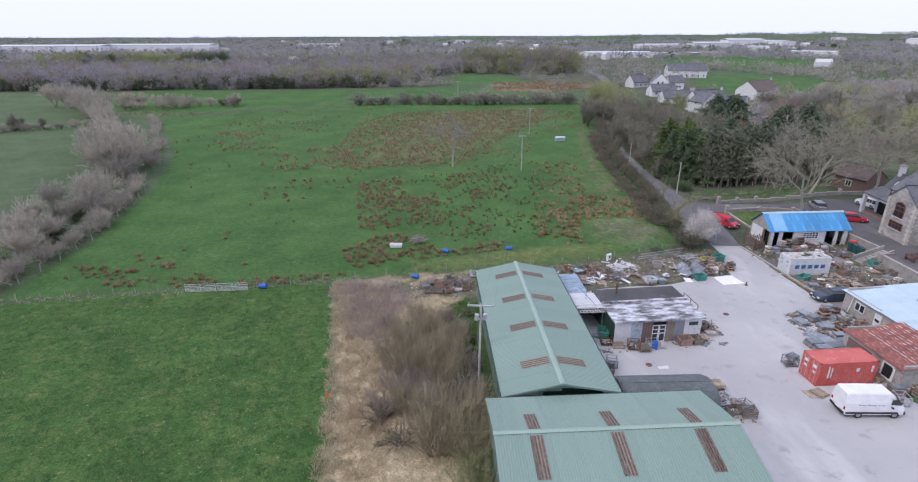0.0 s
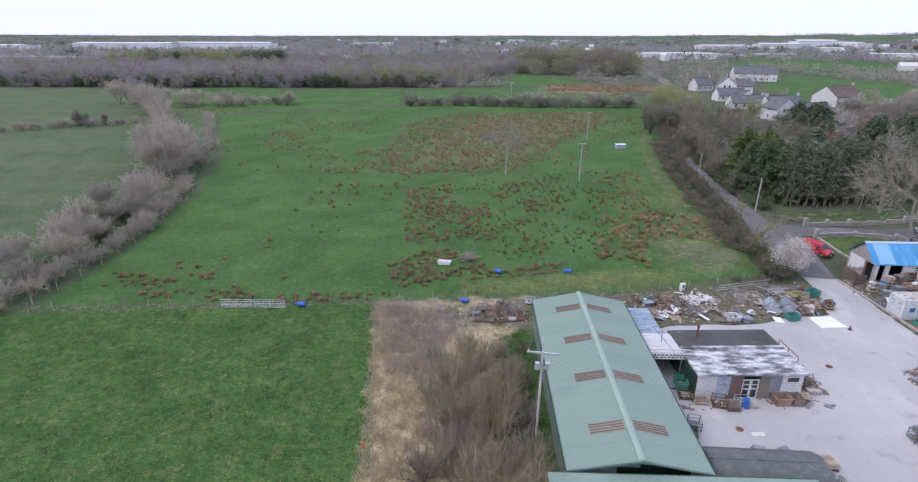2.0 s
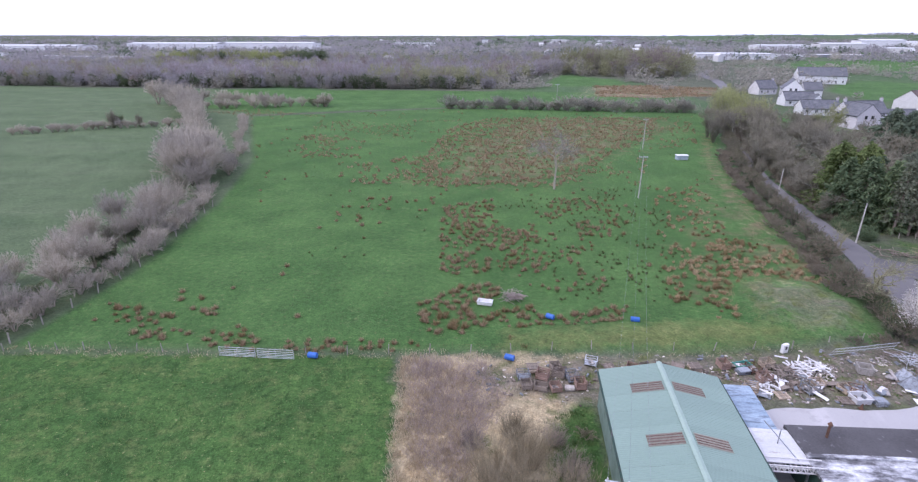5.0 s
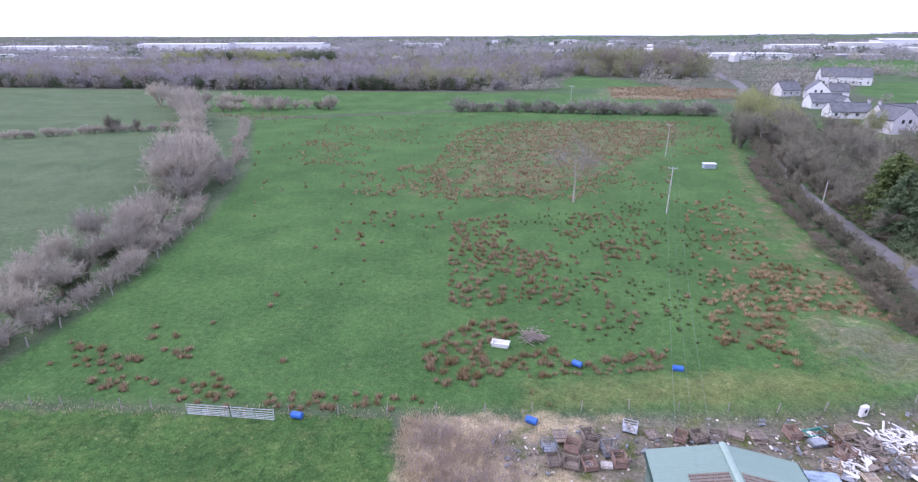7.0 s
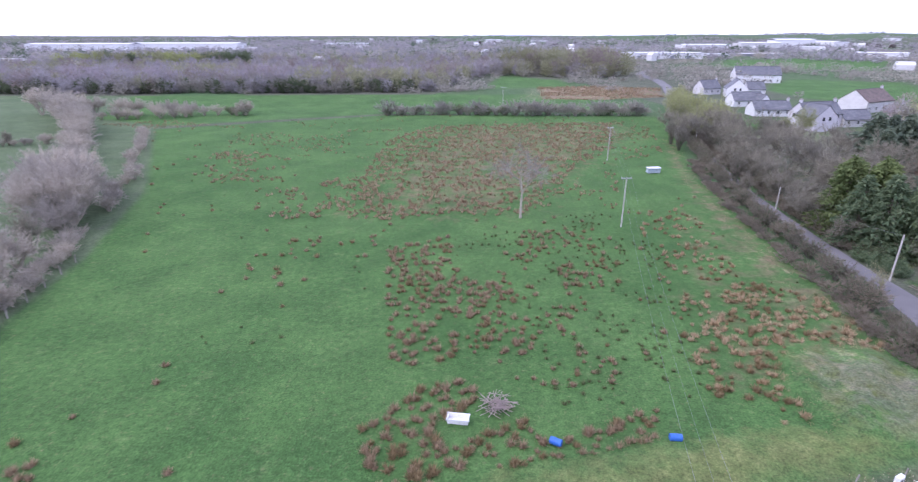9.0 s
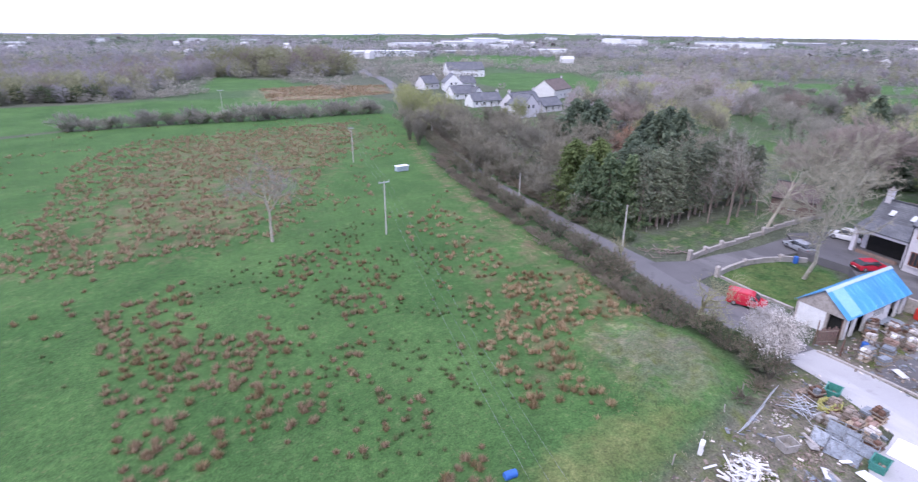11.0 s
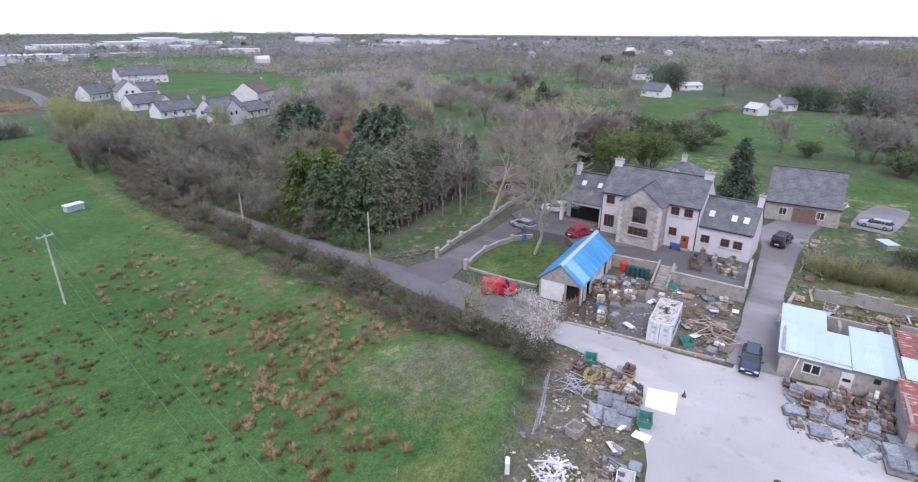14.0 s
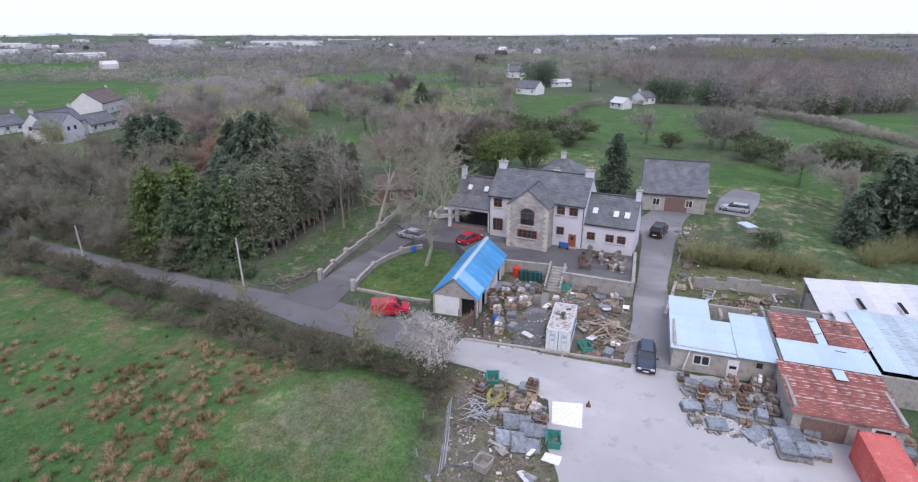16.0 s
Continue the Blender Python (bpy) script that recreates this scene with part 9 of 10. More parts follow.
def wire(a, b, sag, label="thin sagging overhead power line"):
    k = MeshKit()
    a, b = Vector(a), Vector(b)
    pts = [a.lerp(b, i / 16) - Vector((0, 0, sag * 4 * (i / 16) * (1 - i / 16))) for i in range(17)]
    k.path(pts, 0.009, 3)
    solo("overhead_wire", k, M["steel_grey"], label, "wire")


for o in (-0.45, 0, 0.45):
    wire((4.6 + o * 2.6, 44.7 - o * 0.3, 8.55), (23.2 + o * 1.8, 131, 8.95), 2.6)
    wire((23.2 + o * 1.8, 131, 8.95), (34.7 + o * 1.6, 183, 8.85), 1.2)
    wire((34.7 + o * 1.6, 183, 8.85), (16 + o * 2.4, 292, 9.05), 2.4)
for o in (-1.2, -0.5, 0.3):
    wire((4.55, 44.6, 7.6 + o * 0.3), (3.6 + o, 39.5 + o, 0.1), 0.1, "stay wire running from the pole to the ground")
wire((53.6, 108.8, 6.7), (52.8, 135.8, 5.7), 0.9, "telephone wire along the road")


def fence_posts(points, step, h, label, group, seed, thick=0.1):
    """Separate leaning posts, and the wires strung between them."""
    rnd = random.Random(seed)
    tops = []
    mesh = one_box(thick, thick, h + 0.2, -0.2).mesh("fence_post")
    mesh.materials.append(M["post_wood"])
    for x, y, a in along(points, step):
        ob = new("fence_post", mesh)
        ob.matrix_basis = pose(x, y, ground_z(x, y), rnd.uniform(-9, 9), rnd.uniform(-9, 9), rnd.uniform(0, 90))
        tagged(ob, label, "fence post", group)
        tops.append((x, y))
    for z in (0.4, 0.7, 0.95):
        k = MeshKit()
        k.path([(x, y, z * h + ground_z(x, y)) for x, y in tops], 0.004, 3)
        solo("fence_wire", k, M["rust"], "rusty wire strung between the fence posts", "wire")


fence_posts([(-57.6, 66), (-57.0, 78), (-56.8, 86), (-58.5, 95), (-60, 104), (-62.6, 119)], 4.2, 1.3, "weathered timber fence post along the hedge", "hedge fence", 1, 0.13)
fence_posts([(-57, 64.6), (-46, 66), (-34, 66.6)], 2.9, 1.05, "weathered timber fence post at the field edge", "field fence", 2, 0.08)
fence_posts([(-24, 67.3), (-15, 68.6), (-3, 70.1), (6, 71.6), (18, 72.6), (30, 74.6), (39.5, 77.6)], 4.4, 1.15, "weathered timber fence post at the field edge", "field fence", 3, 0.08)
fence_posts([(62, 111.8), (74, 112), (88, 109.8)], 2.6, 1.0, "grey timber post of the paddock fence", "paddock fence", 4, 0.1)


def field_gate(at, rz, L, label):
    g = thing("field_gate", label, "gate", at, rz, "pair of field gates")
    for x in (0.0, L / 2, L):
        k = MeshKit()
        k.tube((x, 0, 0.08), (x, 0, 1.2), 0.03, n=6)
        part("upright", k, M["galv"], g)
    for z in (0.12, 0.28, 0.46, 0.66, 0.9, 1.17):
        k = MeshKit()
        k.tube((0, 0, z), (L, 0, z), 0.025, n=6)
        part("rail", k, M["galv"], g)
    return g


field_gate((-33.1, 66.2, 0.0), 1.5, 3.95, "galvanised seven-bar gate across the field entrance")
field_gate((-28.9, 66.3, 0.0), 1.0, 3.95, "galvanised seven-bar gate across the field entrance")


def low_wall(points, h, label, pillars):
    w = thing("garden_wall", label, "wall")
    for (x0, y0), (x1, y1) in zip(points[:-1], points[1:]):
        L, a = math.hypot(x1 - x0, y1 - y0), math.degrees(math.atan2(y1 - y0, x1 - x0))
        n = max(1, int(L / 2.5))
        for i in range(n):
            f = (i + 0.5) / n
            x, y = x0 + (x1 - x0) * f, y0 + (y1 - y0) * f
            k = MeshKit()
            k.box(x, y, ground_z(x, y) - 0.1, L / n, 0.3, h + 0.1, a)
            part("wall_length", k, M["block"], w)
            k = MeshKit()
            k.box(x, y, ground_z(x, y) + h + 0.002, L / n, 0.38, 0.08, a)
            part("coping", k, M["render_grey"], w)
    for x, y, ph in pillars:
        k = MeshKit()
        k.box(x, y, ground_z(x, y) - 0.1, 0.5, 0.5, ph)
        p = part("pillar", k, M["render_grey"], w)
        k = MeshKit()
        k.box(x, y, ground_z(x, y) + ph - 0.1, 0.64, 0.64, 0.16, 0, 0.4)
        part("pillar_cap", k, M["render_grey"], p)


low_wall([(58.5, 100.3), (62.5, 100.9), (66.7, 101.2), (75.8, 100.6), (83.4, 100.1), (92, 99.8)], 0.65, "low grey garden wall with white pillars along the drive", [(58.3, 100.2, 1.7), (66.7, 101.2, 1.3), (75.8, 100.5, 1.3), (83.4, 100.1, 1.3), (62.6, 100.9, 1.2)])
low_wall([(57.1, 94.6), (60, 95.1), (64, 95.3), (67, 94.7), (69.6, 93.6), (72, 91.2)], 0.7, "low curved grey wall round the lawn", [(57.0, 94.6, 1.6), (64, 95.3, 1.0), (69.6, 93.6, 1.1)])
low_wall([(57.2, 94.2), (56.8, 88), (56.9, 84)], 0.25, "low stone edging of the lawn", [])


def palisade(x0, y0, x1, y1, n, h):
    f = thing("plank_fence", "dark tarred plank fence before the shed", "fence")
    for i in range(n):
        t = i / (n - 1)
        k = MeshKit()
        k.box(x0 + (x1 - x0) * t, y0 + (y1 - y0) * t, 0, 0.16, 0.05, h * (0.86 + 0.2 * ((i * 7) % 5) / 5), math.degrees(math.atan2(y1 - y0, x1 - x0)))
        part("plank", k, M["panel_brown"], f)
    L, a = math.hypot(x1 - x0, y1 - y0), math.degrees(math.atan2(y1 - y0, x1 - x0))
    for z in (0.4, h * 0.75):
        k = MeshKit()
        k.box((x0 + x1) / 2, (y0 + y1) / 2, z, L, 0.08, 0.1, a)
        part("rail", k, M["timber"], f)


palisade(51.3, 78.2, 53.2, 77.4, 9, 2.2)
palisade(51.4, 75.9, 53.4, 76.6, 9, 1.4)
for x, y, hh in ((51.2, 78.4, 3.0), (53.3, 77.2, 3.0), (51.4, 75.8, 2.0)):
    k = MeshKit()
    k.tube((x, y, 0), (x, y, hh), 0.06, n=6)
    solo("gate_post", k, M["rust"], "rusty steel gate post by the blue shed", "post")


def mesh_panel(x0, y0, x1, y1, h, lean, label):
    g = thing("mesh_fence_panel", label, "fence panel", (x0, y0, ground_z(x0, y0)), math.degrees(math.atan2(y1 - y0, x1 - x0)))
    L = math.hypot(x1 - x0, y1 - y0)
    for z in (0.1, h * 0.5, h):
        k = MeshKit()
        k.tube((0, lean * z, z), (L, lean * z, z), 0.03, n=5)
        part("rail", k, M["galv"], g)
    for i in range(int(L / 0.4) + 1):
        k = MeshKit()
        k.tube((i * 0.4, 0, 0), (i * 0.4, lean * h, h), 0.018, n=4)
        part("bar", k, M["galv"], g)


mesh_panel(31.7, 73.5, 35.6, 74.5, 1.1, -0.5, "leaning galvanised sheep hurdle at the field corner")
mesh_panel(35.7, 74.5, 39.3, 75.5, 1.1, -0.4, "leaning galvanised sheep hurdle at the field corner")
mesh_panel(46.6, 78.8, 47.6, 80.6, 1.9, 0.0, "tall open steel yard gate beside the blossom")


# ---- salvage: pallets, crates, stacks and heaps ----
def pallet(at, rz, wood="timber"):
    p = thing("pallet", "weathered timber pallet lying in the salvage yard" if wood == "timber" else "pale new timber pallet in the salvage yard", "pallet", at, rz, "salvage pallets")
    for y in (-0.5, 0, 0.5):
        part("bearer", one_box(1.2, 0.1, 0.1, 0.0, 0, y), M[wood], p)
    board = one_box(0.12, 1.1, 0.025).mesh("board")
    board.materials.append(M[wood])
    for i in range(7):
        ob = new("board", board)
        ob.parent = p
        ob.location = (-0.54 + i * 0.18, 0, 0.102)
    return p


def crate(at, rz, wood="timber", h=0.8, full=None):
    c = thing("timber_crate", "weathered slatted timber crate in the salvage yard", "crate", at, rz, "salvage crates")
    for x in (-0.55, 0.55):
        for y in (-0.45, 0.45):
            part("post", one_box(0.09, 0.09, h, 0, x, y), M[wood], c)
    n = max(3, int(h / 0.2))
    for i in range(n):
        z = 0.08 + i * (h - 0.1) / n
        for y in (-0.5, 0.5):
            part("slat", one_box(1.2, 0.03, 0.12, z, 0, y), M[wood], c)
        for x in (-0.6, 0.6):
            part("slat", one_box(0.03, 0.95, 0.12, z, x, 0), M[wood], c)
    part("base", one_box(1.1, 0.9, 0.06, 0.02), M[wood], c)
    if full:
        tagged(part("rubble_fill", rubble_kit(24, 0.42, 0.36, h * 0.55, 0.11, 3), M[full], c, "broken stone filling the crate"), kind="stuff")
    return c


def rubble_kit(count, rx, ry, h, size, seed, base=0.05):
    """A heap of rough blocks."""
    rnd = random.Random(seed)
    k = MeshKit()
    for i in range(count):
        a, r = rnd.uniform(0, 6.28), math.sqrt(rnd.random())
        x, y = math.cos(a) * r * rx, math.sin(a) * r * ry
        z = base + h * (1 - r) * rnd.uniform(0.3, 1.0)
        s = size * rnd.uniform(0.5, 1.5)
        k.box(x, y, z - s * 0.3, s * rnd.uniform(0.8, 2.0), s * rnd.uniform(0.7, 1.3), s * rnd.uniform(0.4, 0.9), rnd.uniform(0, 180), rnd.uniform(0.7, 1.0), Euler((rnd.uniform(-0.5, 0.5), rnd.uniform(-0.5, 0.5), 0)))
    return k


def heap(at, rx, ry, h, size, count, m, label, seed):
    return solo("rubble_heap", rubble_kit(count, rx, ry, h, size, seed, 0.0), M[m], label, "rubble", (at[0], at[1], ground_z(at[0], at[1])), kind="stuff")


def slab_stack(at, rz, n, m="slab_blue", L=1.3, W=0.9, t=0.07, tilt=0.0, z=0.0):
    s = thing("slab_stack", "stack of blue-grey slates and slabs" if m == "slab_blue" else "stack of salvaged slabs", "slab stack", (at[0], at[1], ground_z(*at[:2]) + z), rz, "salvaged slabs")
    rnd = random.Random(int(at[0] * 31 + at[1] * 17))
    for i in range(n):
        k = MeshKit()
        k.box(rnd.uniform(-0.06, 0.06), rnd.uniform(-0.06, 0.06), i * (t + 0.005), L * rnd.uniform(0.9, 1.0), W * rnd.uniform(0.9, 1.0), t, rnd.uniform(-4, 4), 1, Euler((tilt, 0, 0)) if tilt else None)
        part("slab", k, M[m], s)
    return s


def stillage(at, rz, h=0.9, m="steel_grey", fill=None):
    s = thing("steel_stillage", "dull grey steel stillage cage", "cage", (at[0], at[1], ground_z(*at[:2]) + 0.05), rz, "steel stillages")
    for x in (-0.6, 0.6):
        for y in (-0.5, 0.5):
            part("post", one_box(0.07, 0.07, h, 0, x, y), M[m], s)
    for z in (0.12, h * 0.5, h - 0.06):
        for y in (-0.5, 0.5):
            part("rail", one_box(1.2, 0.04, 0.05, z, 0, y), M[m], s)
        for x in (-0.6, 0.6):
            part("rail", one_box(0.04, 1.0, 0.05, z, x, 0), M[m], s)
    part("tray", one_box(1.16, 0.96, 0.05, 0.1), M[m], s)
    if fill:
        tagged(part("rubble_fill", rubble_kit(26, 0.45, 0.38, h * 0.6, 0.13, int(at[0] * 3), 0.2), M[fill], s, "broken stone and scrap in the cage"), kind="stuff")
    return s


def tub(at, rz, m="plastic_green", L=1.6, W=1.1, h=0.8, label="open green plastic tub", name="plastic_tub", fill="stone_brown"):
    s = thing(name, label, "tub", (at[0], at[1], ground_z(*at[:2]) + 0.06), rz)
    for y in (-1, 1):
        k = MeshKit()
        k.box(0, y * W / 2, 0, L, 0.07, h, 0, 1, Euler((-y * 0.1, 0, 0)))
        part("side", k, M[m], s)
    for x in (-1, 1):
        k = MeshKit()
        k.box(x * L / 2, 0, 0, 0.07, W, h, 0, 1, Euler((0, x * 0.1, 0)))
        part("side", k, M[m], s)
    part("base", one_box(L, W, 0.06, 0.02), M[m], s)
    k = MeshKit()
    for y in (-1, 1):
        k.box(0, y * (W / 2 + h * 0.1), h - 0.06, L + 0.3, 0.1, 0.08)
    for x in (-1, 1):
        k.box(x * (L / 2 + h * 0.1), 0, h - 0.06, 0.1, W + 0.3, 0.08)
    part("rim", k, M[m], s)
    if fill:
        tagged(part("rubble_fill", rubble_kit(18, L * 0.35, W * 0.32, h * 0.4, 0.14, int(at[1] * 5), 0.15), M[fill], s), kind="stuff")
    return s


def barrel(at, m, label, lying=False, r=0.3, h=0.9, rz=0.0, name="plastic_drum"):
    k = MeshKit()
    prof = [(r * 0.9, 0), (r, 0.05), (r, h * 0.33), (r * 1.05, h * 0.36), (r, h * 0.39), (r, h * 0.66), (r * 1.05, h * 0.69), (r, h * 0.72), (r, h * 0.95), (r * 0.88, h)]
    k.loft([[(math.cos(i * 0.5236) * q, math.sin(i * 0.5236) * q, z) for i in range(12)] for q, z in prof])
    ob = solo(name, k, M[m], label, "drum", smooth=False)
    z = ground_z(*at[:2]) + (at[2] if len(at) > 2 else 0)
    ob.matrix_basis = pose(at[0], at[1], z + r if lying else z, 90 if lying else 0, 0, rz)
    return ob


rs = random.Random(77)
SALV = [(-0.6, 64.4, "crate"), (0.8, 64.2, "crate"), (2.2, 64.3, "crate"), (3.6, 64.4, "slab"), (-0.9, 65.9, "still"), (1.0, 66.0, "crate"), (2.6, 66.6, "crate"), (3.9, 66.0, "still"), (2.4, 67.4, "crate"), (0.1, 67.1, "pal"), (4.6, 64.9, "crate"), (6.1, 69.0, "still"), (8.0, 68.6, "pal"), (10.1, 68.4, "crate"), (11.6, 68.6, "crate"), (13.1, 68.8, "crate"), (14.9, 69.3, "slab"), (16.6, 69.2, "pal"), (19.6, 69.9, "crate"), (21.2, 69.0, "slab"), (22.4, 69.6, "still"), (24.0, 70.4, "crate"), (22.8, 67.9, "crate"), (29.9, 67.0, "crate"), (31.3, 66.2, "slab"), (32.0, 65.3, "slab"), (26.4, 66.6, "still"), (27.7, 67.8, "crate"), (30.8, 66.9, "still"), (29.2, 65.4, "pal"), (33.2, 67.0, "slab"), (20.8, 66.0, "crate"), (23.6, 65.6, "pal"), (22.0, 49.2, "still"), (23.0, 48.9, "pal"), (25.1, 49.4, "slab"), (24.2, 49.3, "still"), (29.4, 49.9, "crate"), (30.4, 50.6, "pal"), (31.3, 52.6, "still"), (32.4, 53.6, "slab"), (31.9, 51.4, "slab"), (19.3, 50.3, "still"), (18.6, 51.8, "slab"), (20.4, 49.8, "pal"), (26.4, 41.2, "crate"), (26.9, 39.6, "still"), (28.1, 39.3, "slab"), (27.3, 38.2, "crate"), (28.4, 37.7, "crate"), (27.6, 41.9, "pal"), (28.6, 38.7, "still"), (24.8, 43.2, "slab"), (22.8, 43.2, "slab"), (20.8, 43.0, "slab"), (18.6, 46.2, "still"), (18.0, 45.2, "crate"), (38.2, 46.2, "slab"), (37.2, 45.2, "still"), (37.0, 40.3, "pal"), (44.2, 42.2, "crate"), (44.4, 40.0, "crate"), (43.6, 38.6, "still"), (43.2, 40.9, "pal"), (60.6, 73.9, "slab"), (61.6, 72.8, "pal"), (59.4, 73.4, "crate"), (60.2, 71.6, "crate"), (62.8, 75.6, "slab"), (64.2, 75.9, "slab"), (63.4, 72.4, "still"), (64.6, 73.6, "slab"), (66.4, 68.3, "still"), (65.2, 67.4, "pal"), (65.6, 65.6, "crate"), (63.4, 62.8, "crate"), (62.2, 63.8, "slab"), (61.0, 62.6, "pal"), (57.7, 62.4, "pal"), (55.6, 61.8, "pal"), (54.6, 62.6, "pal"), (53.4, 61.4, "pal"), (52.0, 62.6, "slab"), (58.6, 63.8, "still"), (60.2, 64.8, "crate"), (64.4, 64.2, "slab"), (59.0, 66.2, "crate"), (60.4, 66.9, "still"), (63.9, 66.6, "pal"), (62.4, 69.6, "slab"), (68.4, 51.9, "still"), (66.0, 50.2, "crate"), (68.6, 46.8, "pal"), (66.0, 45.4, "slab"), (69.0, 50.0, "slab"), (66.5, 48.6, "still"), (64.5, 47.5, "pal"), (70.0, 54.9, "pal"), (73.0, 54.6, "slab"), (80.0, 53.9, "pal"), (86.5, 53.6, "slab"), (89.5, 53.2, "pal"), (75.5, 54.0, "crate")]


def salvage_stack(x, y, rz, kind, tiers, rnd):
    """Tiers of pallets loaded with stone, brick, slabs or scrap, each piece on its own."""
    label = {"slab": "pallets stacked with blue-grey paving slabs", "flat": "low stack of broad blue-grey slabs", "stone": "pallets stacked with brown building stone", "brick": "pallets stacked with old reddish brick", "pale": "pallets stacked with pale cut stone", "dark": "stack of dark scrap and crates on pallets"}[kind]
    t = thing("salvage_stack", label, "stack", (x, y, ground_z(x, y) + 0.05), rz, "stacks in the salvage yard")
    z = 0.0
    mats = {"slab": ("slab_blue", "steel_grey"), "flat": ("slab_blue", "slab_blue"), "stone": ("stone_brown", "block"), "brick": ("timber_red", "stone_brown"), "pale": ("stone_pale", "tarp_white"), "dark": ("rust", "steel_grey")}[kind]
    for tier in range(tiers):
        w, d = (rnd.uniform(1.5, 1.9), rnd.uniform(1.0, 1.3)) if kind == "flat" else (rnd.uniform(1.0, 1.25), rnd.uniform(0.85, 1.05))
        k = MeshKit()
        comb = [(-d / 2, z), (d / 2, z)] + [(d * q, z + h) for q, h in ((0.5, 0.12), (0.36, 0.12), (0.36, 0.07), (0.22, 0.07), (0.22, 0.12), (0.08, 0.12), (0.08, 0.07), (-0.08, 0.07), (-0.08, 0.12), (-0.22, 0.12), (-0.22, 0.07), (-0.36, 0.07), (-0.36, 0.12), (-0.5, 0.12))]
        k.prism(comb, w, (-w / 2, 0, 0), (0, 1, 0), (0, 0, 1), (1, 0, 0))
        part("pallet", k, M["timber" if rnd.random() < 0.6 else "timber_pale"], t)
        z += 0.12
        if kind in ("flat", "slab"):
            for _ in range(rnd.randint(2, 4)):
                h = rnd.uniform(0.05, 0.1)
                part("slab", one_box(w * rnd.uniform(0.86, 1.0), d * rnd.uniform(0.86, 1.0), h, z, rnd.uniform(-0.06, 0.06), rnd.uniform(-0.06, 0.06)), M[rnd.choice(mats)], t)
                z += h
        else:
            h = rnd.uniform(0.22, 0.42)
            for i in range(2):
                for j in range(2):
                    if rnd.random() < 0.08:
                        continue
                    k = MeshKit()
                    k.box((i - 0.5) * w * 0.47, (j - 0.5) * d * 0.45, z, w * rnd.uniform(0.32, 0.45), d * rnd.uniform(0.32, 0.44), h * rnd.uniform(0.55, 1.1), rnd.uniform(-12, 12))
                    part("block", k, M[mats[0] if rnd.random() < 0.7 else mats[1]], t)
            z += h * 0.95
    return t


rz_stack = random.Random(91)
for x, y, kind, tiers in ((48.2, 55.1, "slab", 3), (49.3, 53.5, "slab", 2), (48.6, 52.3, "stone", 3), (49.8, 51.5, "brick", 3), (50.5, 49.4, "pale", 3), (50.1, 48.4, "brick", 3), (48.6, 48.2, "stone", 2), (48.0, 50.0, "stone", 2), (45.6, 55.2, "flat", 1), (45.8, 53.7, "slab", 2), (46.2, 52.1, "flat", 1), (43.9, 53.3, "flat", 1), (45.9, 49.7, "slab", 2), (47.0, 48.7, "stone", 2), (45.1, 48.4, "slab", 2), (43.7, 48.6, "flat", 2), (43.9, 47.6, "flat", 2), (44.6, 46.4, "slab", 2), (42.2, 48.6, "flat", 2), (42.4, 47.4, "flat", 2), (42.7, 46.4, "flat", 2), (45.2, 40.4, "slab", 2), (44.4, 40.0, "slab", 2), (46.4, 40.6, "stone", 2), (46.4, 39.4, "brick", 2), (47.3, 54.2, "dark", 3), (47.0, 51.0, "dark", 3), (49.4, 50.3, "dark", 2), (46.9, 47.3, "pale", 2), (49.7, 55.6, "dark", 2), (45.0, 51.0, "brick", 1), (44.2, 55.0, "stone", 1), (47.9, 46.6, "dark", 3), (42.3, 73.2, "dark", 2), (43.7, 68.8, "dark", 3), (40.9, 69.2, "brick", 2), (40.8, 68.0, "pale", 2), (39.2, 69.0, "pale", 1), (39.7, 70.4, "stone", 2), (39.5, 71.3, "stone", 1), (39.9, 67.3, "dark", 2), (41.0, 71.2, "dark", 2), (42.2, 71.6, "stone", 2), (41.5, 69.9, "stone", 2), (41.9, 68.6, "brick", 2), (42.8, 70.5, "stone", 1), (43.5, 69.5, "slab", 2), (59.6, 77.0, "dark", 4), (58.2, 76.4, "stone", 4), (56.8, 75.9, "dark", 4), (55.4, 75.2, "pale", 4), (54.1, 74.6, "slab", 3), (52.9, 74.3, "pale", 3), (61.2, 75.6, "pale", 3), (59.9, 75.0, "dark", 3), (58.5, 74.5, "pale", 3), (57.1, 74.0, "brick", 3), (55.6, 73.5, "slab", 3), (53.9, 73.0, "slab", 2), (61.4, 73.7, "pale", 3), (60.3, 73.2, "pale", 2), (58.9, 72.9, "brick", 2), (62.9, 74.8, "dark", 2), (62.2, 76.1, "dark", 2), (63.5, 71.9, "dark", 1), (64.2, 62.8, "pale", 2), (61.0, 62.4, "stone", 2), (63.0, 63.6, "stone", 1), (56.3, 62.5, "brick", 2), (54.0, 62.0, "pale", 1), (59.0, 64.3, "stone", 1), (56.6, 65.4, "stone", 1), (70.3, 68.0, "stone", 2), (68.8, 66.7, "dark", 2), (66.1, 69.4, "stone", 2)):
    salvage_stack(x, y, rz_stack.uniform(-14, 14) + (90 if rz_stack.random() < 0.3 else 0), kind, tiers, rz_stack)
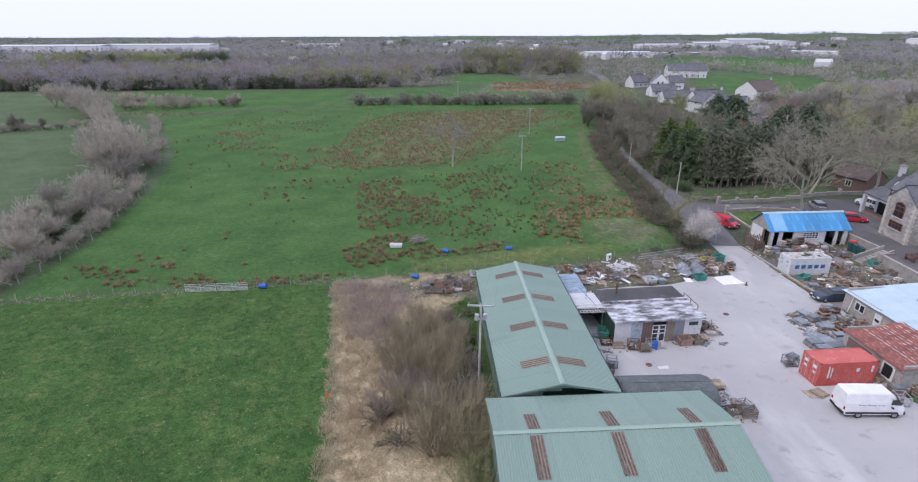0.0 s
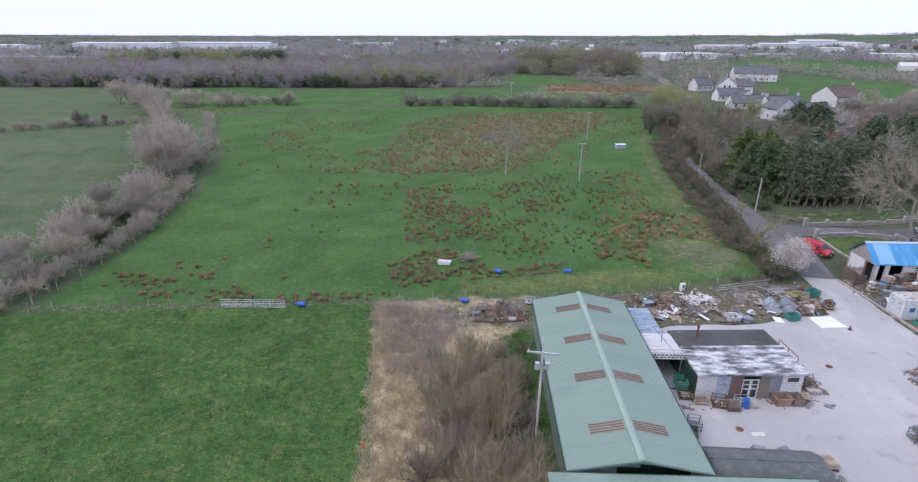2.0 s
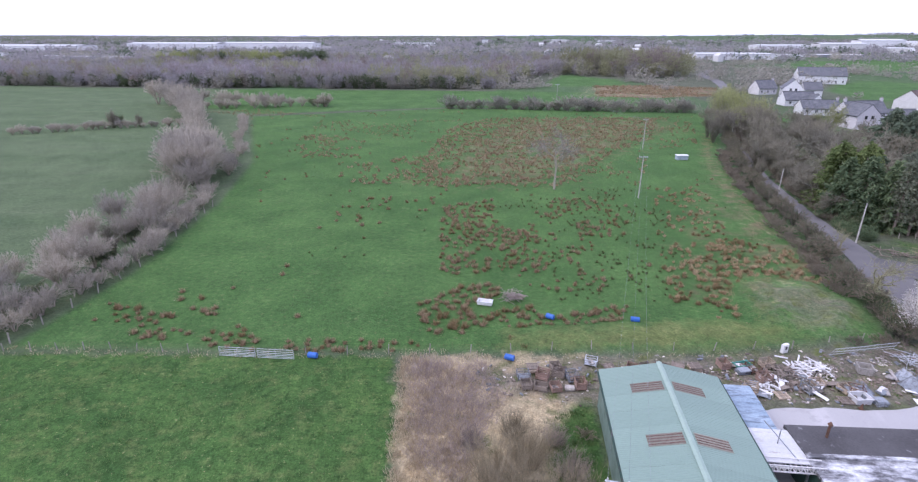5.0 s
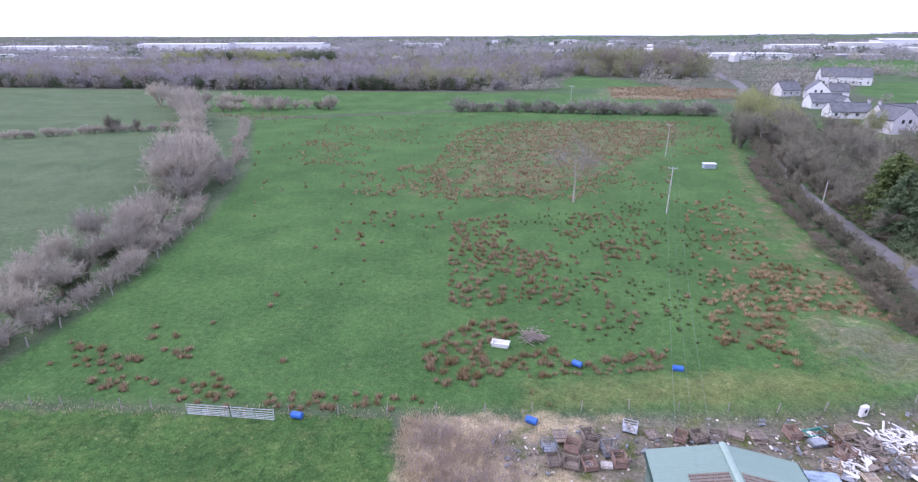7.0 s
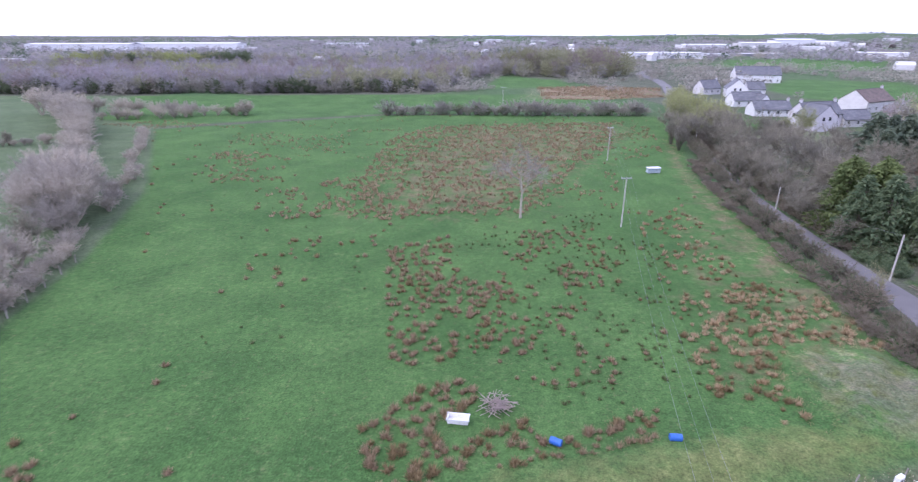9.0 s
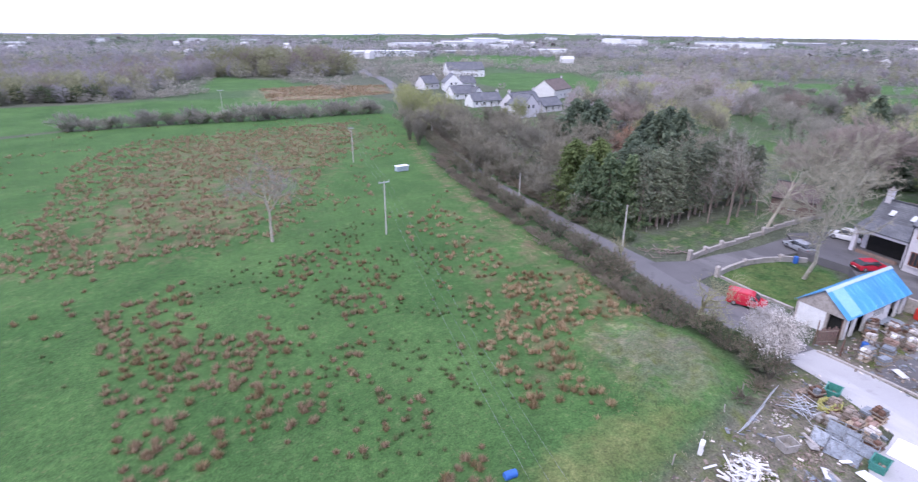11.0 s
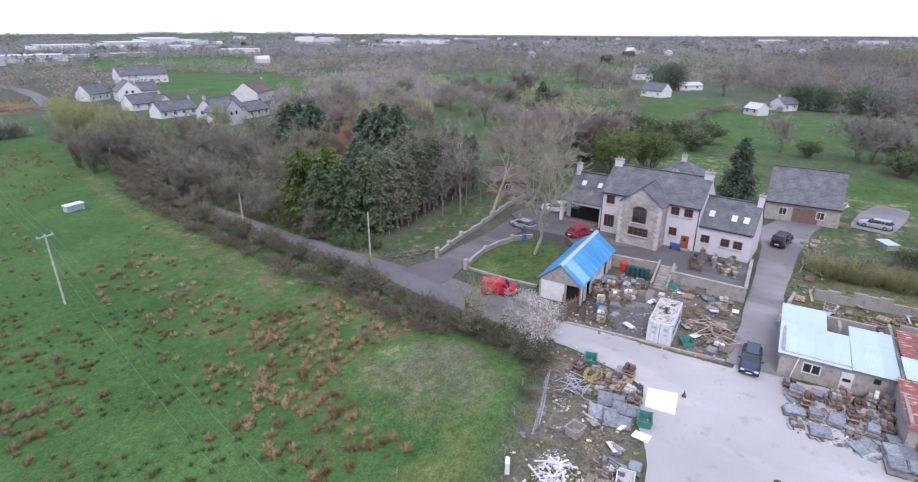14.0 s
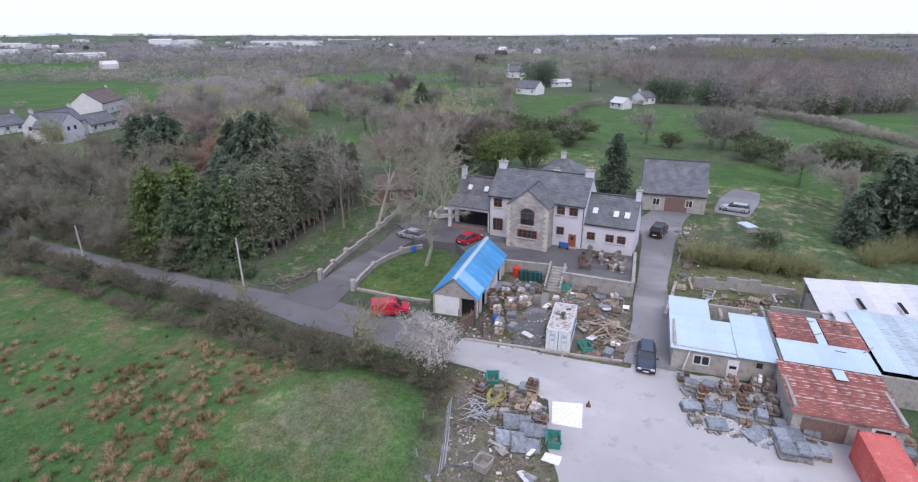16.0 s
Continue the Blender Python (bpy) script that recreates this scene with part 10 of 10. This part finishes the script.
for i, (x, y, kind) in enumerate(SALV):
    rz = rs.uniform(-20, 20) + (90 if rs.random() < 0.4 else 0)
    z = ground_z(x, y) + 0.06
    if kind == "pal":
        for j in range(rs.randint(1, 4)):
            pallet((x + rs.uniform(-0.1, 0.1), y + rs.uniform(-0.1, 0.1), z + j * 0.135), rz + rs.uniform(-6, 6), "timber_pale" if rs.random() < 0.4 else "timber")
        if rs.random() < 0.5:
            heap((x, y), 0.5, 0.45, 0.35, 0.16, 26, "stone_brown", "broken stone piled in the salvage yard", i)
    elif kind == "crate":
        crate((x, y, z), rz, rs.choice(("timber", "timber", "timber_pale", "timber_red")), rs.choice((0.6, 0.8, 0.95)), rs.choice((None, "stone_pale", "stone_brown", "stone_brown")))
    elif kind == "slab":
        slab_stack((x, y), rz, rs.randint(3, 8), rs.choice(("slab_blue", "slab_blue", "stone_pale", "steel_grey", "stone_brown")), rs.uniform(0.7, 1.35), rs.uniform(0.55, 0.95), 0.07, 0.0, 0.06)
    elif kind == "still":
        stillage((x, y), rz, rs.choice((0.7, 0.9, 1.0)), rs.choice(("steel_grey", "steel_grey", "rust", "galv")), rs.choice((None, "stone_pale", "stone_brown")))
    else:
        slab_stack((x, y), rz, 5, "slab_blue", 1.9, 1.3, 0.05, 0.0, 0.06)

for x, y, rx, ry, h, size, n, m, lab in ((22.4, 66.6, 1.9, 1.2, 0.5, 0.16, 170, "stone_pale", "heap of pale broken plaster and stone"), (27.9, 69.6, 2.2, 1.4, 0.5, 0.22, 160, "stone_pale", "heap of pale broken stone beside the field"), (29.0, 70.9, 2.0, 1.0, 0.45, 0.2, 120, "stone_pale", "scattered heap of pale rubble"), (31.2, 75.6, 1.0, 0.6, 0.25, 0.16, 70, "stone_pale", "small pile of white rubble in the grass"), (36.4, 72.8, 1.0, 0.8, 0.3, 0.2, 50, "stone_pale", "small pile of pale stone"), (34.8, 73.9, 0.8, 0.5, 0.25, 0.2, 30, "stone_pale", "small pile of pale stone"), (41.6, 73.9, 1.4, 0.8, 0.5, 0.25, 60, "stone_brown", "heap of brown scrap and stone"), (25.2, 67.4, 1.4, 1.0, 0.5, 0.3, 60, "stone_brown", "heap of brown broken timber and stone"), (33.9, 68.9, 1.6, 0.9, 0.2, 0.2, 60, "stone_brown", "scattered brown rubble"), (30.0, 50.2, 1.2, 0.8, 0.4, 0.25, 60, "stone_brown", "heap of reddish rubble by the office"), (53.5, 64.0, 1.4, 1.6, 0.35, 0.25, 60, "stone_brown", "heap of rubble in the east yard"), (51.6, 64.2, 0.9, 1.2, 0.35, 0.25, 50, "timber_red", "heap of reddish broken timber"), (61.5, 67.8, 2.4, 1.2, 0.3, 0.25, 70, "stone_pale", "heap of pale stone below the terrace"), (56.5, 64.6, 1.6, 1.2, 0.3, 0.25, 50, "stone_brown", "scattered brown rubble"), (66.6, 47.4, 2.0, 2.4, 0.5, 0.3, 80, "stone_brown", "heap of rubble inside the ruined walls"), (69.5, 45.0, 1.6, 1.0, 0.5, 0.3, 50, "stone_brown", "heap of rubble inside the ruined walls"), (64.5, 51.5, 1.2, 1.0, 0.3, 0.3, 40, "stone_pale", "pale rubble in the ruined yard"), (54.6, 75.6, 0.8, 0.8, 0.4, 0.2, 40, "stone_brown", "pile of scrap before the blue shed"), (82, 52.8, 2.0, 1.2, 0.4, 0.3, 50, "stone_brown", "scrap pile beside the lane"), (35.2, 82.8, 1.5, 1.6, 0.12, 0.14, 90, "stone_brown", "bare stony soil on the spoil mound"), (19.2, 68.4, 1.2, 0.7, 0.3, 0.2, 50, "stone_brown", "heap of brown rubble behind the barn"), (114, 49, 3, 1.2, 0.4, 0.4, 60, "stone_pale", "row of pale rubble beside the gravel yard")):
    heap((x, y), rx * 1.1, ry * 1.1, h * 0.7, size * (0.42 if m == "stone_pale" else 0.55), int(n * 2.1), m, lab, int(x * 10))

tub((43.9, 72.6), 15, "plastic_green", 1.4, 1.0, 0.75, "open green plastic tub by the road")
tub((37.7, 65.9), 10, "plastic_green", 1.3, 0.95, 0.7, "open green plastic tub on the concrete")
tub((52.3, 65.0), 25, "plastic_green", 1.4, 1.0, 0.6, "open green plastic tub beside the white container")
tub((66.0, 69.0), 5, "plastic_green", 1.7, 1.2, 0.9, "open green plastic tub below the steps")
tub((19.4, 52.0), 80, "plastic_green", 1.5, 1.0, 0.8, "open green plastic tub beside the office")
tub((28.0, 49.8), 3, "timber_red", 1.3, 1.0, 0.8, "reddish timber box before the office", "timber_box")
tub((21.6, 70.3), 20, "plastic_green", 1.6, 0.7, 0.3, "crumpled green plastic sheet tray")
tub((33.5, 70.5), -15, "block", 1.15, 1.0, 0.75, "grey cast concrete planter on the grass", "concrete_planter", None)
tub((30.4, 65.6), 10, "white_sheet", 1.4, 1.1, 0.6, "white metal tank among the salvage", "metal_tank", None)
tub((-5.7, 80.9), -8, "paint_white", 1.75, 0.75, 0.5, "old white bathtub used as a cattle trough", "bathtub", None)
trough = thing("water_trough", "pale blue and white cattle feeder in the pasture", "trough", (42.2, 169.5, 0), 5)
part("tank", one_box(3.0, 1.4, 1.1, 0.1), M["panel_blue"], trough)
part("roof", one_box(3.2, 1.7, 0.12, 1.22), M["paint_white"], trough)
for x in (-1.2, 1.2):
    part("skid", one_box(0.15, 1.5, 0.12, 0, x), M["galv"], trough)
for x, y, lab, ly, rz in ((1.9, 78.3, "bright blue plastic drum in the rushes", True, 60), (11.9, 78.5, "bright blue plastic drum lying in the field", True, 85), (-2.8, 69.0, "bright blue plastic drum beside the fence", True, 70), (-23.6, 67.0, "bright blue plastic drum beside the gate", True, 85), (54.6, 75.2, "blue plastic drum before the shed", False, 0), (24.3, 49.0, "blue plastic drum by the office door", False, 0), (-2.0, 47.8, "faded blue drum in the scrub", True, 20), (70.6, 92.0, "blue plastic drum on the lawn", False, 0)):
    barrel((x, y, 0.03), "plastic_blue", lab, ly, 0.32, 1.0, rz)
barrel((67.6, 75.7, 0.05), "plastic_red", "red plastic water butt against the wall", False, 0.5, 1.3, 0, "water_butt")
for i in range(5):
    barrel((66.6 + 0.15 * (i % 2), 72.4 + i * 0.62, 0.05), "plastic_teal_dark", "dark green water tank against the wall", False, 0.34, 1.4, 0, "water_tank")
barrel((-10.2, 42.5, 0.1), "orange", "small orange marker post in the dry grass", False, 0.08, 0.6, 0, "marker_post")
for x, y, lab in ((43.2, 63.7, "small orange cone on the concrete"), (29.9, 64.4, "small dark cone on the concrete")):
    k = MeshKit()
    k.box(0, 0, 0, 0.4, 0.4, 0.04)
    k.tube((0, 0, 0.03), (0, 0, 0.6), 0.16, 0.03, 10)
    solo("traffic_cone", k, M["rust"], lab, "cone", (x, y, 0.06))


def sheet_thing(name, label, pts, m, z, t=0.05, cat="sheet"):
    k = MeshKit()
    k.prism(pts, t, (0, 0, z), (1, 0, 0), (0, 1, 0), (0, 0, 1))
    return solo(name, k, M[m], label, cat)


sheet_thing("white_board", "large white board lying on the concrete", [(42.8, 66.8), (43.3, 64.2), (40.1, 63.9), (39.9, 66.4)], "tarp_white", 0.065)
sheet_thing("white_offcut", "small white board lying on the concrete", [(36.5, 66.3), (36.4, 65.0), (35.4, 65.1), (35.6, 66.5)], "tarp_white", 0.065)
sheet_thing("white_offcut", "small white board lying on the concrete", [(23.3, 45.6), (24.4, 45.7), (24.4, 45.2), (23.2, 45.1)], "render_white", 0.065)
sheet_thing("plywood_sheet", "pale plywood sheet lying beside the container", [(35.6, 40.9), (37.2, 40.9), (37.2, 39.7), (35.7, 39.7)], "timber_pale", 0.065)
for x, y in ((36.2, 56.0), (22.5, 46.0)):
    k = MeshKit()
    k.tube((0, 0, 0), (0, 0, 0.03), 0.34, 0.34, 14)
    solo("drain_cover", k, M["rust"], "round iron drain cover in the concrete", "drain cover", (x, y, 0.062))
fr = thing("white_cabinet", "discarded white cabinet standing in the grass", "cabinet", (27.1, 73.5, 0), 25)
part("body", one_box(0.75, 0.3, 1.05, 0), M["paint_white"], fr)
part("door", one_box(0.68, 0.04, 0.95, 0.05, 0, -0.17), M["tarp_white"], fr)
part("dark_panel", one_box(0.25, 0.03, 0.35, 0.45, 0, -0.2), M["plastic_black"], fr)


def sheeted_gate(at, rz, lean, L=2.3, h=1.5):
    """A dumped steel gate: a braced tube frame sheeted on one side, leaning back."""
    g = thing("sheeted_gate", "dumped blue-grey sheeted steel gate leaning on the salvage", "gate", (at[0], at[1], ground_z(*at) + 0.06), rz, "dumped gates")
    up = Vector((0, math.sin(lean), math.cos(lean)))
    k = MeshKit()
    k.prism([(0.05, 0.05), (L - 0.05, 0.05), (L - 0.05, h * 0.72), (0.05, h * 0.9)], 0.02, (0, 0, 0), (1, 0, 0), up, up.cross(Vector((1, 0, 0))))
    part("sheet", k, M["slab_blue"], g)
    for x in (0, L / 2, L):
        k = MeshKit()
        k.tube((x, 0, 0), tuple(Vector((x, 0, 0)) + up * h), 0.035, n=5)
        part("upright", k, M["steel_grey"], g)
    for f in (0.02, 0.98):
        k = MeshKit()
        k.tube(tuple(up * h * f), tuple(Vector((L, 0, 0)) + up * h * f), 0.035, n=5)
        part("rail", k, M["steel_grey"], g)
    k = MeshKit()
    k.tube((0, 0, 0), tuple(Vector((L, 0, 0)) + up * h), 0.025, n=5)
    part("brace", k, M["steel_grey"], g)


for x, y, rz, lean in ((36.0, 70.2, -75, 0.95), (35.7, 68.9, -78, 1.05), (38.0, 70.0, -70, 0.85), (37.6, 68.6, -75, 1.2), (30.3, 66.0, 20, 1.25), (47.0, 55.4, -60, 1.3), (42.6, 50.6, -40, 1.35)):
    sheeted_gate((x, y), rz, lean)
rk = random.Random(3)


def stick_pile(name, label, cat, piece, at, rz, count, m, spread, length, radius, height, swing, flat_piece=False):
    """A pile of loose branches, logs or planks, each a piece of its own."""
    p = thing(name, label, cat, at, rz)
    for i in range(count):
        a, L = rk.uniform(-swing, swing), rk.uniform(*length)
        x, y, z = rk.uniform(-spread[0], spread[0]), rk.gauss(0, spread[1]), 0.05 + rk.random() * height
        k = MeshKit()
        if flat_piece:
            k.box(x, y, z, L, radius * 2, 0.05, math.degrees(a), 1, Euler((rk.uniform(-0.3, 0.3), rk.uniform(-0.12, 0.12), 0)))
        else:
            k.tube((x - math.cos(a) * L / 2, y - math.sin(a) * L / 2, z), (x + math.cos(a) * L / 2, y + math.sin(a) * L / 2, z + rk.uniform(-0.1, 0.5) * L * 0.4), radius, radius * 0.6, 5)
        part(piece, k, M[m], p)


stick_pile("brushwood_pile", "pile of grey cut branches in the pasture", "brushwood", "branch", (-2.2, 82.6, 0.1), 100, 80, "reed", (0.9, 0.5), (0.8, 2.4), 0.035, 0.7, 3.1)
stick_pile("log_pile", "pile of felled pale logs beside the road", "logs", "log", (57.2, 104.0, 0.08), 160, 44, "timber", (3.4, 0.9), (0.7, 2.2), 0.07, 0.15, 3.1)
stick_pile("plank_heap", "untidy heap of pale planks in the east yard", "planks", "plank", (56.0, 62.6, 0.2), 20, 36, "timber_pale", (2.3, 0.7), (1.0, 2.6), 0.06, 0.4, 3.1, True)
stick_pile("plank_heap", "heap of grey planks beside the lane", "planks", "plank", (79.5, 53.6, ground_z(79.5, 53.6) + 0.1), 5, 44, "timber", (3.6, 0.6), (1.4, 3.6), 0.06, 0.5, 0.6, True)
stick_pile("plank_heap", "heap of reddish planks below the terrace", "planks", "plank", (60.5, 68.6, 0.15), 80, 26, "timber_red", (1.2, 0.5), (0.9, 2.0), 0.06, 0.3, 0.7, True)
stick_pile("plank_heap", "heap of grey broken timber behind the barn", "planks", "plank", (24.6, 68.9, 0.1), 30, 34, "timber", (1.8, 0.6), (0.9, 2.2), 0.06, 0.4, 3.1, True)
stick_pile("plank_heap", "heap of grey timber beside the office", "planks", "plank", (32.0, 52.6, 0.12), 60, 24, "timber", (1.0, 0.5), (0.9, 2.0), 0.05, 0.5, 3.1, True)
stick_pile("plaster_heap", "heap of broken white boards and plaster by the fence", "boards", "board", (27.9, 70.4, 0.15), 20, 46, "render_white", (1.7, 0.8), (0.5, 1.5), 0.08, 0.45, 3.1, True)
stick_pile("plaster_heap", "scatter of broken white boards behind the barn", "boards", "board", (22.6, 66.7, 0.12), 50, 26, "render_white", (1.5, 0.6), (0.4, 1.0), 0.07, 0.25, 3.1, True)
stick_pile("pipe_heap", "heap of pale steel pipes on the salvage ground", "pipes", "pipe", (39.2, 72.6, 0.1), 40, 26, "galv", (1.4, 0.5), (1.0, 2.6), 0.035, 0.6, 3.1)
stick_pile("fence_rail_heap", "heap of grey rails beside the field corner", "rails", "rail", (37.6, 74.0, 0.1), 10, 18, "timber", (1.2, 0.4), (1.0, 2.4), 0.04, 0.3, 3.1)
k = MeshKit()
k.path([(math.cos(i * 0.9) * (0.5 + 0.9 * abs(math.sin(i * 0.37))), math.sin(i * 0.9) * (0.3 + 0.6 * abs(math.cos(i * 0.23))), 0.25 + 0.2 * math.sin(i * 1.7)) for i in range(120)], 0.03, 5)
solo("yellow_hose", k, M["yellow_twig"], "tangle of yellow hose on the salvage heap", "hose", (41.4, 71.6, 0.35))
# garden ornaments on the terrace
for i, (x, y) in enumerate(((73.1, 66.4), (73.9, 65.2), (72.4, 63.4), (74.4, 63.0), (71.5, 65.0), (72.6, 62.2), (70.4, 63.6), (75.2, 66.9), (71.2, 66.6))):
    p = thing("stone_planter", "mossy stone planter standing on the terrace", "planter", (x, y, 1.6), i * 33)
    k = MeshKit()
    prof = ((0.25, 0), (0.2, 0.15), (0.32, 0.5), (0.42, 0.75), (0.38, 0.75), (0.3, 0.6))
    k.loft([[(math.cos(j * 0.628) * q, math.sin(j * 0.628) * q, z) for j in range(10)] for q, z in prof])
    part("bowl", k, M["block"], p)
    rn = np.random.default_rng(i)
    part("plant", tri_mesh("plant", leaf_soup(rn, [(0, 0, 0.85, 0.35)], 120, 0.2), M[("leaf_ivy", "twig", "twig_red")[i % 3]]), M["leaf_ivy"], p)
b1 = thing("blue_bench", "blue painted garden cart by the front door", "cart", (75.4, 70.6, 1.6), 80)
part("seat", one_box(1.4, 0.5, 0.08, 0.45), M["plastic_blue"], b1)
part("back", one_box(1.4, 0.06, 0.6, 0.5, 0, 0.25), M["plastic_blue"], b1)
for x in (-0.6, 0.6):
    part("leg", one_box(0.08, 0.45, 0.45, 0, x), M["plastic_black"], b1)
gp = thing("green_tarpaulin", "green tarpaulin over a stack below the shed", "tarpaulin", (63.4, 77.0, 0), 0)
k = MeshKit()
rt = random.Random(8)
vv = [(x * 0.3, y * 0.3, 0.5 + rt.uniform(-0.1, 0.1) - 0.06 * (x * x + y * y) ** 0.5 * 0.6) for y in range(-4, 5) for x in range(-5, 6)]
k.v = vv
k.f = [(j * 11 + i, j * 11 + i + 1, (j + 1) * 11 + i + 1, (j + 1) * 11 + i) for j in range(8) for i in range(10)]
part("sheet", k, M["panel_grey"], gp, smooth=True)
gl = thing("glass_frame_shed", "small pale garden frame beyond the hedge", "shed", (92.0, 44.5, ground_z(92, 44.5)), 30)
part("body", one_box(2.4, 1.6, 0.8, 0), M["block"], gl)
part("roof", one_box(2.6, 1.8, 0.08, 0.82), M["sky_sheet"], gl)
# weeds and moss on the white container's roof
rn = np.random.default_rng(99)
tagged(new("roof_moss", tri_mesh("roof_moss", leaf_soup(rn, [(54.2 + rn.uniform(-1.6, 1.6), 67.6 + rn.uniform(-0.7, 0.7), 2.62, 0.3) for _ in range(7)], 600, 0.16, 0.25), M["leaf_ivy"])), "green moss growing on the white container's roof", "moss", kind="stuff")

# pots, urns and ironwork crowded on the terrace's corner
rp = random.Random(61)
for i in range(26):
    x, y = rp.uniform(69.2, 74.6), rp.uniform(61.8, 66.4)
    urn = thing("garden_urn", "weathered garden urn among pots on the terrace", "urn", (x, y, 1.6), rp.uniform(0, 360), "pots on the terrace")
    k = MeshKit()
    f = rp.uniform(0.6, 1.2)
    k.loft([[(math.cos(j * 0.785) * q * f, math.sin(j * 0.785) * q * f, zz * f) for j in range(8)] for q, zz in ((0.22, 0), (0.12, 0.12), (0.3, 0.45), (0.26, 0.6), (0.34, 0.68), (0.27, 0.66))])
    part("bowl", k, M[rp.choice(("block", "stone_brown", "stone_pale", "rust", "panel_brown"))], urn)
for x, y, rz in ((70.4, 67.4, 5), (72.3, 67.6, -10), (69.2, 66.9, 90)):
    be = thing("garden_bench", "brown slatted garden bench on the terrace", "bench", (x, y, 1.6), rz, "benches on the terrace")
    for q in (-0.2, 0, 0.2):
        part("seat_slat", one_box(1.5, 0.12, 0.04, 0.44, 0, q), M["panel_brown"], be)
    for zz in (0.6, 0.8):
        part("back_slat", one_box(1.5, 0.04, 0.12, zz, 0, 0.28), M["panel_brown"], be)
    for q in (-0.65, 0.65):
        part("leg", one_box(0.06, 0.5, 0.9, 0, q, 0.05), M["rust"], be)
# broken doors, boards and sinks leaning about the east yard
for i in range(16):
    x, y = rp.uniform(51.5, 66), rp.uniform(61.3, 76)
    if 50.6 < x < 57.4 and 66 < y < 69.4:
        continue
    L, W = rp.uniform(0.8, 2.1), rp.uniform(0.4, 0.9)
    k = MeshKit()
    k.box(0, 0, 0, L, W, 0.06, 0, 1, Euler((rp.uniform(-0.2, 0.2), rp.uniform(-0.25, 0.25), 0)))
    solo("old_board", k, M[rp.choice(("tarp_white", "render_white", "timber_pale", "timber", "slab_blue", "stone_pale"))], "old door or board dumped on the salvage ground", "board", (x, y, ground_z(x, y) + 0.22), rp.uniform(0, 180), "dumped boards")
for i in range(26):
    x, y = rp.uniform(20, 36), rp.uniform(65.4, 70.6)
    L, W = rp.uniform(0.7, 1.9), rp.uniform(0.3, 0.8)
    k = MeshKit()
    k.box(0, 0, 0, L, W, 0.06, 0, 1, Euler((rp.uniform(-0.2, 0.2), rp.uniform(-0.25, 0.25), 0)))
    solo("old_board", k, M[rp.choice(("tarp_white", "render_white", "timber", "timber", "slab_blue", "stone_pale"))], "old door or board dumped on the salvage ground", "board", (x, y, ground_z(x, y) + 0.22), rp.uniform(0, 180), "dumped boards")
for i in range(22):
    x, y = rp.uniform(61, 72), rp.uniform(43, 55)
    L, W = rp.uniform(0.9, 2.6), rp.uniform(0.15, 0.7)
    k = MeshKit()
    k.box(0, 0, 0, L, W, 0.06, 0, 1, Euler((rp.uniform(-0.15, 0.15), rp.uniform(-0.2, 0.2), 0)))
    solo("old_board", k, M[rp.choice(("render_white", "timber", "timber_pale", "asbestos", "stone_brown"))], "broken board lying in the mossy ruin", "board", (x, y, ground_z(x, y) + 0.2), rp.uniform(0, 180), "dumped boards")
